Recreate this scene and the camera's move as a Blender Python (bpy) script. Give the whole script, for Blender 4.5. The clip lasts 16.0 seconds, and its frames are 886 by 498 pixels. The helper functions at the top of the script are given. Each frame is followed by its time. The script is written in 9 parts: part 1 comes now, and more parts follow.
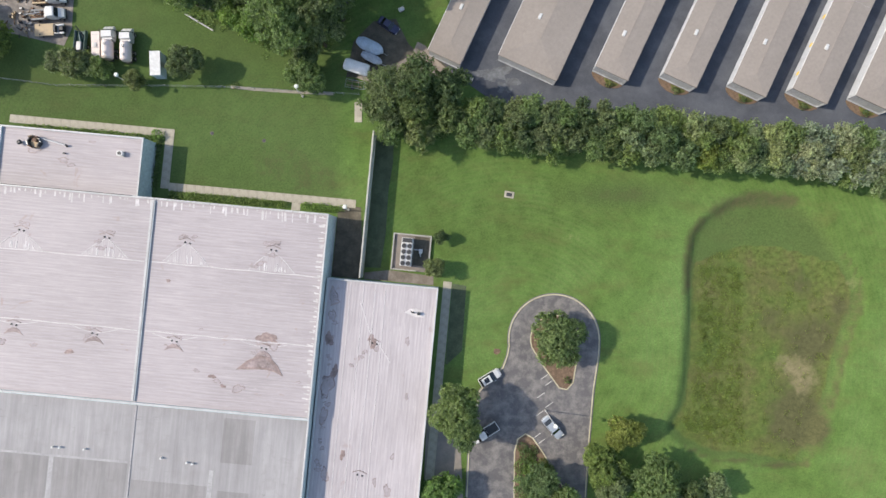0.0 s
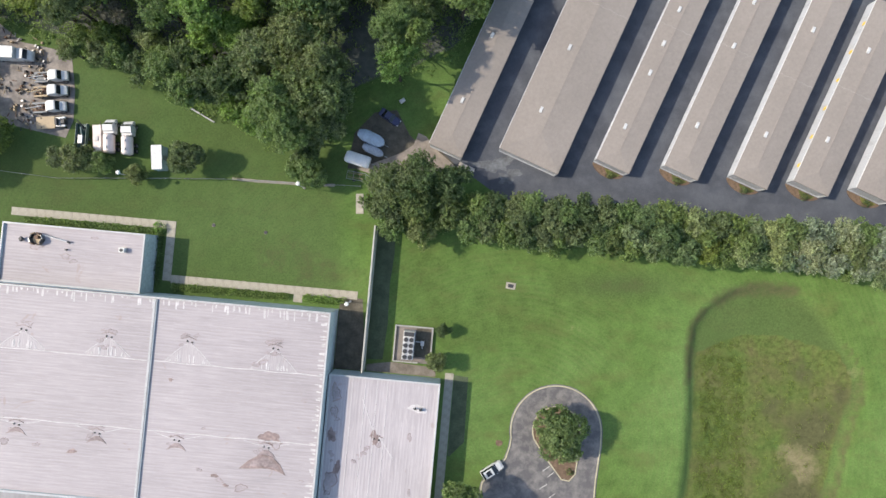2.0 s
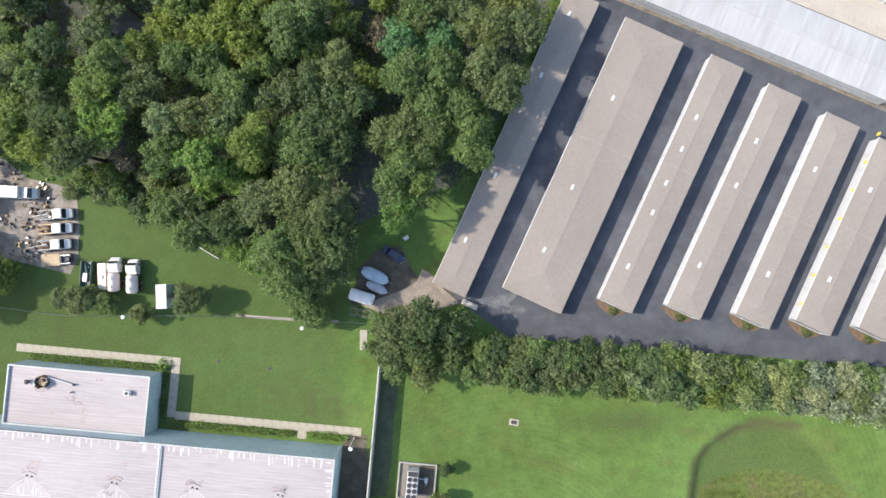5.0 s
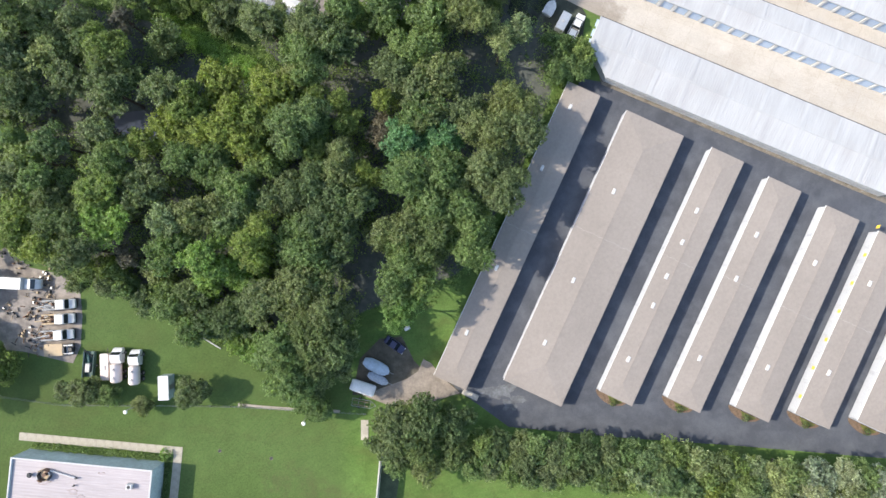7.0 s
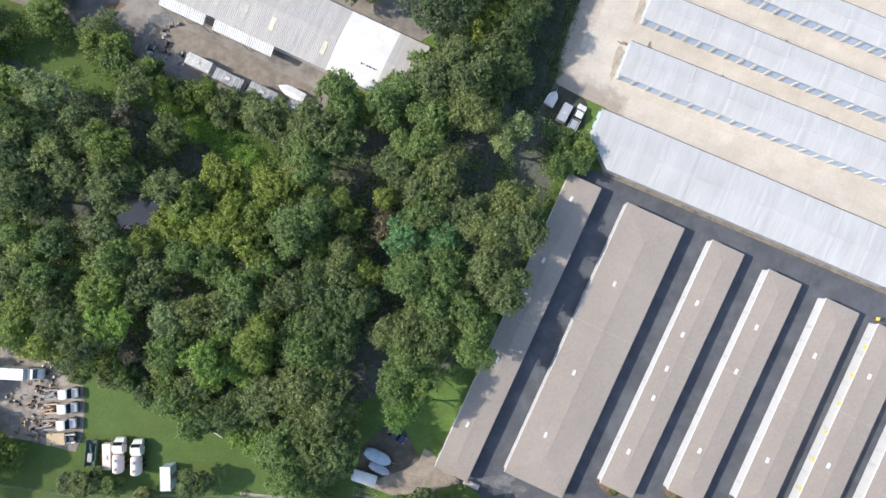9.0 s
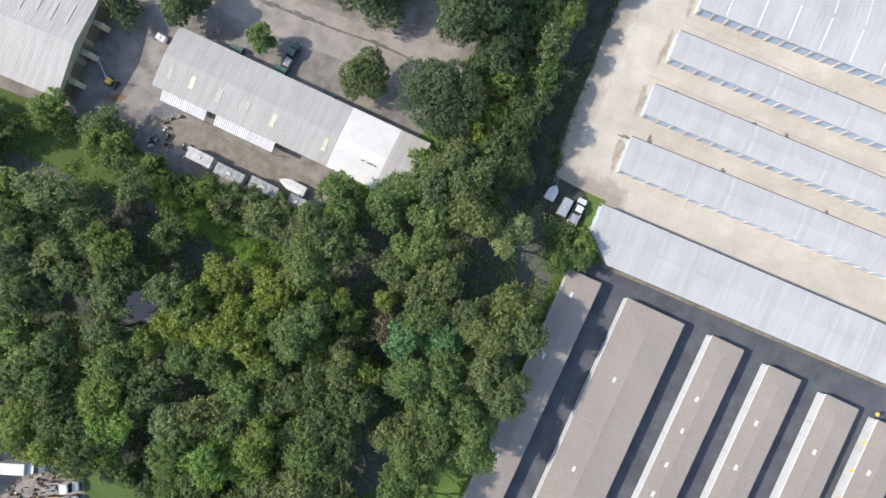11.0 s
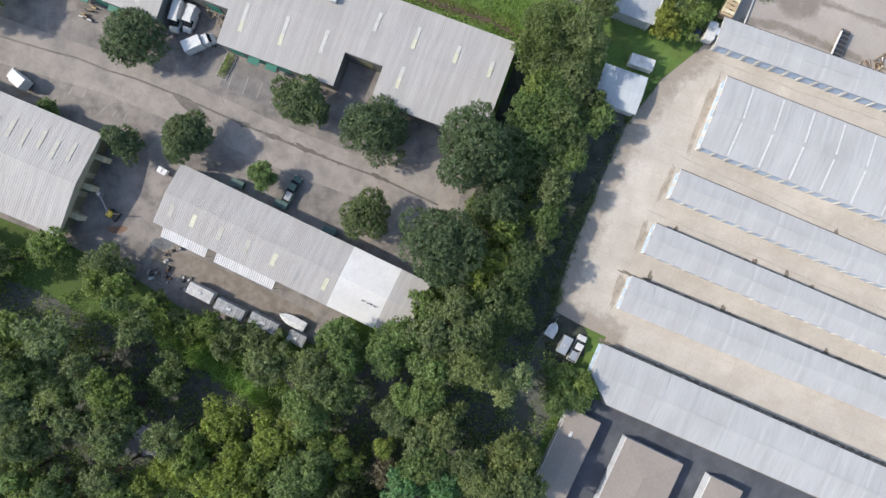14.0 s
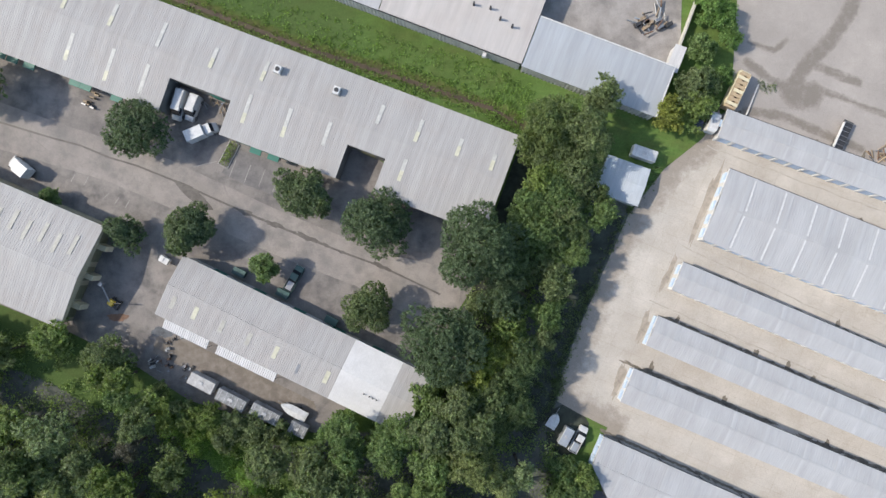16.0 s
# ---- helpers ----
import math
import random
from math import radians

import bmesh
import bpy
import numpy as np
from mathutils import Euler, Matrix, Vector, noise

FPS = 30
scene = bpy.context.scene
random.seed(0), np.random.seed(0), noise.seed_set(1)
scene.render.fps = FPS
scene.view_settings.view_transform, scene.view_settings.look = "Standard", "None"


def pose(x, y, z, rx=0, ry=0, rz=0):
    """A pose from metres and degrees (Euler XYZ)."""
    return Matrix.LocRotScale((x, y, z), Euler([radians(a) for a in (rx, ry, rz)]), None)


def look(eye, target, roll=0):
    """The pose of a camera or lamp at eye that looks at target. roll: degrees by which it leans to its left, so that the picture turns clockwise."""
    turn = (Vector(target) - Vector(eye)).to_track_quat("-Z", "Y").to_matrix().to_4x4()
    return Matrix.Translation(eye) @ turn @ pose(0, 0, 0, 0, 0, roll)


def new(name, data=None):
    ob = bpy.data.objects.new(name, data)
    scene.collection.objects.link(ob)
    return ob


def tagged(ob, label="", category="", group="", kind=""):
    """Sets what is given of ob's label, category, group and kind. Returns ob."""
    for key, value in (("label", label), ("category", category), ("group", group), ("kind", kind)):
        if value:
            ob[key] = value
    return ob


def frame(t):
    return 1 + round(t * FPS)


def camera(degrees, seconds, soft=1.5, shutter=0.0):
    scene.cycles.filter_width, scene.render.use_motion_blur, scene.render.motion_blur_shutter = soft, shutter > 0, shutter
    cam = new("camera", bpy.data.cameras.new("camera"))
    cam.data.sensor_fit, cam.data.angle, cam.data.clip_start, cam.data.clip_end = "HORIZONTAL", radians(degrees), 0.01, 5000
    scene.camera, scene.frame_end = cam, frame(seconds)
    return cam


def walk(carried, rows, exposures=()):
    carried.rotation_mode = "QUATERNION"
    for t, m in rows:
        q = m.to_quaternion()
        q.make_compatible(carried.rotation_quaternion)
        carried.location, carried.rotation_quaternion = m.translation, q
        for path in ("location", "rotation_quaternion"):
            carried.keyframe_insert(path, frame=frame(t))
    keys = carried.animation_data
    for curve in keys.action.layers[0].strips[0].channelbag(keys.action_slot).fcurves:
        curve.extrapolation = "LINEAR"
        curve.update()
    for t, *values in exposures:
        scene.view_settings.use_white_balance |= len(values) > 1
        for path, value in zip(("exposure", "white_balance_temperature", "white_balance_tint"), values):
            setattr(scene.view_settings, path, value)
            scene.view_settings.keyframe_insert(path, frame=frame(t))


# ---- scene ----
# camera and its path: a level flight straight ahead, looking down
cam = camera(82.0, 16.0, soft=1.5)
PATH = [
    (0.0, 0.0, 0.0, 101.296, 1.062, 0.046, 0.0),
    (0.5, -0.063, 4.613, 101.406, 1.061, 0.046, -0.051),
    (1.0, -0.143, 9.129, 101.516, 1.061, 0.046, -0.093),
    (1.5, -0.232, 13.698, 101.628, 1.061, 0.046, -0.133),
    (2.0, -0.304, 18.211, 101.744, 1.060, 0.047, -0.164),
    (2.5, -0.444, 22.821, 101.865, 1.060, 0.047, -0.187),
    (3.0, -0.585, 27.341, 101.993, 1.060, 0.047, -0.201),
    (3.5, -0.707, 31.907, 102.127, 1.059, 0.047, -0.215),
    (4.0, -0.786, 36.377, 102.267, 1.059, 0.048, -0.223),
    (6.5, -1.050, 59.282, 103.220, 1.057, 0.049, -0.093),
    (7.0, -1.082, 63.743, 103.401, 1.057, 0.049, -0.070),
    (7.5, -1.116, 68.322, 103.580, 1.057, 0.049, -0.040),
    (8.0, -1.185, 72.848, 103.755, 1.056, 0.050, -0.005),
    (8.5, -1.257, 77.441, 103.927, 1.056, 0.050, 0.039),
    (9.0, -1.363, 81.956, 104.095, 1.056, 0.050, 0.078),
    (11.5, -1.477, 105.641, 104.737, 1.054, 0.051, 0.203),
    (12.0, -1.469, 110.186, 104.831, 1.054, 0.051, 0.273),
    (12.5, -1.464, 114.834, 104.922, 1.054, 0.051, 0.357),
    (13.0, -1.469, 119.419, 105.008, 1.054, 0.051, 0.442),
    (13.5, -1.533, 124.077, 105.091, 1.053, 0.051, 0.531),
    (14.0, -1.646, 128.643, 105.170, 1.053, 0.051, 0.610),
    (14.5, -1.792, 133.250, 105.246, 1.053, 0.051, 0.675),
    (15.0, -1.939, 137.806, 105.320, 1.052, 0.051, 0.729),
    (15.5, -2.090, 142.461, 105.393, 1.052, 0.051, 0.786),
    (16.0, -2.239, 147.067, 105.467, 1.052, 0.052, 0.842),
]
EXPOSURES = [(0.0, 0.97, 7130, 9), (3.5, 1.19, 7080, 9), (6.5, 1.44, 6930, 9), (9.0, 1.30, 6890, 9), (12.5, 1.08, 6930, 9), (16.0, 0.88, 6850, 9)]
walk(cam, [(t, pose(x, y, z, rx, ry, rz)) for t, x, y, z, rx, ry, rz in PATH], EXPOSURES)

# daylight: low morning sun from the west, clear sky
SUN_UP, SUN_AZ = 36.5, 172.5
world = bpy.data.worlds.new("sky")
scene.world = world
world.use_nodes = True
wn = world.node_tree
sky = wn.nodes.new("ShaderNodeTexSky")
sky.sky_type = 'NISHITA'
sky.sun_disc = False
sky.sun_elevation = radians(SUN_UP)
sky.sun_rotation = radians(90 - SUN_AZ)
wn.nodes["Background"].inputs["Strength"].default_value = 0.15
wn.links.new(sky.outputs[0], wn.nodes["Background"].inputs["Color"])
sun_data = bpy.data.lights.new("sun", 'SUN')
sun_data.energy, sun_data.angle, sun_data.color = 2.55, radians(0.6), (1.0, 0.95, 0.87)
sun = new("sun", sun_data)
el, az = radians(SUN_UP), radians(SUN_AZ)
sun.matrix_world = look((-60, 60, 150), (-60 - math.cos(el) * math.cos(az), 60 - math.cos(el) * math.sin(az), 150 - math.sin(el)))

# ---- materials ----


class Nodes:
    """Shorthand for building one node material."""

    def __init__(self, name, rough=0.8, metal=0.0, spec=0.3):
        self.m = bpy.data.materials.new(name)
        self.m.use_nodes = True
        self.t = self.m.node_tree
        self.b = self.t.nodes["Principled BSDF"]
        self.b.inputs["Roughness"].default_value = rough
        self.b.inputs["Metallic"].default_value = metal
        self.b.inputs["Specular IOR Level"].default_value = spec
        self.co = self.t.nodes.new("ShaderNodeTexCoord").outputs["Object"]

    def link(self, a, b):
        self.t.links.new(a, b)
        return a

    def moved(self, scale=(1, 1, 1), loc=(0, 0, 0), rot=0.0):
        n = self.t.nodes.new("ShaderNodeMapping")
        n.inputs["Scale"].default_value = scale
        n.inputs["Location"].default_value = loc
        n.inputs["Rotation"].default_value = (0, 0, radians(rot))
        self.link(self.co, n.inputs["Vector"])
        return n.outputs[0]

    def noise(self, scale, detail=4.0, rough=0.6, vec=None, distort=0.0):
        n = self.t.nodes.new("ShaderNodeTexNoise")
        n.inputs["Scale"].default_value = scale
        n.inputs["Detail"].default_value = detail
        n.inputs["Roughness"].default_value = rough
        n.inputs["Distortion"].default_value = distort
        self.link(vec or self.co, n.inputs["Vector"])
        return n.outputs["Fac"]

    def ramp(self, fac, stops):
        n = self.t.nodes.new("ShaderNodeValToRGB")
        e = n.color_ramp.elements
        while len(e) < len(stops):
            e.new(0.5)
        for s, (p, c) in zip(e, stops):
            s.position = p
            s.color = (*c, 1) if isinstance(c, tuple) else (c, c, c, 1)
        self.link(fac, n.inputs[0])
        return n.outputs[0]

    def mix(self, fac, a, b, kind='MIX'):
        n = self.t.nodes.new("ShaderNodeMix")
        n.data_type, n.blend_type = 'RGBA', kind
        for s, v in ((n.inputs[0], fac), (n.inputs[6], a), (n.inputs[7], b)):
            if isinstance(v, (int, float)):
                s.default_value = v
            elif isinstance(v, tuple):
                s.default_value = (*v, 1)
            else:
                self.link(v, s)
        return n.outputs[2]

    def math(self, op, a, b=0.0):
        n = self.t.nodes.new("ShaderNodeMath")
        n.operation = op
        for s, v in ((n.inputs[0], a), (n.inputs[1], b)):
            if isinstance(v, (int, float)):
                s.default_value = v
            else:
                self.link(v, s)
        return n.outputs[0]

    def wave(self, scale, vec=None, kind='BANDS', axis='X', distort=0.0, detail=2.0, dscale=1.0):
        n = self.t.nodes.new("ShaderNodeTexWave")
        n.wave_type = kind
        if kind == 'BANDS':
            n.bands_direction = axis
        else:
            n.rings_direction = 'SPHERICAL'
        n.inputs["Scale"].default_value = scale
        n.inputs["Distortion"].default_value = distort
        n.inputs["Detail"].default_value = detail
        n.inputs["Detail Scale"].default_value = dscale
        self.link(vec or self.co, n.inputs["Vector"])
        return n.outputs["Fac"]

    def attr(self, name):
        n = self.t.nodes.new("ShaderNodeAttribute")
        n.attribute_name = name
        return n.outputs["Fac"]

    def object_random(self):
        return self.t.nodes.new("ShaderNodeObjectInfo").outputs["Random"]

    def island_random(self):
        return self.t.nodes.new("ShaderNodeNewGeometry").outputs["Random Per Island"]

    def color(self, c):
        if isinstance(c, tuple):
            self.b.inputs["Base Color"].default_value = (*c, 1)
        else:
            self.link(c, self.b.inputs["Base Color"])
        return self

    def bump(self, height, strength=0.3, dist=0.05):
        n = self.t.nodes.new("ShaderNodeBump")
        n.inputs["Strength"].default_value = strength
        n.inputs["Distance"].default_value = dist
        self.link(height, n.inputs["Height"])
        self.link(n.outputs[0], self.b.inputs["Normal"])
        return self


def scaled(c, k):
    return tuple(v * k for v in c)


def surface(name, c, dark=0.75, light=1.15, big=0.15, small=3.0, rough=0.8, metal=0.0, bump=0.2, spec=0.3, vary=0.0, grain=0.28):
    """A weathered plain surface: broad stains and fine grain round one base colour."""
    n = Nodes(name, rough, metal, spec)
    broad = n.ramp(n.noise(big, 5), [(0.3, scaled(c, dark)), (0.7, scaled(c, light))])
    fine = n.ramp(n.noise(small, 6, 0.7), [(0.25, 1 - grain), (0.75, 1 + 0.43 * grain)])
    col = n.mix(1.0, broad, fine, 'MULTIPLY')
    if vary:
        col = n.mix(1.0, col, n.ramp(n.object_random(), [(0.0, 1 - vary), (1.0, 1 + vary)]), 'MULTIPLY')
    n.color(col)
    if bump:
        n.bump(n.noise(small * 2, 4), bump, 0.03)
    return n.m


def foliage(name, c, c2, rough=0.5):
    """Leaves: each leaf differs a little, each tree more, and light comes through."""
    n = Nodes(name, rough, 0.0, 0.3)
    leaf = n.mix(n.island_random(), (c[0] * 0.80, c[1] * 0.71, c[2] * 0.86), (c2[0] * 1.42, c2[1] * 1.32, c2[2] * 1.48))
    tree = n.mix(1.0, leaf, n.ramp(n.object_random(), [(0.0, (0.84, 0.87, 0.84)), (0.5, (1.0, 1.0, 1.0)), (1.0, (1.22, 1.12, 0.92))]), 'MULTIPLY')
    patch = n.mix(1.0, tree, n.ramp(n.noise(0.6, 3), [(0.3, 0.72), (0.7, 1.25)]), 'MULTIPLY')
    n.color(patch)
    thin = n.t.nodes.new("ShaderNodeBsdfTranslucent")
    n.link(n.mix(1.0, patch, (1.2, 1.30, 0.76), 'MULTIPLY'), thin.inputs["Color"])
    both = n.t.nodes.new("ShaderNodeMixShader")
    both.inputs[0].default_value = 0.53
    n.link(n.b.outputs[0], both.inputs[1])
    n.link(thin.outputs[0], both.inputs[2])
    n.link(both.outputs[0], n.t.nodes["Material Output"].inputs["Surface"])
    return n.m


def ribbed(name, c, streak_axis='Y', rough=0.62, metal=0.0, rust=(0.30, 0.24, 0.2), amount=0.3, panel=0.9):
    """Painted or galvanised roof sheet: panels that differ, streaks down the slope, some dirt."""
    n = Nodes(name, rough, metal, 0.2)
    long = (1.1, 0.06, 1) if streak_axis == 'Y' else (0.06, 1.1, 1)
    steps = (1.0 / panel, 0.02, 1) if streak_axis == 'Y' else (0.02, 1.0 / panel, 1)
    base = n.ramp(n.noise(1.0, 0, 0.5, n.moved(steps)), [(0.3, scaled(c, 0.93)), (0.7, scaled(c, 1.05))])
    streak = n.ramp(n.noise(1.6, 6, 0.7, n.moved(long)), [(0.3, 0.9), (0.7, 1.06)])
    col = n.mix(1.0, base, streak, 'MULTIPLY')
    col = n.mix(n.math('MULTIPLY', n.ramp(n.noise(0.12, 6, 0.65), [(0.45, 0.0), (0.72, 1.0)]), amount), col, rust)
    n.color(col)
    n.bump(n.noise(5.0, 4), 0.08, 0.02)
    return n.m


def weathered_roof(name, c, dark, rough=0.8):
    """Old coated roof: blotches at two scales, grime that runs down from the laps, faint sheets."""
    n = Nodes(name, rough, 0.0, 0.2)
    broad = n.ramp(n.noise(0.07, 7, 0.65), [(0.3, scaled(c, 0.86)), (0.7, scaled(c, 1.12))])
    sheets = n.ramp(n.noise(1.0, 0, 0.5, n.moved((0.45, 0.03, 1))), [(0.35, 0.94), (0.65, 1.05)])
    drip = n.ramp(n.noise(1.0, 6, 0.7, n.moved((1.6, 0.10, 1), (3, 5, 0))), [(0.36, 0.87), (0.62, 1.05)])
    col = n.mix(1.0, n.mix(1.0, broad, sheets, 'MULTIPLY'), drip, 'MULTIPLY')
    col = n.mix(n.math('MULTIPLY', n.ramp(n.noise(0.35, 8, 0.7, None, 0.8), [(0.52, 0.0), (0.70, 1.0)]), 0.5), col, dark)
    cracks = n.ramp(n.noise(0.8, 8, 0.75, n.moved((0.25, 1.4, 1), (7, 2, 0)), 1.2), [(0.62, 0.0), (0.70, 0.55)])
    n.color(n.mix(cracks, col, scaled(dark, 0.75)))
    n.bump(n.noise(3.0, 5), 0.1, 0.02)
    return n.m


def membrane_roof(name, c, seam, axis, stain=(0.30, 0.22, 0.19), stain_amount=0.5):
    """Coated flat roof: parallel sheets, whitish wear along the sheets, brown ponding marks."""
    n = Nodes(name, 0.7, 0.0, 0.3)
    lines = n.wave(seam, None, 'BANDS', axis, 0.6, 2.0, 0.4)
    broad = n.ramp(n.noise(0.05, 5), [(0.3, scaled(c, 0.88)), (0.7, scaled(c, 1.08))])
    stretch = (0.15, 3.0, 1) if axis == 'Y' else (3.0, 0.15, 1)
    streak = n.ramp(n.noise(1.0, 6, 0.7, n.moved(stretch)), [(0.35, 0.86), (0.7, 1.1)])
    col = n.mix(1.0, broad, streak, 'MULTIPLY')
    col = n.mix(n.math('MULTIPLY', n.ramp(lines, [(0.7, 0.0), (0.97, 1.0)]), n.ramp(n.noise(0.5, 5, 0.7, n.moved(stretch)), [(0.4, 0.05), (0.7, 0.55)])), col, scaled(c, 1.22))
    fleck = (0.45, 6.5, 1) if axis == 'Y' else (6.5, 0.45, 1)
    col = n.mix(n.ramp(n.noise(1.0, 5, 0.75, n.moved(fleck, (4, 9, 0))), [(0.57, 0.0), (0.70, 0.75)]), col, scaled(c, 1.30))
    col = n.mix(n.ramp(n.noise(1.3, 6, 0.75, n.moved(fleck, (1, 3, 0))), [(0.58, 0.0), (0.72, 0.5)]), col, scaled(c, 0.78))
    marks = n.math('MULTIPLY', n.ramp(n.noise(0.22, 7, 0.6, None, 0.6), [(0.66, 0.0), (0.70, 1.0), (0.74, 0.25)]), stain_amount)
    n.color(n.mix(marks, col, stain))
    n.bump(lines, 0.25, 0.04)
    return n.m


def ground_material():
    """Mown lawn with worn patches and mower arcs, a weedy basin, and leaf litter under the wood."""
    n = Nodes("lawn", 0.9, 0.0, 0.1)
    n.b.inputs["Diffuse Roughness"].default_value = 0.3
    big = n.ramp(n.noise(0.03, 6, 0.6), [(0.30, (0.079, 0.113, 0.031)), (0.48, (0.094, 0.159, 0.041)), (0.70, (0.125, 0.206, 0.061))])
    mid = n.ramp(n.noise(0.35, 6, 0.7), [(0.3, 0.78), (0.7, 1.20)])
    fine = n.ramp(n.noise(2.6, 6, 0.8), [(0.28, 0.66), (0.72, 1.32)])
    lawn = n.mix(1.0, n.mix(1.0, big, mid, 'MULTIPLY'), fine, 'MULTIPLY')
    arcs = n.wave(0.28, n.moved((1, 1, 0.01), (-14, 18, 0)), 'RINGS', 'X', 2.2, 3.0, 0.12)
    lawn = n.mix(n.math('MULTIPLY', n.math('MULTIPLY', n.ramp(arcs, [(0.35, 0.0), (0.9, 1.0)]), n.ramp(n.noise(0.06, 3), [(0.38, 0.0), (0.64, 1.0)])), 0.26), lawn, (0.15, 0.190, 0.07))
    dry = n.ramp(n.noise(0.09, 6, 0.7, n.moved((1, 2.2, 1), (3, 8, 0))), [(0.49, 0.0), (0.78, 0.6)])
    lawn = n.mix(dry, lawn, (0.116, 0.108, 0.042))
    weeds = n.ramp(n.noise(0.16, 7, 0.7), [(0.30, (0.070, 0.120, 0.030)), (0.47, (0.098, 0.128, 0.036)), (0.60, (0.108, 0.118, 0.042)), (0.76, (0.140, 0.126, 0.060))])
    weeds = n.mix(1.0, weeds, n.ramp(n.noise(1.1, 7, 0.8), [(0.3, 0.48), (0.7, 1.42)]), 'MULTIPLY')
    brown = n.mix(1.0, (0.086, 0.087, 0.040), n.ramp(n.noise(1.2, 6, 0.8), [(0.3, 0.6), (0.7, 1.35)]), 'MULTIPLY')
    lawn = n.mix(n.math('MULTIPLY', n.attr("lush"), 0.7), lawn, n.mix(1.0, (0.072, 0.104, 0.036), fine, 'MULTIPLY'))
    col = n.mix(n.ramp(n.math('ADD', n.attr("weeds"), n.math('MULTIPLY', n.math('SUBTRACT', n.noise(0.5, 5), 0.5), 0.7)), [(0.35, 0.0), (0.6, 1.0)]), lawn, weeds)
    col = n.mix(n.ramp(n.math('ADD', n.attr("bare"), n.math('MULTIPLY', n.math('SUBTRACT', n.noise(0.3, 6, 0.75), 0.5), 1.3)), [(0.35, 0.0), (0.85, 1.0)]), col, brown)
    straw = n.mix(1.0, (0.235, 0.200, 0.115), n.ramp(n.noise(1.6, 6, 0.8), [(0.3, 0.75), (0.7, 1.2)]), 'MULTIPLY')
    col = n.mix(n.ramp(n.math('ADD', n.attr("straw"), n.math('MULTIPLY', n.math('SUBTRACT', n.noise(0.35, 6, 0.75), 0.5), 1.7)), [(0.4, 0.0), (0.95, 0.9)]), col, straw)
    litter = n.ramp(n.noise(0.8, 6, 0.7), [(0.3, (0.078, 0.086, 0.076)), (0.7, (0.138, 0.142, 0.124))])
    col = n.mix(n.ramp(n.math('ADD', n.attr("wood"), n.math('MULTIPLY', n.math('SUBTRACT', n.noise(0.4, 5), 0.5), 0.6)), [(0.4, 0.0), (0.6, 1.0)]), col, litter)
    n.color(col)
    n.bump(n.noise(6.0, 5, 0.8), 0.5, 0.08)
    return n.m


def paving(name, c, patch, crack_scale=0.25, rough=0.85, patch_amount=0.5, dirt=(0.06, 0.05, 0.045), slab=0.0, turn=0.0, patch_scale=0.16, stained=False):
    """Asphalt or concrete: patches, cracks, tyre-darkened stretches and grit."""
    n = Nodes(name, rough, 0.0, 0.25)
    base = n.ramp(n.noise(0.09, 6, 0.6), [(0.3, scaled(c, 0.84)), (0.7, scaled(c, 1.14))])
    base = n.mix(n.math('MULTIPLY', n.ramp(n.noise(patch_scale, 6, 0.65, n.moved((1, 1, 1), (9, 4, 0))), [(0.42, 0.0), (0.66, 1.0)]), patch_amount), base, patch)
    v = n.t.nodes.new("ShaderNodeTexVoronoi")
    v.feature = 'DISTANCE_TO_EDGE'
    v.inputs["Scale"].default_value = crack_scale
    wob = n.mix(0.12, n.co, n.noise(0.6, 4), 'ADD')
    n.link(wob, v.inputs["Vector"])
    broken = n.ramp(n.noise(0.12, 4), [(0.5, 0.0), (0.7, 0.32)])
    crack = n.math('MULTIPLY', n.ramp(v.outputs["Distance"], [(0.0, 1.0), (0.012, 0.0)]), broken)
    base = n.mix(crack, base, dirt)
    if stained:
        marks = n.ramp(n.math('ADD', n.attr("dirt"), n.math('MULTIPLY', n.math('SUBTRACT', n.noise(0.45, 6, 0.75), 0.5), 1.0)), [(0.38, 0.0), (0.7, 0.85)])
        base = n.mix(marks, base, dirt)
    if slab:
        k = n.t.nodes.new("ShaderNodeTexBrick")
        k.offset = 0.0
        k.inputs["Scale"].default_value = 1.0
        k.inputs["Brick Width"].default_value, k.inputs["Row Height"].default_value = slab, slab * 0.8
        k.inputs["Mortar Size"].default_value, k.inputs["Mortar Smooth"].default_value = 0.05, 0.4
        k.inputs["Color1"].default_value, k.inputs["Color2"].default_value, k.inputs["Mortar"].default_value = (1, 1, 1, 1), (0.975, 0.97, 0.965, 1), (0.89, 0.87, 0.85, 1)
        n.link(n.moved((1, 1, 1), (0, 0, 0), turn), k.inputs["Vector"])
        base = n.mix(1.0, base, k.outputs["Color"], 'MULTIPLY')
    grit = n.ramp(n.noise(5.0, 5, 0.8), [(0.25, 0.78), (0.75, 1.18)])
    n.color(n.mix(1.0, base, grit, 'MULTIPLY'))
    n.bump(n.noise(9.0, 4), 0.25, 0.02)
    return n.m


def glassy(name, c):
    n = Nodes(name, 0.08, 0.0, 0.6)
    return n.color(c).m


def paint(name, c, rough=0.35, metal=0.0, dirt=0.15):
    n = Nodes(name, rough, metal, 0.5)
    n.color(n.mix(n.math('MULTIPLY', n.ramp(n.noise(1.5, 5, 0.7), [(0.4, 0.0), (0.8, 1.0)]), dirt), c, (0.16, 0.14, 0.12)))
    return n.m


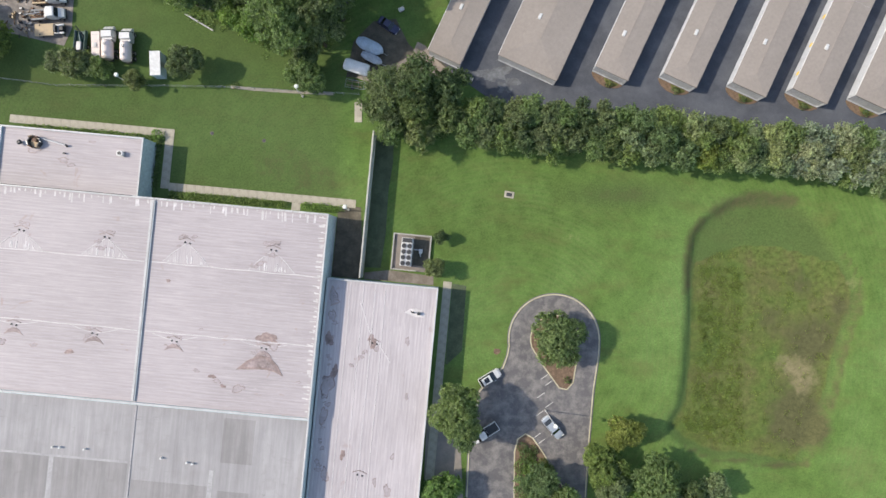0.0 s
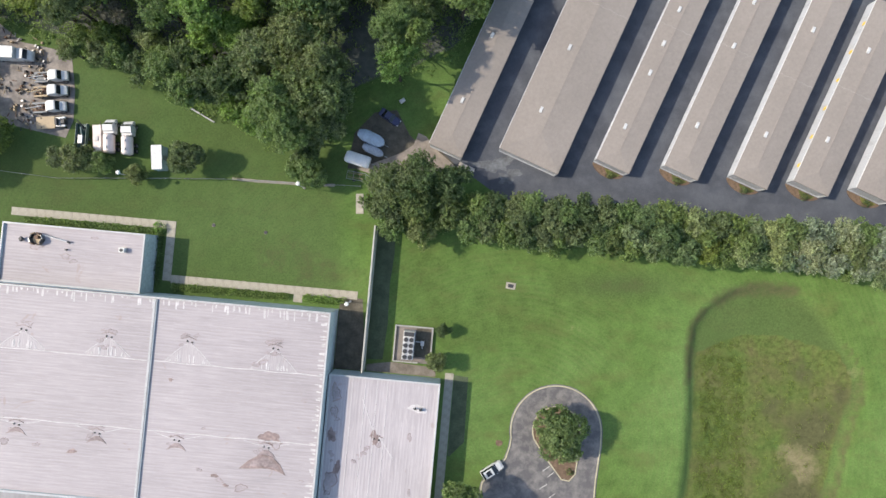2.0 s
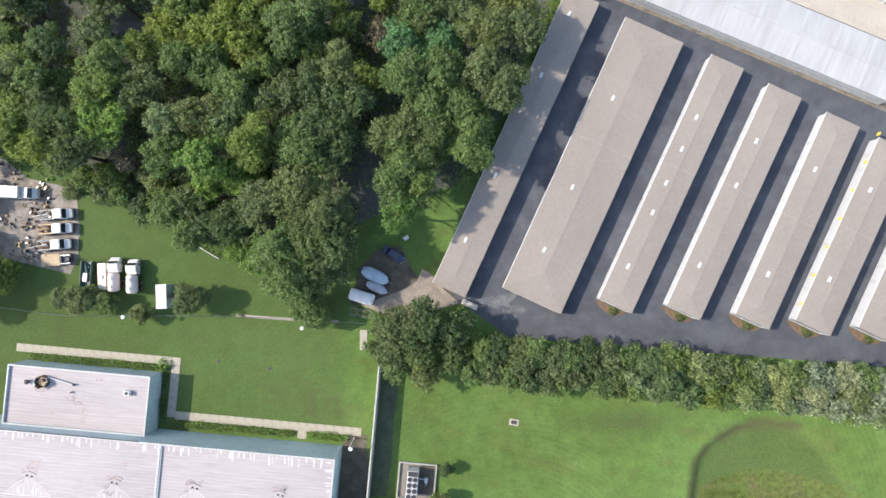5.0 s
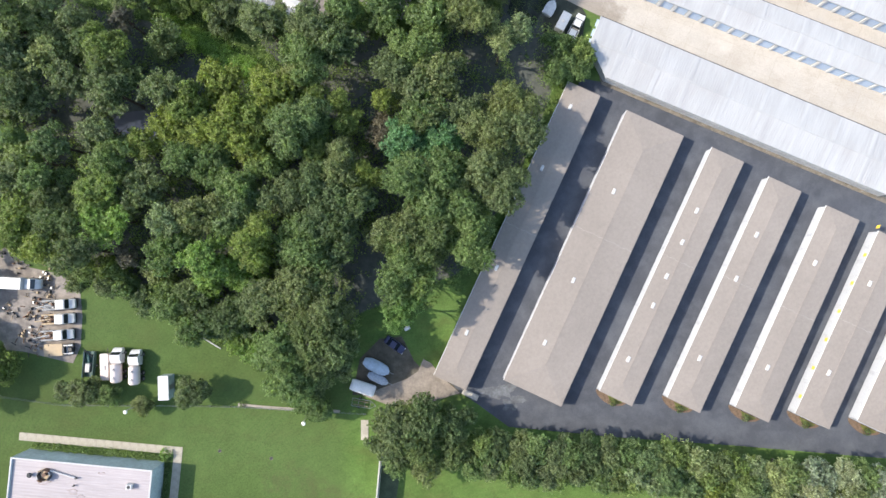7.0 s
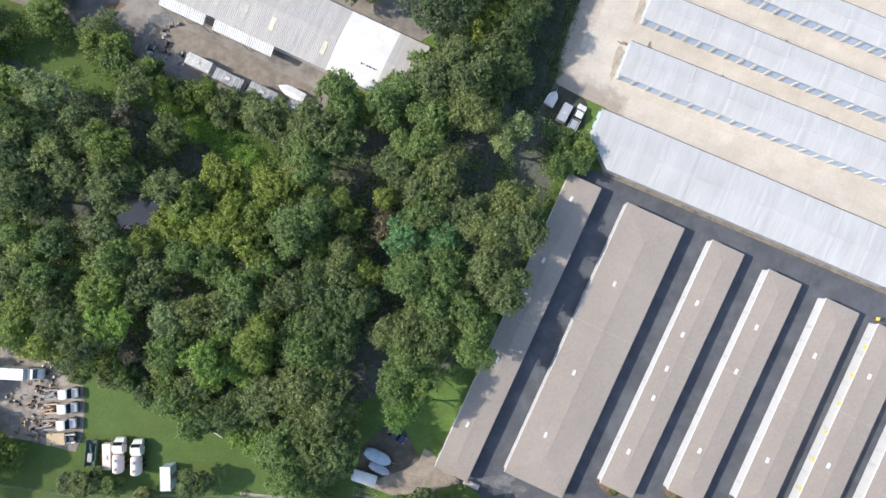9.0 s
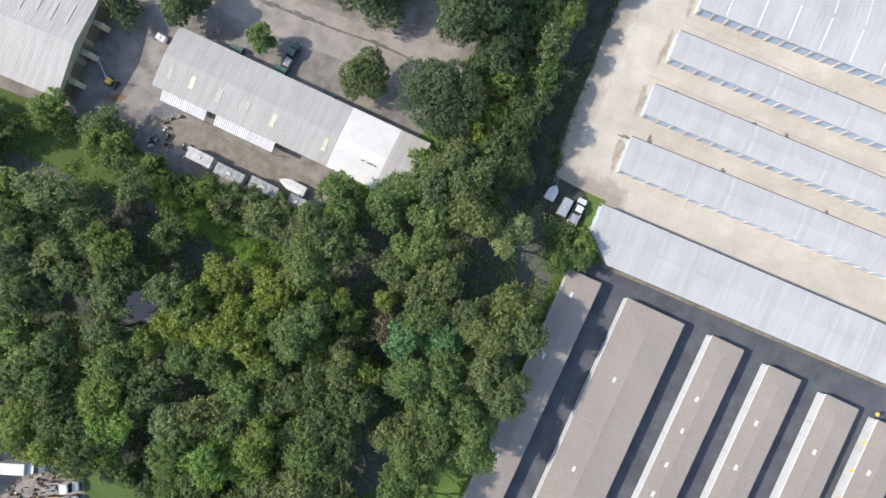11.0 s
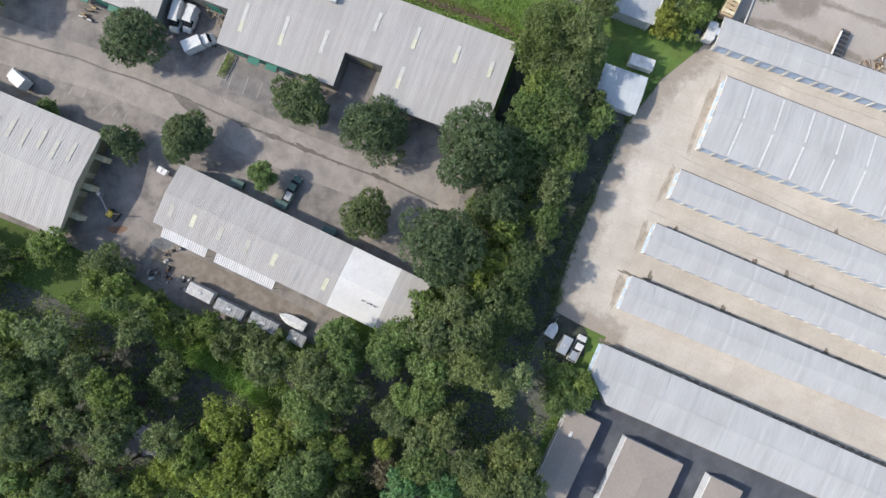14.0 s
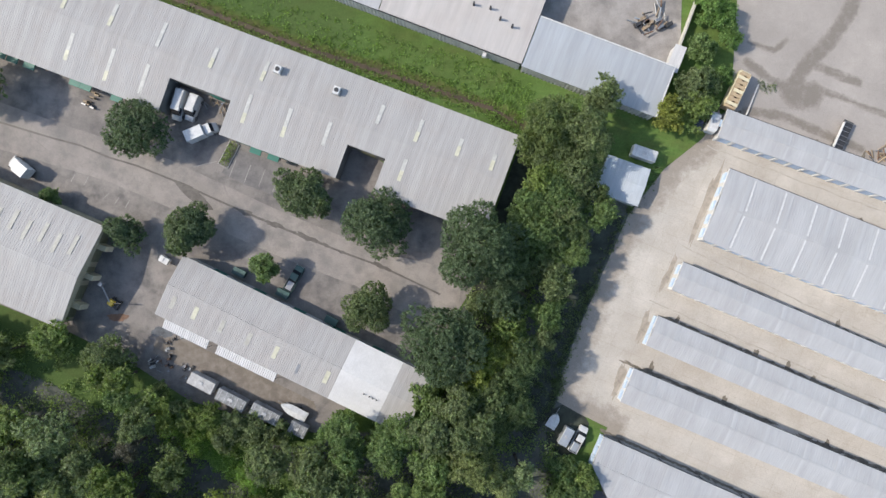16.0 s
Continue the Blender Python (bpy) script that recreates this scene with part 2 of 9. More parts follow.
M = {
    "lawn": ground_material(),
    "asphalt_dark": paving("asphalt_dark", (0.070, 0.074, 0.087), (0.122, 0.129, 0.143), 0.12, 0.75, 0.6, patch_scale=0.22),
    "asphalt_old": paving("asphalt_old", (0.112, 0.106, 0.108), (0.238, 0.218, 0.205), 0.22, 0.85, 0.85, patch_scale=0.5),
    "yard": paving("yard", (0.232, 0.208, 0.190), (0.112, 0.103, 0.100), 0.16, 0.85, 0.85, patch_scale=0.28),
    "yard_light": paving("yard_light", (0.282, 0.250, 0.226), (0.175, 0.160, 0.150), 0.14, 0.85, 0.85, patch_scale=0.24),
    "concrete": paving("concrete", (0.482, 0.438, 0.386), (0.400, 0.352, 0.298), 0.11, 0.85, 0.75, (0.27, 0.23, 0.19), 4.6, 22.0, stained=True),
    "lot": paving("lot", (0.340, 0.310, 0.285), (0.190, 0.172, 0.160), 0.05, 0.85, 0.9, (0.10, 0.09, 0.08)),
    "pad": paving("pad", (0.190, 0.172, 0.152), (0.300, 0.240, 0.215), 0.3, 0.85, 0.5, patch_scale=0.5),
    "lot_stained": paving("lot_stained", (0.345, 0.308, 0.278), (0.290, 0.258, 0.232), 0.09, 0.85, 0.6, (0.185, 0.160, 0.136), stained=True),
    "earth": paving("earth", (0.165, 0.140, 0.115), (0.260, 0.225, 0.195), 0.3, 0.9, 0.8, patch_scale=0.45),
    "bay": paving("bay", (0.185, 0.172, 0.165), (0.120, 0.112, 0.112), 0.3, 0.85, 0.8, patch_scale=0.5),
    "wet": surface("wet", (0.120, 0.106, 0.094), 0.7, 1.3, 0.6, 2.0, 0.6, 0, 0.1),
    "line_faded": surface("line_faded", (0.335, 0.312, 0.290), 0.75, 1.15, 0.8, 4.0, 0.85, 0, 0.0),
    "walk": paving("walk", (0.400, 0.362, 0.295), (0.255, 0.235, 0.190), 0.5, 0.85, 0.75, patch_scale=0.45),
    "gravel": surface("gravel", (0.265, 0.232, 0.208), 0.5, 1.4, 0.35, 1.6, 0.95, 0, 0.6),
    "mud": surface("mud", (0.085, 0.060, 0.040), 0.7, 1.2, 0.4, 3.0, 0.6, 0, 0.4),
    "kerb": surface("kerb", (0.500, 0.445, 0.285), 0.8, 1.15, 0.4, 4.0, 0.8, 0, 0.1),
    "slab_edge": surface("slab_edge", (0.400, 0.385, 0.360), 0.8, 1.1, 0.4, 4.0, 0.85),
    "roof_dark": weathered_roof("roof_dark", (0.262, 0.247, 0.246), (0.205, 0.190, 0.186)),
    "roof_lap": surface("roof_lap", (0.365, 0.350, 0.352), 0.85, 1.15, 0.4, 3.0, 0.8, 0, 0.0),
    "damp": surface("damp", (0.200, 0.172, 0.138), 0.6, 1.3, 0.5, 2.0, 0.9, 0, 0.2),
    "dirt_track": surface("dirt_track", (0.285, 0.242, 0.205), 0.7, 1.2, 0.4, 2.0, 0.95, 0, 0.4),
    # brown soil, darkened to carry the shade that falls on it
    "shade_toned_soil": surface("shade_toned_soil", (0.118, 0.104, 0.080), 0.6, 1.25, 0.5, 2.4, 0.95, 0, 0.4),
    "silt": surface("silt", (0.435, 0.392, 0.340), 0.85, 1.1, 0.5, 3.0, 0.9, 0, 0.0),
    # earth colour darkened to stand for the shade below trees
    "shade_toned_earth": surface("shade_toned_earth", (0.052, 0.058, 0.044), 0.55, 1.5, 0.35, 2.2, 0.95, 0, 0.5),
    # dark green that paints grass as lying in a wall's shadow
    "shadow_grass": surface("shadow_grass", (0.082, 0.102, 0.058), 0.7, 1.25, 0.5, 2.6, 0.95, 0, 0.4),
    "damp_pale": surface("damp_pale", (0.375, 0.325, 0.270), 0.75, 1.2, 0.6, 2.0, 0.9, 0, 0.1),
    "line": surface("line", (0.520, 0.500, 0.460), 0.7, 1.1, 1.0, 5.0, 0.8),
    "roof_pink": membrane_roof("roof_pink", (0.380, 0.338, 0.345), 0.52, 'Y'),
    "roof_wing": membrane_roof("roof_wing", (0.420, 0.378, 0.386), 0.52, 'X', stain_amount=0.4),
    "roof_grey": weathered_roof("roof_grey", (0.312, 0.297, 0.300), (0.245, 0.228, 0.224)),
    "cap": surface("cap", (0.480, 0.475, 0.480), 0.85, 1.1, 0.3, 3.0, 0.5),
    "joint_cap": surface("joint_cap", (0.250, 0.280, 0.305), 0.85, 1.15, 0.5, 3.0, 0.5),
    "wall_teal": surface("wall_teal", (0.430, 0.510, 0.530), 0.85, 1.1, 0.25, 2.0, 0.7),
    "wall_white": surface("wall_white", (0.500, 0.488, 0.470), 0.9, 1.08, 0.3, 2.5, 0.75),
    "wall_dark": surface("wall_dark", (0.150, 0.148, 0.140), 0.8, 1.15, 0.3, 2.5, 0.8),
    "wall_olive": surface("wall_olive", (0.150, 0.145, 0.090), 0.8, 1.15, 0.3, 2.5, 0.75),
    "wall_tan": surface("wall_tan", (0.330, 0.300, 0.215), 0.8, 1.12, 0.3, 2.5, 0.8),
    "wall_green": paint("wall_green", (0.020, 0.150, 0.115), 0.5),
    "wall_screen": surface("wall_screen", (0.460, 0.445, 0.400), 0.8, 1.1, 0.5, 3.0, 0.8),
    "shingle": surface("shingle", (0.266, 0.230, 0.204), 0.93, 1.07, 0.10, 1.6, 0.9, 0, 0.1, grain=0.13),
    "ridge_seam": surface("ridge_seam", (0.330, 0.296, 0.268), 0.85, 1.1, 0.5, 4.0, 0.8),
    "metal_north": ribbed("metal_north", (0.355, 0.342, 0.332), amount=0.22),
    "metal_mini": ribbed("metal_mini", (0.388, 0.386, 0.390), amount=0.12, panel=2.6),
    "metal_mini_pale": ribbed("metal_mini_pale", (0.398, 0.396, 0.400), amount=0.08),
    "roof_pale": membrane_roof("roof_pale", (0.418, 0.376, 0.382), 0.9, 'X', stain_amount=0.3),
    "roof_pond": surface("roof_pond", (0.372, 0.325, 0.330), 0.8, 1.15, 0.6, 2.5, 0.7, 0, 0.0),
    "bay_white": surface("bay_white", (0.560, 0.552, 0.548), 0.90, 1.05, 0.25, 2.5, 0.7, 0, 0.1, grain=0.12),
    "cover_white": surface("cover_white", (0.760, 0.755, 0.750), 0.88, 1.04, 0.8, 4.0, 0.6, 0, 0.2, grain=0.15),
    "cover_blue": surface("cover_blue", (0.420, 0.500, 0.590), 0.8, 1.15, 0.8, 3.0, 0.6, 0, 0.2, grain=0.2),
    "metal_white": ribbed("metal_white", (0.540, 0.528, 0.524), amount=0.14, metal=0.0),
    "metal_shed": ribbed("metal_shed", (0.440, 0.470, 0.500), amount=0.15),
    "wall_store": surface("wall_store", (0.405, 0.416, 0.440), 0.85, 1.1, 0.3, 2.5, 0.75),
    "asphalt_worn": surface("asphalt_worn", (0.138, 0.143, 0.152), 0.6, 1.3, 0.5, 2.0, 0.9, 0, 0.1),
    "metal_blue": ribbed("metal_blue", (0.345, 0.365, 0.390), amount=0.12),
    "metal_taupe": ribbed("metal_taupe", (0.440, 0.410, 0.390), amount=0.25, panel=2.0),
    "skylight": surface("skylight", (0.490, 0.480, 0.450), 0.85, 1.1, 0.6, 3.0, 0.4),
    "skylight_faint": surface("skylight_faint", (0.405, 0.388, 0.345), 0.85, 1.1, 0.6, 3.0, 0.5),
    "skylight_yellow": surface("skylight_yellow", (0.545, 0.525, 0.405), 0.85, 1.1, 0.6, 3.0, 0.4),
    "door_blue": paint("door_blue", (0.390, 0.470, 0.580), 0.45),
    "door_white": paint("door_white", (0.370, 0.382, 0.410), 0.5),
    "white": paint("white", (0.580, 0.576, 0.568), 0.4, 0.0, 0.45),
    "cream": paint("cream", (0.640, 0.560, 0.380), 0.45, 0, 0.3),
    "pinkish": paint("pinkish", (0.640, 0.540, 0.500), 0.45),
    "silver": paint("silver", (0.480, 0.500, 0.520), 0.3, 0.5),
    "worn_white": surface("worn_white", (0.480, 0.465, 0.450), 0.65, 1.2, 0.7, 2.5, 0.7, 0, 0.1),
    "worn_steel": surface("worn_steel", (0.270, 0.275, 0.280), 0.6, 1.35, 0.6, 2.5, 0.6, 0, 0.1),
    "tarp": surface("tarp", (0.370, 0.410, 0.470), 0.8, 1.15, 0.8, 3.0, 0.6, 0, 0.15),
    "pale_blue": paint("pale_blue", (0.420, 0.520, 0.640), 0.4),
    "navy": paint("navy", (0.030, 0.035, 0.090), 0.4),
    "yellow": paint("yellow", (0.640, 0.420, 0.050), 0.5),
    "tan": paint("tan", (0.420, 0.310, 0.190), 0.7, 0, 0.4),
    "rust": surface("rust", (0.190, 0.115, 0.080), 0.7, 1.2, 1.0, 5.0, 0.9),
    "dark_green": paint("dark_green", (0.040, 0.090, 0.080), 0.4),
    "glass": glassy("glass", (0.018, 0.022, 0.028)),
    "rubber": paint("rubber", (0.022, 0.022, 0.022), 0.85),
    "steel": paint("steel", (0.330, 0.330, 0.330), 0.4, 0.7, 0.3),
    "dark_metal": paint("dark_metal", (0.045, 0.045, 0.048), 0.6, 0.3),
    "lamp_lens": paint("lamp_lens", (0.700, 0.690, 0.640), 0.2, 0, 0.0),
    "stain": surface("stain", (0.262, 0.196, 0.184), 0.6, 1.5, 0.5, 2.0, 0.7, 0, 0.0),
    "stain_dark": surface("stain_dark", (0.285, 0.225, 0.220), 0.65, 1.35, 0.5, 2.0, 0.7, 0, 0.0),
    "scuff": surface("scuff", (0.580, 0.545, 0.545), 0.8, 1.1, 0.6, 2.5, 0.8, 0, 0.0),
    "mulch": surface("mulch", (0.165, 0.112, 0.076), 0.7, 1.3, 1.5, 6.0, 0.95, 0, 0.6),
    "bark": surface("bark", (0.110, 0.085, 0.065), 0.7, 1.2, 1.0, 6.0, 0.95, 0, 0.6),
    "lumber": surface("lumber", (0.300, 0.230, 0.160), 0.6, 1.3, 1.0, 5.0, 0.9, 0, 0.4),
    "leaf_mid": foliage("leaf_mid", (0.106, 0.182, 0.058), (0.176, 0.262, 0.094)),
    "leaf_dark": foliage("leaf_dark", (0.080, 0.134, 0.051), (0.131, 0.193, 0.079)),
    "leaf_deep": foliage("leaf_deep", (0.074, 0.122, 0.056), (0.124, 0.184, 0.092)),
    "leaf_olive": foliage("leaf_olive", (0.107, 0.158, 0.062), (0.176, 0.234, 0.102)),
    "leaf_yellow": foliage("leaf_yellow", (0.115, 0.177, 0.046), (0.196, 0.274, 0.075)),
    "leaf_blue": foliage("leaf_blue", (0.096, 0.164, 0.062), (0.163, 0.244, 0.102)),
    "leaf_teal": foliage("leaf_teal", (0.100, 0.226, 0.088), (0.180, 0.340, 0.150)),
    "leaf_pale": foliage("leaf_pale", (0.144, 0.208, 0.090), (0.262, 0.342, 0.166)),
    "leaf_silver": foliage("leaf_silver", (0.168, 0.226, 0.132), (0.290, 0.362, 0.236)),
    "leaf_bright": foliage("leaf_bright", (0.111, 0.218, 0.053), (0.185, 0.305, 0.092)),
    "leaf_gold": foliage("leaf_gold", (0.125, 0.175, 0.040), (0.215, 0.265, 0.070)),
    "leaf_dead": foliage("leaf_dead", (0.104, 0.108, 0.074), (0.172, 0.178, 0.130)),
    "basin_weed": foliage("basin_weed", (0.122, 0.182, 0.038), (0.205, 0.270, 0.062)),
    "leaf_glade": foliage("leaf_glade", (0.150, 0.285, 0.062), (0.235, 0.390, 0.105)),
    "weed": foliage("weed", (0.135, 0.170, 0.052), (0.235, 0.270, 0.092)),
}
water = Nodes("pond_water", 0.06, 0.0, 0.5)
water.color((0.120, 0.122, 0.142)).bump(water.noise(3.0, 3), 0.05, 0.02)
M["water"] = water.m

# ---- helpers for building ----


def bm_box(bm, x0, y0, z0, x1, y1, z1):
    v = [bm.verts.new(p) for p in ((x0, y0, z0), (x1, y0, z0), (x1, y1, z0), (x0, y1, z0), (x0, y0, z1), (x1, y0, z1), (x1, y1, z1), (x0, y1, z1))]
    for f in ((3, 2, 1, 0), (4, 5, 6, 7), (0, 1, 5, 4), (1, 2, 6, 5), (2, 3, 7, 6), (3, 0, 4, 7)):
        bm.faces.new([v[i] for i in f])
    return v


def bevelled(bm, width=0.03, segments=1):
    bmesh.ops.bevel(bm, geom=bm.edges[:], offset=width, segments=segments, affect='EDGES', clamp_overlap=True)
    return bm


def box(x0, y0, z0, x1, y1, z1, bevel=0.0):
    bm = bmesh.new()
    bm_box(bm, x0, y0, z0, x1, y1, z1)
    return bevelled(bm, bevel) if bevel else bm


def bm_tube(bm, a, b, r0, r1, n=8):
    """A tapered closed tube from a to b."""
    a, b = Vector(a), Vector(b)
    q = (b - a).to_track_quat("Z", "Y")
    ring = [[bm.verts.new(p + q @ Vector((r * math.cos(i * math.tau / n), r * math.sin(i * math.tau / n), 0))) for i in range(n)] for p, r in ((a, r0), (b, r1))]
    for i in range(n):
        bm.faces.new((ring[0][i], ring[0][(i + 1) % n], ring[1][(i + 1) % n], ring[1][i]))
    bm.faces.new(ring[0][::-1])
    bm.faces.new(ring[1])


def tube(a, b, r0, r1=None, n=10):
    bm = bmesh.new()
    bm_tube(bm, a, b, r0, r0 if r1 is None else r1, n)
    return bm


def mesh_of(name, bm, material):
    me = bpy.data.meshes.new(name)
    bm.normal_update()
    bm.to_mesh(me)
    bm.free()
    me.materials.append(material)
    return me


def part(name, bm, material, parent, label=""):
    """Links a bmesh, or a mesh that others share, as one object under a thing or part."""
    me = bm if isinstance(bm, bpy.types.Mesh) else mesh_of(name, bm, material)
    ob = new(name, me)
    ob.parent = parent
    return tagged(ob, label)


def thing(name, x, y, z, rot, label, category, group="", kind=""):
    ob = new(name)
    ob.empty_display_size = 0.2
    ob.matrix_basis = pose(x, y, z, 0, 0, rot)
    return tagged(ob, label, category, group, kind)


def polygon(pts, z0, z1):
    """A flat slab with the outline pts from z0 to z1."""
    bm = bmesh.new()
    top = [bm.verts.new((x, y, z1)) for x, y in pts]
    low = [bm.verts.new((x, y, z0)) for x, y in pts]
    f = bm.faces.new(top)
    f.normal_update()
    if f.normal.z < 0:
        f.normal_flip()
    for i in range(len(pts)):
        j = (i + 1) % len(pts)
        bm.faces.new((low[i], low[j], top[j], top[i]))
    bmesh.ops.recalc_face_normals(bm, faces=bm.faces)
    bmesh.ops.triangulate(bm, faces=[f])
    return bm


def sheet(name, pts, top, material, label, category="pavement"):
    ob = new(name, mesh_of(name, polygon(pts, -0.3, top), M[material]))
    return tagged(ob, label, category, "", "structure")


def ribbon(pts, width, z0, z1, closed=False):
    """A strip of the given width along a line, such as a kerb or a painted line."""
    bm = bmesh.new()
    p = [Vector((x, y, 0)) for x, y in pts]
    n = len(p)
    rows = []
    for i in range(n):
        a = p[i - 1] if closed or i else p[i]
        b = p[(i + 1) % n] if closed or i < n - 1 else p[i]
        d = (b - a).normalized()
        s = Vector((-d.y, d.x, 0)) * width / 2
        rows.append([bm.verts.new(v) for v in (p[i] + s + Vector((0, 0, z0)), p[i] + s + Vector((0, 0, z1)), p[i] - s + Vector((0, 0, z1)), p[i] - s + Vector((0, 0, z0)))])
    for i in range(n if closed else n - 1):
        a, b = rows[i], rows[(i + 1) % n]
        for k in range(3):
            bm.faces.new((a[k], b[k], b[k + 1], a[k + 1]))
    if not closed:
        bm.faces.new(rows[0])
        bm.faces.new(rows[-1][::-1])
    bmesh.ops.recalc_face_normals(bm, faces=bm.faces)
    return bm


def arc(cx, cy, r, a0, a1, n):
    return [(cx + r * math.cos(radians(a0 + (a1 - a0) * i / n)), cy + r * math.sin(radians(a0 + (a1 - a0) * i / n))) for i in range(n + 1)]


def blob(r, n=18, rough=0.3, seed=0):
    g = random.Random(seed)
    k = [g.uniform(0, math.tau) for _ in range(4)]
    return [((1 + rough * (0.5 * math.sin(2 * a + k[0]) + 0.35 * math.sin(3 * a + k[1]) + 0.3 * math.sin(5 * a + k[2]) + 0.25 * math.sin(8 * a + k[3]))) * r * math.cos(a),
             (1 + rough * (0.5 * math.sin(2 * a + k[0]) + 0.35 * math.sin(3 * a + k[1]) + 0.3 * math.sin(5 * a + k[2]) + 0.25 * math.sin(8 * a + k[3]))) * r * math.sin(a))
            for a in [i * math.tau / n for i in range(n)]]


def rib_sheet(bm, x0, x1, y0, z0, y1, z1, step=0.6, rib=0.06, wide=0.14, thick=0.1):
    """Roof sheet with raised ribs that run from (y0, z0) to (y1, z1)."""
    prof, x = [], x0
    while x < x1 - 1e-4:
        e = min(x + step, x1)
        prof += [(x, 0.0), (x + (e - x) * 0.5 - wide / 2, 0.0), (x + (e - x) * 0.5 - wide / 4, rib), (x + (e - x) * 0.5 + wide / 4, rib), (x + (e - x) * 0.5 + wide / 2, 0.0)]
        x = e
    prof.append((x1, 0.0))
    a = [bm.verts.new((x, y0, z0 + d)) for x, d in prof]
    b = [bm.verts.new((x, y1, z1 + d)) for x, d in prof]
    flip = y1 < y0
    for i in range(len(prof) - 1):
        q = (a[i], a[i + 1], b[i + 1], b[i])
        bm.faces.new(q[::-1] if flip else q)
    c = [bm.verts.new(p) for p in ((x0, y0, z0 - thick), (x1, y0, z0 - thick), (x1, y1, z1 - thick), (x0, y1, z1 - thick))]
    bm.faces.new(c if flip else c[::-1])
    for q in ((a[0], b[0], c[3], c[0]), (a[-1], c[1], c[2], b[-1])):
        bm.faces.new(q[::-1] if flip else q)
    bm.faces.new(a[::-1] + [c[0], c[1]] if not flip else [c[1], c[0]] + a)
    bm.faces.new(b + [c[2], c[3]] if not flip else [c[3], c[2]] + b[::-1])


def wall_ring(x0, y0, x1, y1, h, t=0.25):
    """Four walls with thickness, butted at the corners."""
    bm = bmesh.new()
    bm_box(bm, x0, y0, -0.3, x1, y0 + t, h)
    bm_box(bm, x0, y1 - t, -0.3, x1, y1, h)
    bm_box(bm, x0, y0 + t, -0.3, x0 + t, y1 - t, h)
    bm_box(bm, x1 - t, y0 + t, -0.3, x1, y1 - t, h)
    return bm


def roll_door(w, h, slats=8):
    """A roller door: one curtain of curved slats; it faces -y."""
    bm = bmesh.new()
    prof = []
    for i in range(slats):
        z = h * i / slats
        prof += [(0.0, z), (-0.035, z + h / slats * 0.25), (-0.035, z + h / slats * 0.7)]
    prof += [(0.0, h), (0.06, h), (0.06, 0.0)]
    ends = [[bm.verts.new((x, y, z)) for y, z in prof] for x in (-w / 2, w / 2)]
    n = len(prof)
    for i in range(n):
        bm.faces.new((ends[0][i], ends[1][i], ends[1][(i + 1) % n], ends[0][(i + 1) % n]))
    bm.faces.new(ends[0][::-1])
    bm.faces.new(ends[1])
    bmesh.ops.recalc_face_normals(bm, faces=bm.faces)
    return bm


# ---- ground, paving and water ----
BASIN = [(58.0, 12.5), (63.0, 13.2), (69.2, 12.3), (75.3, 8.3), (80.3, 1.0), (83.8, -5.2), (83.8, -9.1), (81.7, -13.5), (79.4, -21.3), (78.5, -25.8), (75.3, -33.5), (72.0, -41.3), (70.7, -42.6), (66.2, -41.9), (58.5, -40.8), (53.5, -40.4), (47.9, -38.0), (43.5, -34.4), (43.9, -31.9), (46.1, -28.6), (47.1, -21.3), (47.8, -11.3), (48.0, -2.4), (49.1, 4.9), (52.3, 8.9)]
WOOD = [(-75, 59.5), (-64.6, 53.8), (-57.7, 50.4), (-47.4, 46.4), (-39.4, 43), (-33, 38), (-22, 42), (-16, 50), (-10.8, 52), (-3.9, 54.3), (5.2, 58.9), (9.8, 66.9), (16.8, 78.4), (24, 96),
        (24, 104), (22.0, 112), (25.5, 126), (31.5, 144), (36.5, 158), (26, 171), (14, 158), (4, 145), (-1, 132), (-3, 125), (-8, 113), (-23, 115), (-30, 110.9), (-41.5, 112), (-54.5, 118.9), (-63.8, 121.2), (-79.2, 130.4), (-118, 140), (-118, 62), (-90, 64)]
BARE = [((72.2, -18), 4.5), ((80.1, -9.1), 3.0), ((68.6, -34.7), 5.5), ((73, -33.5), 4.0), ((72.3, -4.6), 3.5), ((66, -12), 3.5), ((71, -28), 6.0), ((76, -15), 5.0), ((-34, 19), 7), ((-24, 16), 5)]


def edge_distance(pts, X, Y):
    """Signed distance to an outline, positive inside, for arrays of places."""
    inside = np.zeros(X.shape, bool)
    d = np.full(X.shape, 1e9)
    for i in range(len(pts)):
        (ax, ay), (bx, by) = pts[i - 1], pts[i]
        ex, ey = bx - ax, by - ay
        t = np.clip(((X - ax) * ex + (Y - ay) * ey) / (ex * ex + ey * ey), 0, 1)
        d = np.minimum(d, np.hypot(X - ax - t * ex, Y - ay - t * ey))
        if ay != by:
            cross = ((ay > Y) != (by > Y)) & (X < ax + (Y - ay) * ex / ey)
            inside ^= cross
    return np.where(inside, d, -d)


def smooth(x, a, b):
    t = np.clip((x - a) / (b - a), 0, 1)
    return t * t * (3 - 2 * t)


def line_distance(pts, X, Y):
    d = np.full(X.shape, 1e9)
    for (ax, ay), (bx, by) in zip(pts, pts[1:]):
        ex, ey = bx - ax, by - ay
        t = np.clip(((X - ax) * ex + (Y - ay) * ey) / (ex * ex + ey * ey), 0, 1)
        d = np.minimum(d, np.hypot(X - ax - t * ex, Y - ay - t * ey))
    return d


DITCH = [(-60, 201), (-31.7, 190.7), (-12.7, 185.1), (7.4, 178.6), (14, 175)]


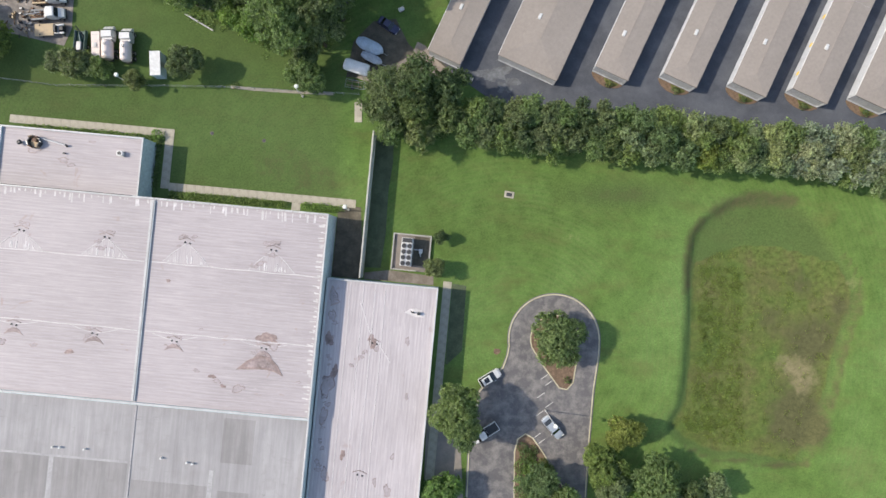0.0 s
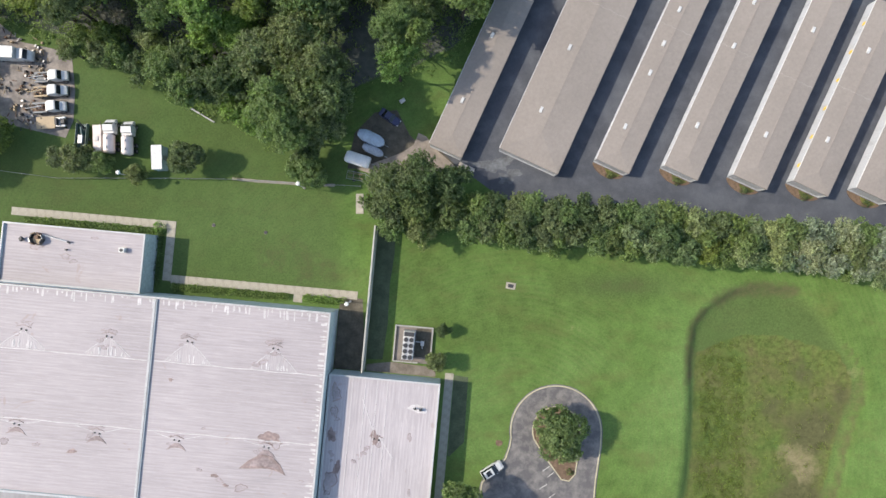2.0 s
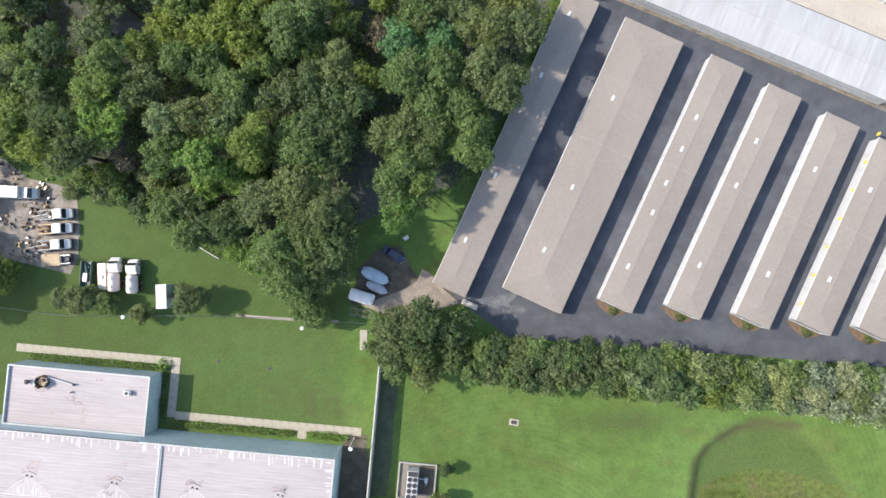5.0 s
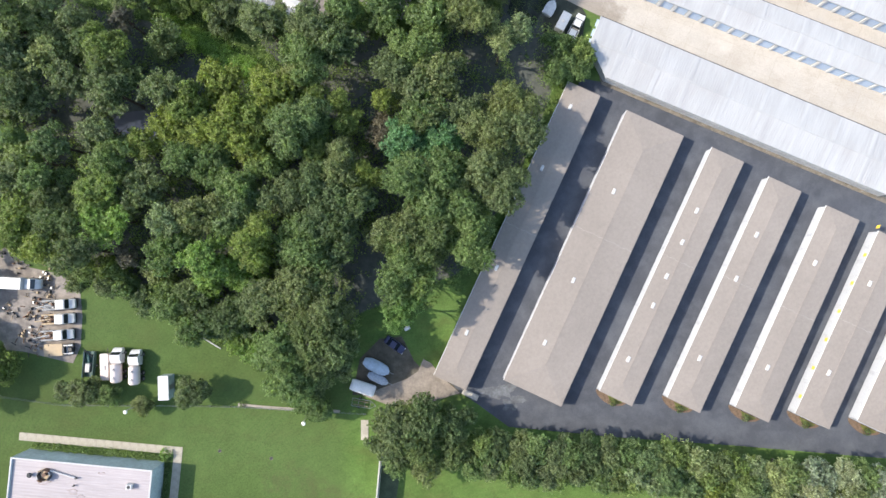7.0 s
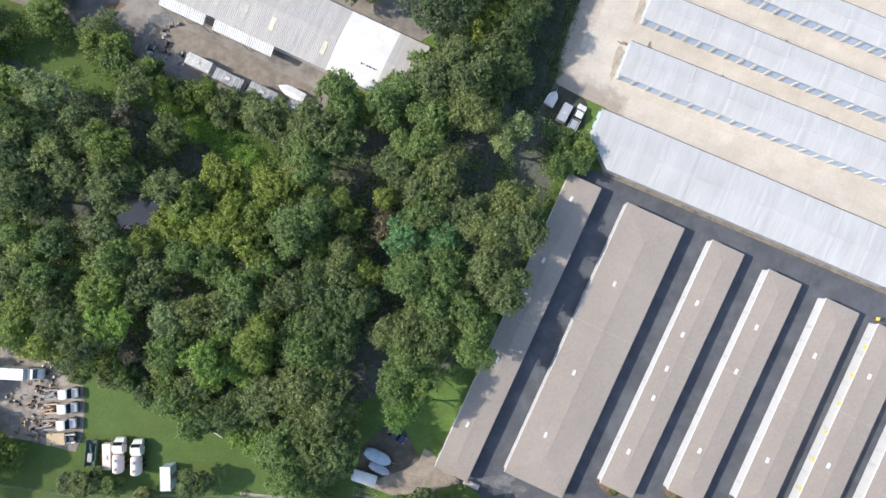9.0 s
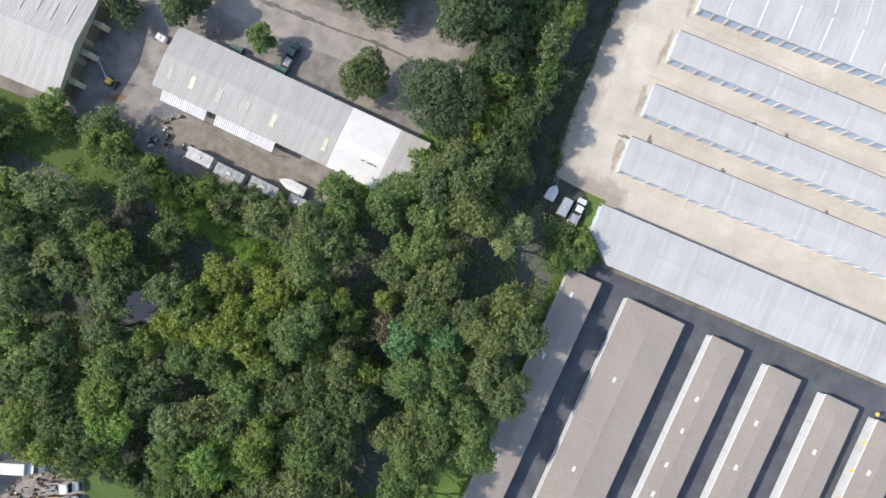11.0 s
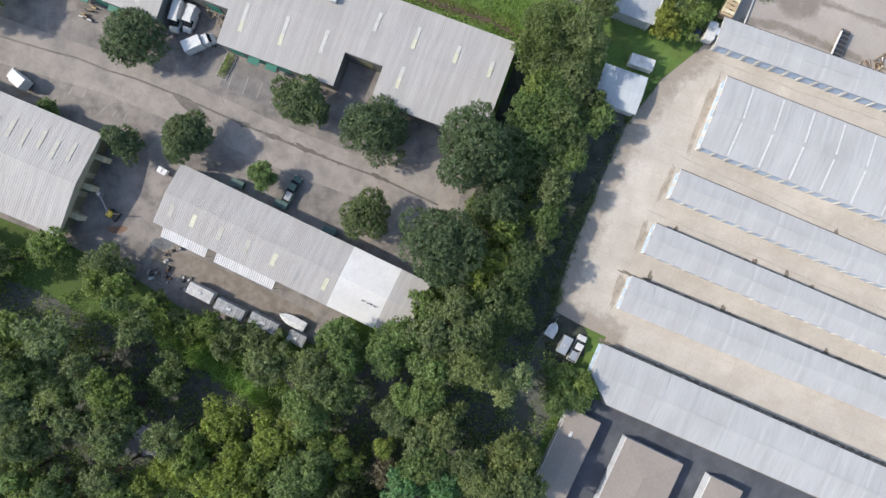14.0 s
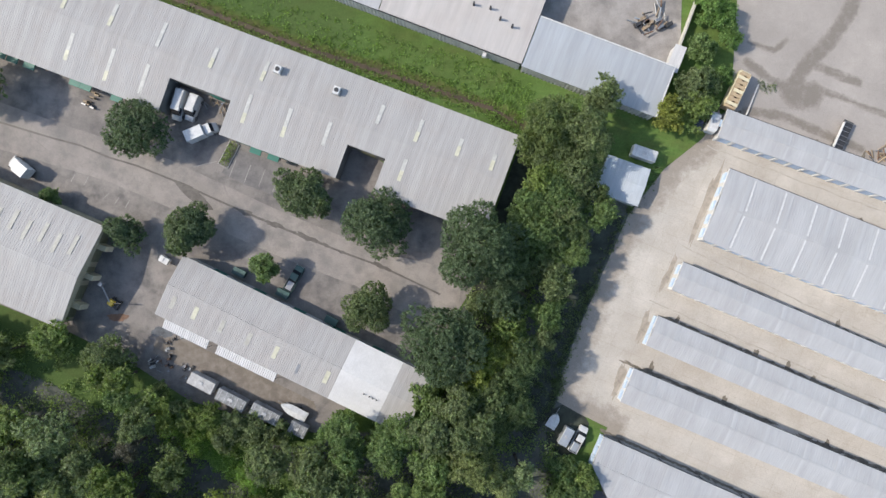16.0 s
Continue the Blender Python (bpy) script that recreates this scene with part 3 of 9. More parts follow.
def ground_height(X, Y):
    d = edge_distance(BASIN, X, Y)
    z = -1.3 * smooth(d, -0.2, 2.0) - 0.4 * smooth(d, 2.4, 9.0)
    z = z - 0.9 * (1 - smooth(line_distance(DITCH, X, Y), 0.6, 2.4))
    z = z - 0.9 * (1 - smooth(np.hypot((X + 63.8) / 6.0, (Y - 90.6) / 3.6), 0.75, 1.25))
    return z


def build_ground():
    xs = np.concatenate([[-3000, -1200, -500, -220, -140], np.arange(-112, 112.5, 1.0), [140, 220, 500, 1200, 3000]])
    ys = np.concatenate([[-3000, -1200, -500, -200, -110], np.arange(-72, 216.5, 1.0), [240, 320, 600, 1300, 3000]])
    X, Y = np.meshgrid(xs, ys)
    Z = ground_height(X, Y)
    nx, ny = len(xs), len(ys)
    me = bpy.data.meshes.new("ground")
    idx = np.arange(nx * ny).reshape(ny, nx)
    faces = np.stack([idx[:-1, :-1], idx[:-1, 1:], idx[1:, 1:], idx[1:, :-1]], -1).reshape(-1, 4)
    me.from_pydata(np.stack([X, Y, Z], -1).reshape(-1, 3).tolist(), [], faces.tolist())
    inner = edge_distance(BASIN, X, Y)
    ditch = line_distance(DITCH, X, Y)
    for name, val in (("lush", np.maximum(np.maximum(smooth(inner, -0.3, 2.0), 0.8 * (1 - smooth(X, -24, -18)) * smooth(Y, 8, 12)), 1.25 * np.exp(-((X - 36) / 11.0) ** 2 - ((Y - 12.8) / 2.6) ** 2))), ("straw", 0.85 * np.exp(-((X - 71.8) / 3.6) ** 2 - ((Y + 23.6) / 4.2) ** 2) + 0.55 * np.exp(-((X - 68.0) / 2.6) ** 2 - ((Y + 20.4) / 1.8) ** 2) + 0.4 * np.exp(-((X - 82.0) / 2.0) ** 2 - ((Y + 4.5) / 3.0) ** 2) + 0.35 * np.exp(-((X - 26) / 5.0) ** 2 - ((Y - 4) / 1.6) ** 2)), ("weeds", np.maximum(smooth(inner + 9 * np.clip((-Y - 1.0) / 4.0, -1.2, 0), 0.8, 3.5), 0.8 * (1 - smooth(ditch, 1.0, 2.6)))),
                      ("bare", np.maximum(0.78 * (1 - smooth(line_distance([(48.3, -6.3), (48.8, 1.0), (49.6, 4.4), (51.6, 7.4)], X, Y), 0.2, 2.6)) + 0.74 * (1 - smooth(line_distance([(54.6, 9.6), (57.2, 11.4), (62.5, 12.0), (69.2, 11.3)], X, Y), 0.4, 3.4)) + 0.72 * (1 - smooth(line_distance([(80.0, 1.0), (83.4, -5.2), (83.4, -9.1), (81.3, -13.5), (79.0, -21.3), (78.1, -25.8), (75, -33.5), (71.6, -41.3), (66.2, -41.2), (58.5, -40.1), (53.5, -39.7), (47.9, -37.4)], X, Y), 0.2, 1.0)), np.maximum(sum(np.exp(-((X - c[0]) ** 2 + (Y - c[1]) ** 2) / (r * r)) * (0.74 if c[0] > 50 else 0.5) for c, r in BARE), np.maximum(1 - smooth(ditch, 0.7, 1.6), 0.46 * np.exp(-((X - 36) / 10.0) ** 2 - ((Y - 12.6) / 2.1) ** 2))))),
                      ("wood", smooth(edge_distance(WOOD, X, Y) + np.where((X > 12) & (Y > 100), 3.0, 0.0), 1.5, 5.0) * (1 - 0.95 * (1 - smooth(line_distance([(-92, 127), (-81.5, 123.6), (-75, 119.8), (-69, 117.7), (-61, 116.0), (-51, 110.5), (-41, 105), (-33, 97)], X, Y), 2.6, 4.6))))):
        a = me.attributes.new(name, 'FLOAT', 'POINT')
        a.data.foreach_set("value", val.ravel().astype(np.float32))
    for p in me.polygons:
        p.use_smooth = True
    me.materials.append(M["lawn"])
    return tagged(new("ground", me), "mown green lawn with a sunken weedy basin and dark woodland floor", "ground", "", "structure")


build_ground()

sheet("storage_yard", [(2.5, 36.5), (6, 34.2), (12, 29.8), (34.8, 27.6), (57.5, 26.0), (88, 23.4), (125, 20.6), (125, 59.6), (88.8, 75.2), (32, 99.6), (27, 100.4), (-1, 40)], 0.05, "asphalt_dark", "dark sealed asphalt yard between the storage rows")
YARD_WEST = [(56, 178.5), (51, 172.6), (43.3, 166.3), (36, 156.8), (30.4, 143.9), (28.0, 138.0), (25.2, 131.4), (22.6, 123.6), (21.6, 118.0), (26, 115.6), (32, 112.8), (28.5, 106.5), (31.6, 100.6)]


def build_yard():
    """The concrete yard as a fine sheet, with soil trodden in along its wooded edge."""
    west = [((1 - k / 6) * a[0] + k / 6 * b[0], (1 - k / 6) * a[1] + k / 6 * b[1]) for a, b in zip(YARD_WEST, YARD_WEST[1:]) for k in range(6)] + [YARD_WEST[-1]]
    n, m = len(west), 60
    v = np.linspace(0, 1, n)
    w = np.array(west)
    u = np.linspace(0, 1, m)[None, :] ** 1.7
    X = w[:, :1] * (1 - u) + 125 * u
    Y = w[:, 1:] * (1 - u) + (152.5 - 92.5 * v)[:, None] * u
    me = bpy.data.meshes.new("mini_storage_yard")
    idx = np.arange(n * m).reshape(n, m)
    me.from_pydata(np.stack([X, Y, np.full(X.shape, 0.06)], -1).reshape(-1, 3).tolist(), [], np.stack([idx[:-1, :-1], idx[1:, :-1], idx[1:, 1:], idx[:-1, 1:]], -1).reshape(-1, 4).tolist())
    edge = line_distance(YARD_WEST[1:11], X, Y)
    tracks = line_distance([(30, 116.5), (35, 128), (40, 141), (47, 155), (56, 167)], X, Y)
    val = np.maximum(0.78 * (1 - smooth(edge, 0.3, 9.5)), 0.24 * (1 - smooth(np.abs(tracks - 1.0), 0.2, 1.6)))
    me.attributes.new("dirt", 'FLOAT', 'POINT').data.foreach_set("value", val.ravel().astype(np.float32))
    me.materials.append(M["concrete"])
    tagged(new("mini_storage_yard", me), "pale sun-bleached concrete yard with worn slab joints", "pavement", "", "structure")


build_yard()
sheet("works_yard", [(-130, 205), (-60, 184), (-20, 170), (6, 153), (5, 143), (-4, 128), (-24, 114.4), (-28, 110.8), (-40, 113), (-54, 117), (-67, 125), (-79, 130.6), (-130, 150)], 0.05, "yard", "worn grey-brown paved yard round the workshops")
works_road = sheet("works_road", [(-130, 190), (-84, 174.5), (-59, 166.6), (-37.7, 157), (-15, 148), (2, 144.5), (1, 137.5), (-8, 134.5), (-20, 141), (-37.7, 147.5), (-55, 155), (-72, 162), (-95, 168.5), (-130, 178)], 0.054, "yard_light", "paler worn roadway through the works yard", "road")
LOT_MARKS = [([(82.6, 202.3), (80.7, 198), (77, 192.9), (72.4, 188.2), (69.7, 183.5)], 2.6), ([(60.4, 188.9), (64.6, 185.7), (70.1, 182.1)], 1.6), ([(74, 183.6), (79.8, 181.8), (89.3, 178.2), (100, 174)], 1.2), ([(73.4, 182.1), (70, 182.5)], 4.6),
             ([(60.9, 193.1), (66, 191.3), (68.7, 193.7)], 1.0), ([(75.2, 188.2), (80.3, 186), (83.5, 185)], 1.6), ([(60, 178.6), (67.9, 177.6), (84, 171)], 1.6), ([(82.6, 202.3), (84, 214), (90, 224)], 2.4)]


def build_lot():
    """The cracked lot as a fine sheet, with dirt gathered along its old joints and wheel tracks."""
    u, v = np.meshgrid(np.linspace(0, 1, 90), np.linspace(0, 1, 60))
    X = 57.0 + 73 * u + 2.5 * v
    Y = 178.8 - 27.3 * u + (46.2 + 27.3 * u) * v
    me = bpy.data.meshes.new("grey_lot")
    idx = np.arange(5400).reshape(60, 90)
    me.from_pydata(np.stack([X, Y, np.full(X.shape, 0.04)], -1).reshape(-1, 3).tolist(), [], np.stack([idx[:-1, :-1], idx[:-1, 1:], idx[1:, 1:], idx[1:, :-1]], -1).reshape(-1, 4).tolist())
    val = np.zeros(X.shape)
    for line, wide in LOT_MARKS:
        val = np.maximum(val, 0.72 * (1 - smooth(line_distance(line, X, Y), 0.25 * wide, 1.25 * wide)))
    me.attributes.new("dirt", 'FLOAT', 'POINT').data.foreach_set("value", val.ravel().astype(np.float32))
    me.materials.append(M["lot_stained"])
    tagged(new("grey_lot", me), "cracked pale grey lot with dark stains", "pavement", "", "structure")


build_lot()
sheet("ground_strip", [(-61, 130.6), (-54, 128.9), (-40, 122.6), (-28.5, 117.2), (-27.5, 114.6), (-31, 112.6), (-42, 117.4), (-52, 122.4), (-62, 126.6)], 0.056, "earth", "brown trampled earth strip behind the workshop")
sheet("scrap_yard", [(16.5, 196), (43.5, 186.2), (46.5, 189), (47, 225), (18, 225)], 0.04, "lot", "dusty pale yard behind the metal building")
sheet("gravel_lot", [(-120, 75), (-91, 67), (-85, 62), (-75, 59.8), (-74.2, 52), (-74.5, 46), (-76, 42.6), (-86, 45), (-95, 46), (-120, 45)], 0.04, "gravel", "dusty grey gravel lot beside the wood")
# trodden earth whose dark colour includes the trees' shade
sheet("gravel_track", [(-18, 43.5), (-19.5, 36.2), (-9, 36.5), (2.6, 36.3), (-0.9, 40.2), (-4.5, 40.6), (-7, 43), (-9.5, 48), (-14, 47.5)], 0.03, "shade_toned_soil", "trodden earth under parked boats, tree shade in its colour")
sheet("dirt_track", [(-17.6, 36.2), (-11.8, 38.2), (-8.4, 39.5), (-6.2, 41.0), (-5.2, 43.4), (-3.6, 42.6), (-1.6, 40.0), (0.6, 38.0), (2.2, 36.6), (-4.1, 34.6), (-11.8, 34.0)], 0.044, "dirt_track", "pale brown dirt track at the row's corner")
pond = new("pond", mesh_of("pond", polygon([(-63.8 + 1.15 * x, 90.6 + 0.65 * y) for x, y in blob(6.0, 24, 0.15, 3)], -0.75, -0.55), M["water"]))
tagged(pond, "small still dark pond among the trees", "pond", "", "structure")
for x, y, r, k in ((10.2, 37.0, 2.2, 1), (12.8, 34.6, 1.6, 2)):
    worn = new("worn_patch", mesh_of("worn_patch", polygon([(x + 1.3 * a, y + 0.8 * b) for a, b in blob(r, 24, 0.7, k)], 0.0, 0.054), M["asphalt_worn"]))
    tagged(worn, "pale worn patch on the sealed asphalt", "stain", "worn patches", "structure")
# the next three sheets put tree shade into the ground colour
sheet("shade_toned_earth", [(20.8, 116.5), (22.3, 123.7), (24.9, 131.5), (27.7, 138.1), (30.0, 143.8), (35.2, 156.4), (31.0, 157.0), (24.0, 143.0), (15.5, 126.0), (12.0, 114.0), (16.0, 109.5)], 0.03, "shade_toned_earth", "earth margin between wood and concrete, tree shade in its colour", "ground")
sheet("shade_toned_earth", [(-3.5, 127), (4.8, 142.5), (6.9, 153), (13.4, 171.2), (16, 172), (22, 166), (20, 150), (12, 130), (4, 118)], 0.026, "shade_toned_earth", "earth under the yard's trees, darkened for their shade", "ground")
sheet("parking_patch", [(19.6, 115.6), (23.0, 117.6), (26.4, 116.4), (28.2, 113.6), (27.4, 109.0), (23.5, 106.6), (19.4, 108.6)], 0.045, "shade_toned_earth", "bare earth where vehicles stand, darkened for tree shade")
stream = new("stream", mesh_of("stream", ribbon([(x, y) for x, y in DITCH], 0.85, -1.0, -0.84), M["mud"]))
tagged(stream, "narrow muddy brown drainage ditch in grass", "ditch", "", "structure")

# pale scrape marks along the asphalt aisles
g = random.Random(44)
for x0, y0, L in ((17.5, 49.5, 40), (37.2, 50.5, 38), (38.5, 50.0, 36), (49.8, 46.0, 36), (51.2, 46.0, 30), (62.5, 42.5, 32), (74.0, 40.5, 28), (64.0, 43.0, 26), (85.8, 37.0, 24)):
    for k in range(7):
        a, e, o = g.uniform(0, L * 0.8), g.uniform(1.5, 6.0), g.uniform(-0.5, 0.5)
        p = [(x0 + 0.42 * (a + e * j / 6) + 0.9 * o + g.uniform(-0.05, 0.05), y0 + 0.907 * (a + e * j / 6) - 0.42 * o) for j in range(7)]
        tagged(new("scrape_mark", mesh_of("scrape_mark", ribbon(p, g.uniform(0.08, 0.2), 0.0, 0.0525 + 0.0008 * k), M["asphalt_worn"])), "pale scrape mark along the asphalt aisle", "stain", "aisle scrapes", "structure")

# concrete apron; its dark tone also carries the shade lying there
sheet("apron", [(-3.4, -31.5), (1.9, -30.4), (3.3, -35.9), (3.9, -47.0), (3.9, -80), (-4.6, -80), (-3.9, -47.0)], 0.035, "pad", "worn concrete apron between wing and drive, toned dark for shade")
# drive with its turning loop
DRIVE = [(4.3, -80), (4.6, -47), (5.0, -38.5), (7.2, -26.2), (9.3, -23.6), (11.8, -21.6), (12.7, -19.2)] + arc(21.9, -16.1, 8.95, 188, -2, 26) + [(30.7, -19), (29.6, -26), (28.5, -38), (27.9, -47), (27.4, -80)]
sheet("drive", DRIVE, 0.05, "asphalt_old", "patched grey asphalt drive with a turning loop", "road")
ISLAND = arc(22.0, -16.0, 4.75, 200, -20, 16) + [(26.3, -20.5), (25.6, -24.6), (24.4, -25.9), (22.9, -25.6), (20.0, -21.6)]
MEDIAN = [(13.9, -80), (13.9, -47), (14.0, -38.2), (14.7, -35.6), (16.2, -34.6), (17.6, -35.4), (19.6, -38.2), (24.0, -45.9), (25, -80)]
drive_kerbs = thing("kerb", 0, 0, 0, 0, "cream-painted concrete kerbs along the drive", "kerb", "", "structure")
for line, closed in ((DRIVE[1:-1], False), (ISLAND, True), (MEDIAN, False)):
    part("kerb_stone", ribbon(line, 0.17, -0.1, 0.17, closed), M["kerb"], drive_kerbs)
    part("channel", ribbon(line, 0.62, -0.1, 0.068, closed), M["asphalt_old"], drive_kerbs, "grey concrete channel")
    part("kerb_back", ribbon(line, 0.27, -0.1, 0.11, closed), M["slab_edge"], drive_kerbs)
bed = sheet("planting_bed", ISLAND, 0.10, "mulch", "planted island inside the turning loop", "planting bed")
bed = sheet("planting_bed", MEDIAN, 0.10, "mulch", "planted strip between the drive lanes", "planting bed")
for i, (x, y, a, l) in enumerate([(20.0, -23.4, 35, 1.8), (20.9, -24.6, 35, 1.8), (19.3, -27.0, 35, 1.8), (20.9, -28.9, 35, 1.8), (19.0, -30.6, 35, 1.8), (18.4, -35.0, 35, 1.9), (19.2, -36.2, 35, 1.9)]):
    dx, dy = l / 2 * math.cos(radians(a)), l / 2 * math.sin(radians(a))
    tagged(new("parking_line", mesh_of("parking_line", ribbon([(x - dx, y - dy), (x + dx, y + dy)], 0.16, 0.04, 0.058), M["line"])), "worn white painted parking line on the drive", "road marking", "parking lines", "structure")

# ---- warehouse: flat coated roofs at three heights; local frame at the north-east corner of the main hall ----
WX, WY, WR = -21.2, 8.2, -5.3
WARE = pose(WX, WY, 0, 0, 0, WR)


def at_ware(x, y):
    p = WARE @ Vector((x, y, 0))
    return p.x, p.y


def flat_hall(name, x0, y0, x1, y1, h, roof, label, sides="nesw"):
    """A hall with a flat roof behind a low capped parapet."""
    b = thing(name, *at_ware(x0, y0), 0, WR, label, "building")
    w, d = x1 - x0, y1 - y0
    part("wall", wall_ring(0, 0, w, d, h), M["wall_teal"], b)
    part("roof", box(0.25, 0.25, h - 0.5, w - 0.25, d - 0.25, h - 0.25), M[roof], b)
    caps = {"s": (-0.05, -0.05, w + 0.05, 0.25), "n": (-0.05, d - 0.25, w + 0.05, d + 0.05), "w": (-0.05, 0.25, 0.25, d - 0.25), "e": (w - 0.25, 0.25, w + 0.05, d - 0.25)}
    for k in sides:
        a = caps[k]
        part("parapet_cap", box(a[0], a[1], h, a[2], a[3], h + 0.12, 0.02), M["cap"], b)
    return b, w, d


hall, hw, hd = flat_hall("warehouse_hall", -92, -38, 0, 0, 7.2, "roof_pink", "large warehouse hall with a stained pinkish-white flat roof", "nes")
low, lw, ld = flat_hall("warehouse_rear_hall", -92, -90, 0, -38.02, 7.0, "roof_grey", "warehouse hall with a weathered grey flat roof", "esw")
wing, gw, gd = flat_hall("warehouse_wing", 0.3, -90, 21.4, -11.9, 4.6, "roof_wing", "lower warehouse wing with a pale streaked roof", "nesw")
annex, aw, ad = flat_hall("warehouse_annex", -64.6, 0.06, -37.2, 11.4, 4.5, "roof_pink", "small flat-roofed annex with pale teal walls", "nesw")


SPOTS = [0]


def roof_spot(parent, x, y, z, r, material, seed, sx=1.0, sy=1.0, name="stain"):
    SPOTS[0] = (SPOTS[0] + 1) % 12
    z += 0.004 * SPOTS[0]
    part(name, polygon([(x + sx * a, y + sy * b) for a, b in blob(r, 22, 0.38, seed)], z - 0.02, z + 0.006), M[material], parent)
    if material == "stain_dark":
        part("dried_puddle", polygon([(x + 0.84 * sx * a, y + 0.80 * sy * b) for a, b in blob(r, 22, 0.38, seed)], z - 0.02, z + 0.0077), M["roof_pond"], parent)


def stain_cluster(parent, x0, y0, x1, y1, z, n, seed):
    """Small dried ponding rings strung along a line."""
    q = random.Random(seed)
    for k in range(n):
        f = (k + 0.5) / n
        roof_spot(parent, x0 + (x1 - x0) * f + q.gauss(0, 0.16), y0 + (y1 - y0) * f + q.gauss(0, 0.16), z, q.uniform(0.2, 0.46), "stain_dark", seed + k, 1.3, 0.85)


def drain_pair(parent, x, y, z):
    """Two roof drains in a patch of mending round them."""
    for s in (-0.45, 0.45):
        part("roof_drain", tube((x + s, y - 0.15 * s, z), (x + s, y - 0.15 * s, z + 0.16), 0.17, 0.14, 8), M["dark_metal"], parent)
    part("roof_patch", ribbon([(x - 1.4, y + 0.5), (x - 0.2, y + 0.9), (x + 1.3, y + 0.4)], 0.12, z - 0.02, z + 0.075), M["stain_dark"], parent)


# thin dark strip along the parapet's edge beside the annex
part("edge_strip", box(0.5, hd - 0.02, 7.2, hw - 36.6, hd + 0.12, 7.34), M["dark_metal"], hall, "thin dark metal strip along the annex")
q = random.Random(61)
for i in range(46):
    x = hw - 0.6 - i * 0.78 + q.uniform(-0.2, 0.2)
    part("cap_scrape", polygon([(x, hd - 0.24), (x + 0.26, hd - 0.24), (x + 0.62, hd + 0.04), (x + 0.40, hd + 0.04)], 7.31, 7.324), M["slab_edge" if i % 3 else "scuff"], hall)
# hall roof: expansion joint, sheet folds, drains, crickets, ponding marks (hall-local: x from the west wall, y from the south wall)
zt = 6.95
part("expansion_joint", box(hw - 32.44, 0.4, zt - 0.02, hw - 32.16, hd - 0.4, zt + 0.22, 0.03), M["joint_cap"], hall)
part("joint_flashing", box(hw - 33.0, 0.4, zt - 0.02, hw - 32.6, hd - 0.4, zt + 0.10), M["cap"], hall)
g = random.Random(3)
for x0, x1 in ((8.0, hw - 33.2), (hw - 31.8, hw - 0.6)):
    for y in (26.2, 13.4):
        part("roof_fold", ribbon([(x0 + (x1 - x0) * i / 14, y + 0.25 * math.sin(i * 1.7) * 0.3) for i in range(15)], 0.17, zt - 0.02, zt + 0.055), M["scuff"], hall)
DRAINS = [(-56.5, 29.8), (-40.6, 29.9), (-25.6, 30.3), (-9.6, 30.4), (-56.0, 12.3), (-41.0, 12.0), (-26.2, 12.0), (-9.6, 12.2)]
for i, (x, y) in enumerate(DRAINS):
    drain_pair(hall, hw + x, y, zt)
    up = y > 20
    foot = 26.4 if up else 13.2
    for s in (-1, 1):
        part("cricket_seam", ribbon([(hw + x + 0.3 * s, y + (-0.3 if up else 0.2)), (hw + x + 2.4 * s, (y + foot) / 2), (hw + x + 4.3 * s, foot)], 0.10, zt - 0.02, zt + 0.025), M["scuff"], hall)
    if up:
        part("cricket", polygon([(hw + x - 0.25, y - 0.4), (hw + x + 0.25, y - 0.4), (hw + x + 4.2, foot), (hw + x - 4.2, foot)], zt - 0.02, zt + 0.003), M["roof_pale"], hall, "pale raised roof saddle running to the drains")
    else:
        fan = [(-2.1, -1.9), (-1.3, -0.9), (-0.4, -0.35), (0.5, -0.35), (1.3, -0.8), (2.2, -1.8), (1.2, -1.35), (0.2, -1.2), (-1.0, -1.4)]
        part("stain", polygon([(hw + x + 0.85 * a, y - 0.2 + 0.9 * b) for a, b in fan], zt - 0.02, zt + 0.058), M["stain_dark"], hall, "brown butterfly-shaped ponding mark below the drains")
    if up:
        for k in range(10):
            cx = hw + x + g.uniform(-3.6, 3.6)
            part("scuff_mark", ribbon([(cx, foot + 0.05), (cx + g.uniform(-0.2, 0.2), foot + g.uniform(0.3, 1.0) ** 0.8 * (3.9 - abs(cx - hw - x)) * 0.6 + 0.1)], g.uniform(0.08, 0.3), zt - 0.02, zt + 0.0301 + 0.0011 * k), M["scuff"], hall)
    stain_cluster(hall, hw + x - 1.6, y + 0.9, hw + x + 1.4, y + 1.2, zt, 3 + i % 3, 40 + 11 * i)
    stain_cluster(hall, hw + x - 1.9, y - 1.2, hw + x - 0.8, y - 0.6, zt, 1 + i % 2, 240 + 11 * i)
stain_cluster(hall, hw - 13.2, 27.0, hw - 10.7, 28.4, zt, 6, 401)
stain_cluster(hall, hw - 11.2, 31.6, hw - 8.3, 31.9, zt, 7, 421)
stain_cluster(hall, hw - 10.4, 29.6, hw - 8.8, 29.2, zt, 3, 431)
stain_cluster(hall, hw - 42.4, 27.6, hw - 39.2, 28.3, zt, 4, 441)
roof_spot(hall, hw - 9.0, 13.9, zt, 1.5, "stain", 5, 1.5, 0.7)
roof_spot(hall, hw - 7.8, 12.7, zt, 0.8, "stain_dark", 6, 1.2, 0.8)
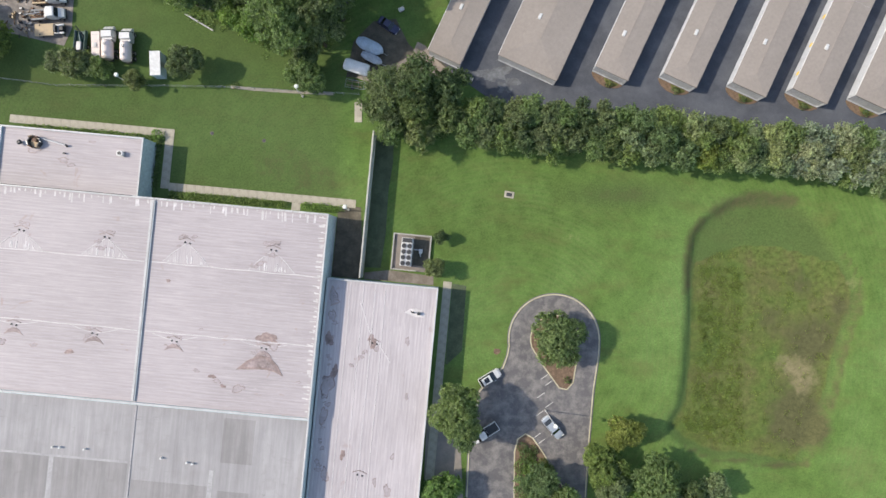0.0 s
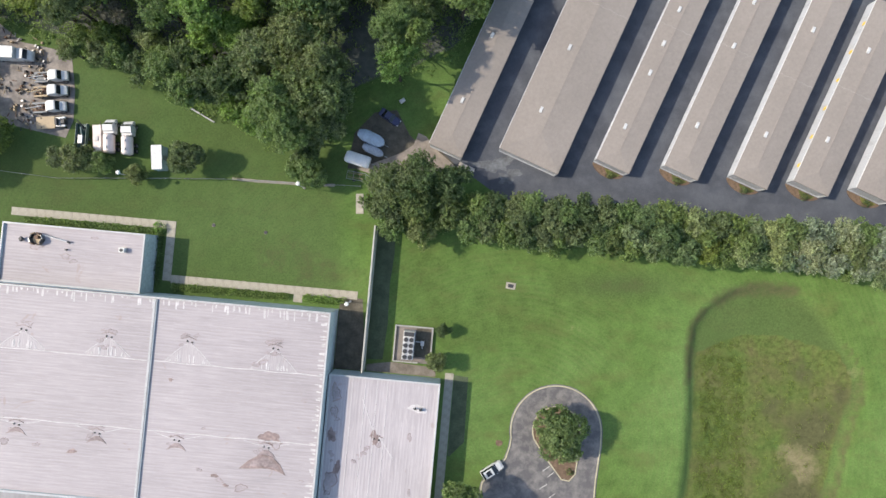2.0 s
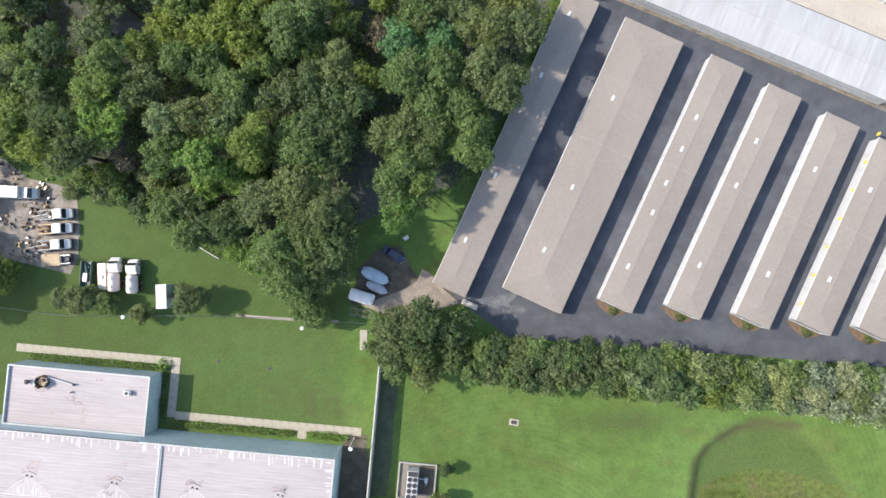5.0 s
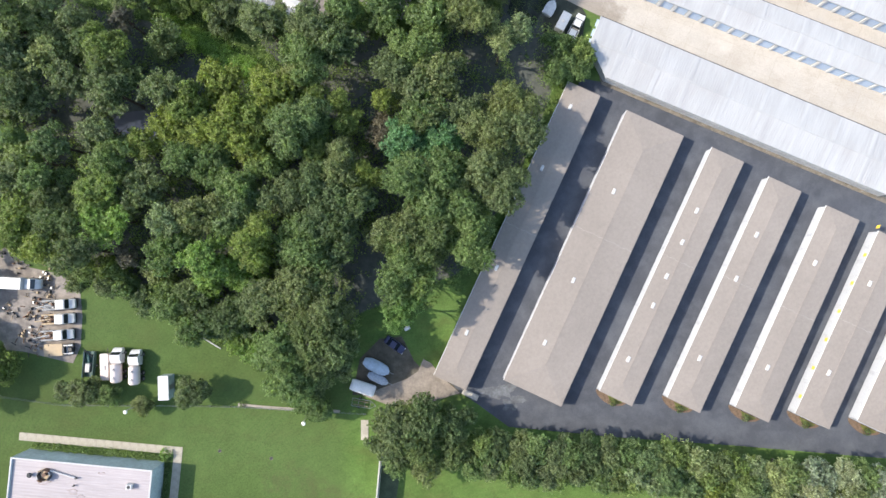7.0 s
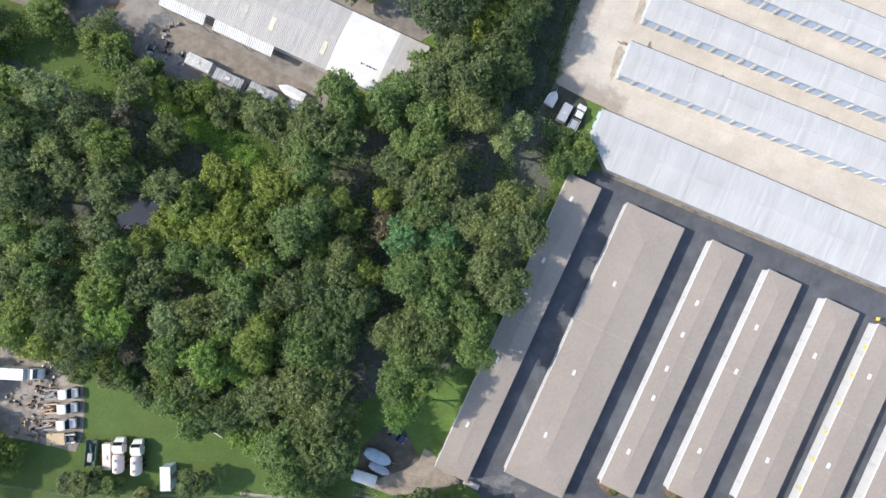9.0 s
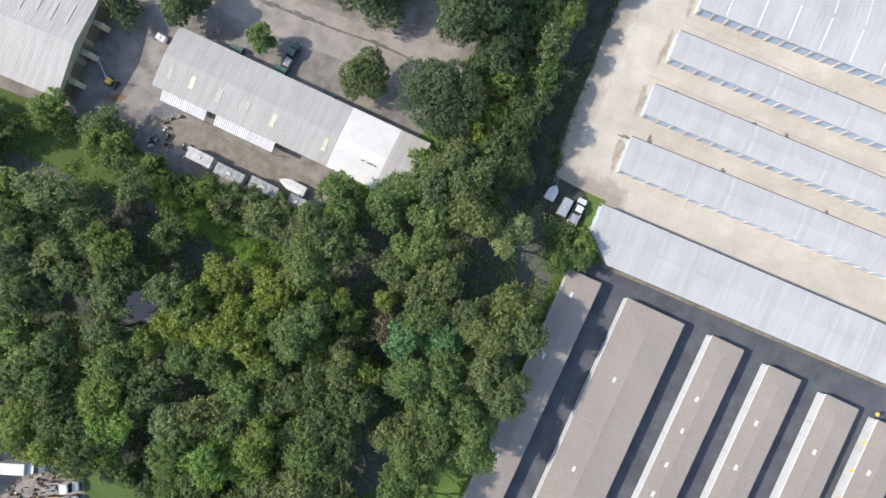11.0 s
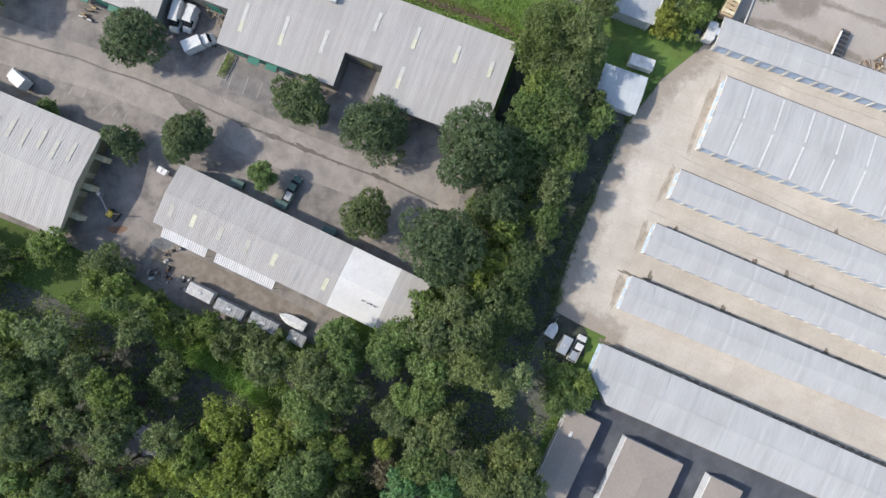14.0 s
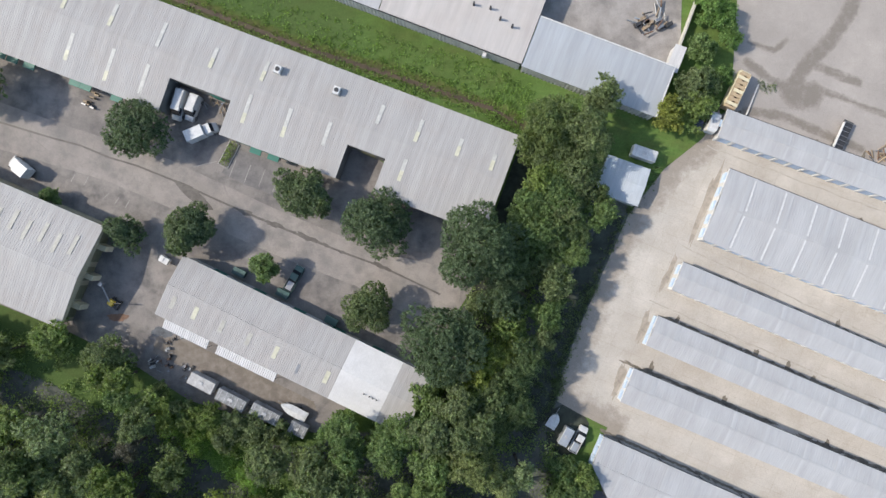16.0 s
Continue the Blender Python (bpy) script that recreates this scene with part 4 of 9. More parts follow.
part("stain", polygon([(hw - 14.3, 7.9), (hw - 12.6, 9.6), (hw - 10.2, 10.9), (hw - 8.4, 10.7), (hw - 6.7, 9.2), (hw - 5.6, 7.4), (hw - 7.0, 8.0), (hw - 8.6, 8.3), (hw - 10.0, 8.3), (hw - 11.9, 8.1)], zt - 0.02, zt + 0.062), M["stain"], hall, "rust-brown fan-shaped ponding mark")
part("dried_puddle", polygon([(hw - 12.9, 8.5), (hw - 12.0, 9.5), (hw - 10.2, 10.3), (hw - 8.8, 10.2), (hw - 7.3, 9.0), (hw - 6.7, 8.3), (hw - 8.6, 8.7), (hw - 10.0, 8.75)], zt - 0.02, zt + 0.066), M["stain_dark"], hall)
for i, (x, y, r) in enumerate([(-18.6, 6.2, 0.5), (-17.6, 5.4, 0.5), (-13.6, 4.4, 0.9), (-16.4, 4.6, 0.4), (-2.6, 6.6, 0.3), (-21.6, 7.0, 0.4), (-45.3, 8.3, 0.6), (-52.0, 8.9, 0.5), (-58.0, 9.0, 0.7), (-28.4, 23.0, 0.35), (-21.5, 14.6, 0.3)]):
    roof_spot(hall, hw + x, y, zt, r, "stain_dark" if i % 3 else "stain", 60 + i, 1.3, 0.75)
for i in range(60):
    x = hw - 1.5 - i * 1.02 + g.uniform(-0.5, 0.5)
    part("scuff_mark", ribbon([(x, hd - 0.45), (x + g.uniform(-0.1, 0.2), hd - g.uniform(0.7, 2.0) ** 1.2)], g.uniform(0.12, 0.42), zt - 0.02, zt + 0.0121 + 0.0013 * (i % 7)), M["scuff"], hall)
for i in range(44):
    y = hd - 1.0 - i * 0.82 + g.uniform(-0.4, 0.4)
    part("scuff_mark", ribbon([(hw - 0.45, y), (hw - g.uniform(0.7, 1.8), y + g.uniform(-0.1, 0.2))], g.uniform(0.12, 0.42), zt - 0.02, zt + 0.0121 + 0.0013 * (i % 7)), M["scuff"], hall)

# rear hall roof: wide pale laps and small vents
zl = 6.75
for x in (lw - 32.2, lw - 62.0):
    part("expansion_joint", box(x, 0.4, zl - 0.02, x + 0.3, ld - 0.5, zl + 0.09), M["roof_lap"], low)
for x0, y0, x1, y1 in [(0.5, 0.5, lw - 47.2, ld - 11.2), (lw - 46.2, 0.5, lw - 32.6, ld - 11.2), (lw - 31.6, 0.5, lw - 17.6, ld - 14.0), (lw - 15.6, 0.5, lw - 9.8, ld - 14.6), (lw - 15.6, ld - 9.4, lw - 9.8, ld - 1.2)]:
    part("roof_sheet", box(x0, y0, zl - 0.02, x1, y1, zl + 0.006), M["roof_dark"], low, "older darker roofing sheet")
for x in (lw - 47.1, lw - 17.5):
    part("roof_lap", box(x, 0.5, zl - 0.02, x + 0.8, ld - 11.0, zl + 0.011), M["roof_lap"], low)
part("roof_lap", box(0.5, ld - 11.15, zl - 0.02, lw - 32.6, ld - 10.75, zl + 0.014), M["roof_lap"], low)
for x, y in [(-46.5, 9.3), (-45.2, 9.3), (-40.6, 9.2), (-26.4, 9.5), (-21.6, 9.9), (-20.6, 10.0)]:
    part("roof_vent", tube((lw + x, ld - y, zl), (lw + x, ld - y, zl + 0.5), 0.16, 0.2, 8), M["white"], low)

# wing roof: gutter strip by the hall, drains, vents
zw = 4.35
for i, (x, y, r) in enumerate([(9.6, 11.3, 0.9), (10.6, 12.6, 0.4), (16.2, 10.6, 0.5), (1.9, 20.2, 1.5), (3.0, 17.5, 0.8), (1.7, 26.0, 1.0), (17.0, 21.0, 0.4), (15.4, 32.5, 0.4), (6.0, 33.0, 0.6), (12.5, 37.5, 0.5), (1.5, 3.5, 1.1), (1.6, 7.0, 0.8), (1.4, 11.5, 0.9), (3.0, 37.0, 0.9), (15.0, 39.0, 0.8)]):
    roof_spot(wing, x, gd - y, zw, r, "stain_dark" if i % 4 else "stain", 120 + i, 0.8, 1.5)
for k in range(9):
    stain_cluster(wing, 1.2, gd - 2.0 - 4.0 * k, 2.2, gd - 4.6 - 4.0 * k, zw, 3, 501 + 9 * k)
stain_cluster(wing, 6.3, gd - 16.2, 8.6, gd - 13.0, zw, 6, 611)
drain_pair(wing, 10.0, gd - 11.6, zw)
drain_pair(wing, 9.6, gd - 36.5, zw)
for x in (4.5, 7.0, 9.2, 11.2):
    part("roof_seam", ribbon([(x, gd - 0.5), (x + 0.08, gd - 12), (x, gd - 30), (x + 0.05, 1)], 0.10, zw - 0.02, zw + 0.03), M["scuff"], wing)
for s in (-1, 1):
    part("cricket_seam", ribbon([(10 + 0.4 * s, gd - 11.0), (10 + 3.4 * s, gd - (4.0 if s < 0 else 15.0))], 0.14, zw - 0.02, zw + 0.025), M["scuff"], wing)


def roof_unit(name, x, y, z, rot, w, d, h, label):
    """A small roof plant unit on a kerb with a round fan."""
    u = thing(name, x, y, z, rot, label, "roof unit", "roof plant")
    part("casing", box(-w / 2, -d / 2, 0.12, w / 2, d / 2, h, 0.03), M["white"], u)
    part("unit_kerb", box(-w / 2 - 0.1, -d / 2 - 0.1, 0, w / 2 + 0.1, d / 2 + 0.1, 0.12), M["steel"], u)
    part("fan_grille", tube((0, 0, h), (0, 0, h + 0.06), min(w, d) * 0.36, None, 14), M["dark_metal"], u)
    return u


def loft_panel(a, b, thick, h):
    """An upright plate from a to b."""
    n = Vector((b[1] - a[1], a[0] - b[0])).normalized() * thick
    return polygon([a, b, (b[0] + n.x, b[1] + n.y), (a[0] + n.x, a[1] + n.y)], 0.0, h)


def ware_unit(x, y, z, w, d, h, label="white roof ventilation unit on a flat roof"):
    roof_unit("roof_unit", *at_ware(x, y), z, WR, w, d, h, label)


ware_unit(-41.2, 8.0, 4.25, 1.1, 0.9, 0.8)
stack = thing("roof_stack", *at_ware(17.6, -17.0), 4.35, WR, "dark bent flue pipes on a whitened patch", "roof unit", "roof plant")
part("patch", polygon([(1.9 * a, 0.9 * b) for a, b in blob(0.9, 16, 0.3, 12)], -0.02, 0.03), M["scuff"], stack)
part("flue", tube((-0.5, 0.1, 0.0), (-0.5, 0.1, 0.9), 0.14), M["dark_metal"], stack)
part("crossbar", tube((-0.95, 0.25, 0.9), (-0.15, 0.05, 0.9), 0.10), M["dark_metal"], stack)
part("fan_box", box(0.2, -0.35, 0.0, 0.95, 0.25, 0.5, 0.05), M["steel"], stack)
part("fan_hood", tube((0.55, -0.05, 0.5), (0.55, -0.05, 0.7), 0.26, 0.2), M["dark_metal"], stack)
duct = thing("roof_plant", *at_ware(-57.7, 8.7), 4.25, WR, "rusty round fan housing with a pipe on the annex", "roof unit", "roof plant")
for k in range(8):
    a, b = k * math.tau / 8, (k + 1) * math.tau / 8
    part("housing_panel", loft_panel((1.15 * math.cos(a), 1.05 * math.sin(a)), (1.15 * math.cos(b), 1.05 * math.sin(b)), 0.16, 0.75 + 0.22 * (k % 3)), M[("steel", "rust", "lumber", "dark_metal")[k % 4]], duct)
part("fan_grille", tube((0, 0, 0.25), (0, 0, 0.34), 0.85, None, 16), M["tan"], duct)
part("cowl", tube((0.35, 0.3, 0.3), (0.35, 0.3, 1.1), 0.3, 0.38), M["rust"], duct)
part("pipe", tube((0.9, 0.9, 0.3), (6.0, -0.1, 0.3), 0.13), M["cap"], duct)
part("pipe_end", tube((5.95, -0.25, 0.0), (6.05, -0.05, 0.5), 0.16, 0.2), M["dark_metal"], duct)
part("vent_stub", tube((5.7, -1.6, 0.0), (5.7, -1.6, 0.45), 0.14, 0.17), M["dark_metal"], duct)
cowl = thing("roof_cowl", *at_ware(-60.6, 8.4), 4.25, WR, "grey round roof cowl on the annex", "roof unit", "roof plant")
part("neck", tube((0, 0, 0), (0, 0, 0.5), 0.3), M["steel"], cowl)
part("hood", tube((0, 0, 0.5), (0, 0, 0.75), 0.5, 0.3), M["dark_metal"], cowl)
for i, (x, y, r) in enumerate([(-55.5, 9.4, 0.3), (-52.2, 5.8, 0.7), (-50.6, 5.0, 0.5), (-58.0, 7.2, 0.8), (-47.0, 9.8, 0.4)]):
    p = at_ware(x, y)
    roof_spot(annex, x + 64.6, y - 0.06, 4.25, r, "stain_dark", 150 + i, 1.5, 0.7)

# walks, screen wall, chiller on its fenced pad
WALKS = [(-67, 12.9, -33.9, 14.5), (-35.6, 2.55, -33.9, 12.9), (-33.9, 2.15, 3.5, 3.8), (22.3, -60, 24.0, -10.7), (-9.2, 0.6, -7.4, 2.15)]
for x0, y0, x1, y1 in WALKS:
    walkway = thing("footpath", *at_ware(x0, y0), 0, WR, "pale concrete footpath slabs beside the warehouse", "footpath", "", "structure")
    w, d = x1 - x0, y1 - y0
    along = max(w, d)
    n = max(1, round(along / 1.75))
    slab = mesh_of("slab", box(0, 0, -0.1, (w / n if w > d else w) - 0.018, (d / n if d > w else d) - 0.018, 0.06, 0.006), M["walk"])
    for i in range(n):
        s = part("slab", slab, None, walkway)
        s.location = (i * w / n, 0, 0) if w > d else (0, i * d / n, 0)
# side yard ground coloured dark for the shade between hall and wall
sheet("side_yard", [at_ware(0.1, 2.5), at_ware(0.1, -11.8), at_ware(6.0, -11.8), at_ware(6.0, -8.5), at_ware(4.6, 2.4)], 0.03, "shade_toned_soil", "narrow earth yard between hall and screen wall, darkened for shade")
screen = thing("screen_wall", *at_ware(6.2, -11.4), 0, WR, "tall pale rendered screen wall beside the warehouse", "wall")
part("wall_panel", box(-0.13, 0, -0.3, 0.13, 28.4, 3.6), M["wall_screen"], screen)
part("coping", box(-0.15, 0, 3.6, 0.15, 28.5, 3.71, 0.02), M["wall_screen"], screen)
for i in range(7):
    part("pier", box(-0.145, 0.1 + i * 4.66, -0.3, 0.145, 0.5 + i * 4.66, 3.6), M["wall_screen"], screen)
# two grass strips coloured dark as the wall's and wing's shadows
sheet("ground_strip", [at_ware(6.4, -9.4), at_ware(9.6, -9.2), at_ware(10.0, -2.0), at_ware(9.7, 6.0), at_ware(10.1, 12.0), at_ware(9.8, 17.0), at_ware(6.4, 17.0)], 0.02, "shadow_grass", "grass strip darkened for the screen wall's shadow")
sheet("ground_strip", [at_ware(24.1, -11.0), at_ware(26.9, -11.2), at_ware(27.2, -24.0), at_ware(24.6, -27.0), at_ware(24.1, -27.0)], 0.02, "shadow_grass", "grass strip beside the footpath, darkened for the wing's shadow")
sheet("bare_ground", [at_ware(6.5, -11.7), at_ware(20.4, -11.7), at_ware(20.2, -9.9), at_ware(11.4, -9.5), at_ware(6.5, -10.4)], 0.03, "earth", "brown bare earth strip beside the warehouse wing")
padx, pady = at_ware(11.6, -9.3)
pad = thing("plant_pad", padx, pady, 0, WR, "low-walled concrete pad for cooling plant", "plinth", "", "structure")
part("slab", box(0, 0, -0.1, 7.6, 7.3, 0.08), M["pad"], pad)
# dark patch painted where the chiller's shadow falls on the pad
part("shadow_floor", box(4.3, 1.2, 0.0, 7.2, 6.9, 0.092), M["shade_toned_soil"], pad, "floor patch darkened as the chiller's shadow")
for a in ((0, 0, 0.25, 7.3), (0.25, 7.05, 7.35, 7.3), (7.35, 0, 7.6, 7.3), (0.25, 0, 5.0, 0.25)):
    part("low_wall", box(a[0], a[1], 0.08, a[2], a[3], 0.5), M["slab_edge"], pad)
chiller = thing("chiller", *at_ware(14.6, -5.6), 0.08, WR, "white air-cooled chiller with two rows of fans", "chiller")
part("casing", box(-1.1, -2.75, 0.15, 1.1, 2.75, 2.4, 0.05), M["white"], chiller)
part("base_frame", box(-1.15, -2.8, 0, 1.15, 2.8, 0.15), M["dark_metal"], chiller)
fan_ring = mesh_of("fan_ring", tube((0, 0, 0), (0, 0, 0.16), 0.47, 0.5, 16), M["steel"])
fan_blade = bmesh.new()
for k in range(5):
    a = k * math.tau / 5
    c, s = math.cos(a), math.sin(a)
    q = [fan_blade.verts.new((c * r - s * w, s * r + c * w, z)) for r, w, z in ((0.08, -0.05, 0.17), (0.42, -0.10, 0.175), (0.42, 0.12, 0.20), (0.08, 0.05, 0.19))]
    fan_blade.faces.new(q)
fan_blade = mesh_of("fan_blade", fan_blade, M["dark_metal"])
fan_well = mesh_of("fan_well", tube((0, 0, 0.155), (0, 0, 0.168), 0.43, None, 16), M["dark_metal"])
for i in range(2):
    for j in range(4):
        f = part("fan", fan_ring, None, chiller)
        f.location = (-0.53 + 1.06 * i, -2.2 + 1.12 * j, 2.4)
        part("well", fan_well, None, f)
        part("blade", fan_blade, None, f)
part("control_box", box(-0.95, 1.85, 2.4, 0.95, 2.65, 2.75, 0.03), M["dark_metal"], chiller)
pump = thing("pump_set", *at_ware(17.2, -5.3), 0.08, WR, "pipes and pump beside the chiller", "pump")
part("pipe", tube((-1.9, 0.3, 0.5), (0, 0.3, 0.5), 0.12), M["cap"], pump)
part("body", box(-0.3, -0.4, 0, 0.4, 0.5, 0.7, 0.05), M["white"], pump)
part("pipe", tube((0, 0.3, 0.5), (0.1, -1.0, 0.5), 0.1), M["cap"], pump)

# ---- brown-roofed storage rows ----
door_w = mesh_of("roll_door", roll_door(2.45, 2.1), M["door_white"])
vent_cap = bmesh.new()
bm_box(vent_cap, -0.28, -0.58, 0, 0.28, 0.58, 0.22)
vent_cap = mesh_of("roof_vent", bevelled(vent_cap, 0.03), M["white"])


def hip_roof(L, W, h, rise, hip, over=0.14):
    bm = bmesh.new()
    a, b = L / 2 + over, W / 2 + over
    lo = [bm.verts.new(p) for p in ((-a, -b, h - 0.18), (a, -b, h - 0.18), (a, b, h - 0.18), (-a, b, h - 0.18))]
    up = [bm.verts.new(p) for p in ((-a, -b, h), (a, -b, h), (a, b, h), (-a, b, h))]
    r = [bm.verts.new((-a + hip, 0, h + rise)), bm.verts.new((a - hip, 0, h + rise))]
    bm.faces.new(lo[::-1])
    for i in range(4):
        bm.faces.new((lo[i], lo[(i + 1) % 4], up[(i + 1) % 4], up[i]))
    bm.faces.new((up[0], up[1], r[1], r[0]))
    bm.faces.new((up[2], up[3], r[0], r[1]))
    bm.faces.new((up[1], up[2], r[1]))
    bm.faces.new((up[3], up[0], r[0]))
    return bm


def storage_row(cx, cy, L, W, rot, rise, vents, seams=(), yellow=0, hip=None, bed=True):
    s = thing("storage_row", cx, cy, 0, rot, "long storage row with taupe shingle hip roof and white walls", "storage building", "brown storage rows")
    h, hip = 2.55, hip or W * 0.5
    part("wall", wall_ring(-L / 2, -W / 2, L / 2, W / 2, h - 0.18), M["wall_store"], s)
    part("roof", hip_roof(L, W, h, rise, hip), M["shingle"], s)
    part("ridge_cap", box(-L / 2 + hip, -0.12, h + rise - 0.03, L / 2 - hip, 0.12, h + rise + 0.025), M["shingle"], s)
    for side in (1, -1):
        part("gutter", box(-L / 2 - 0.1, side * (W / 2 + 0.14) - (0.0 if side > 0 else 0.1), h - 0.16, L / 2 + 0.1, side * (W / 2 + 0.14) + (0.1 if side > 0 else 0.0), h - 0.02), M["white" if side > 0 else "shingle"], s, "white eaves gutter" if side > 0 else "")
        n = int(L // 3.05)
        for i in range(n):
            d = part("roll_door", door_w, None, s)
            d.matrix_basis = pose(-L / 2 + L * (i + 0.5) / n, side * (W / 2 + 0.012), 0.06, 0, 0, 180 if side > 0 else 0)
    for end in (-1, 1):
        part("corner_post", box(end * (L / 2 + 0.02) - 0.12, -W / 2 - 0.14, 0, end * (L / 2 + 0.02) + 0.12, -W / 2 + 0.1, h - 0.2), M["wall_store"], s)
    for f in vents:
        v = part("roof_vent", vent_cap, None, s)
        v.matrix_basis = pose(-L / 2 + L * f, W * 0.16, h + rise * (1 - 0.16 * 2 * W / (W + 0.28)) - 0.05, 0, 0, 90)
    for f in seams:
        x = -L / 2 + L * f
        for side in (1, -1):
            part("roof_seam", slope_strip(x, side, W, h, rise), M["ridge_seam"], s)
    for i in range(yellow):
        part("wall_sign", box(-L / 2 + 3 + i * 6.2, W / 2 + 0.08, 1.5, -L / 2 + 3.7 + i * 6.2, W / 2 + 0.2, 2.3, 0.02), M["yellow"], s, "small yellow wall sign")
    part("end_footing", box(-L / 2 - 0.2, -W / 2, -0.05, -L / 2 - 0.02, W / 2, 0.16, 0.02), M["wall_store"], s)
    if bed:
        ax = -L / 2 - 0.5
        bedding = thing("planter_bed", *(pose(cx, cy, 0, 0, 0, rot) @ Vector((ax, 0, 0))).xy, 0.05, rot, "orange mulch bed with grass at the row's end", "planting bed", "planter beds")
        part("mulch", polygon([(0.2, W * 0.5)] + [(-1.35 * math.sin(math.pi * t) ** 0.7, W * (0.5 - t)) for t in [k / 12 for k in range(1, 12)]] + [(0.2, -W * 0.5)], -0.1, 0.07), M["mulch"], bedding)
        part("turf", polygon([(0.1, W * 0.1)] + [(-0.9 * math.sin(math.pi * t) ** 0.7, W * (0.1 - 0.5 * t)) for t in [k / 8 for k in range(1, 8)]] + [(0.1, -W * 0.4)], 0.02, 0.12), M["weed"], bedding)
        part("edging", ribbon([(0.1, W * 0.5)] + [(-1.42 * math.sin(math.pi * t) ** 0.7, W * (0.5 - t)) for t in [k / 12 for k in range(1, 12)]] + [(0.1, -W * 0.5)], 0.12, -0.1, 0.12), M["mulch"], bedding)
    return s


def slope_strip(x, side, W, h, rise):
    """A thin strip of flashing that climbs one slope of a gable."""
    bm = bmesh.new()
    b = W / 2 + 0.14
    rows = []
    for k in range(7):
        t = k / 6
        y, z = side * b * (1 - t), h + rise * t + 0.012
        j = 0.12 * math.sin(k * 2.1)
        rows.append((bm.verts.new((x + j - 0.07, y, z)), bm.verts.new((x + j + 0.07, y, z))))
    for a, c in zip(rows, rows[1:]):
        bm.faces.new((a[0], a[1], c[1], c[0]) if side < 0 else (a[1], a[0], c[0], c[1]))
    return bm


storage_row(13.55, 68.4, 63.9, 6.6, 65.2, 0.2, (0.16, 0.38, 0.72, 0.93), (0.52,), bed=False)
storage_row(28.7, 63.9, 58.6, 12.1, 65.2, 0.42, (0.17, 0.4, 0.73), (0.57,), bed=False)
storage_row(44.1, 60.2, 53.0, 6.6, 64.8, 0.22, (0.15, 0.37, 0.49, 0.63, 0.76), (0.56,))
storage_row(56.4, 56.6, 48.0, 6.7, 64.7, 0.22, (0.2, 0.56, 0.76), (0.55,))
storage_row(68.8, 52.8, 43.6, 6.8, 65.0, 0.22, (0.22, 0.74), (0.5,))
storage_row(79.9, 49.6, 39.5, 7.0, 64.6, 0.22, (0.25, 0.74), (0.52,), 7)
storage_row(91.4, 46.6, 36.0, 7.0, 64.6, 0.22, (0.3, 0.7), (), 0)
ramp = thing("concrete_ramp", 4.3, 36.3, 0.05, -25, "short pale concrete slab at the row's corner", "slab")
part("slab", box(-1.6, -0.6, -0.1, 1.7, 0.55, 0.25, 0.05), M["concrete"], ramp)

# ---- grey metal mini-storage rows ----
blue_door = mesh_of("roll_door", roll_door(2.05, 2.1), M["door_blue"])


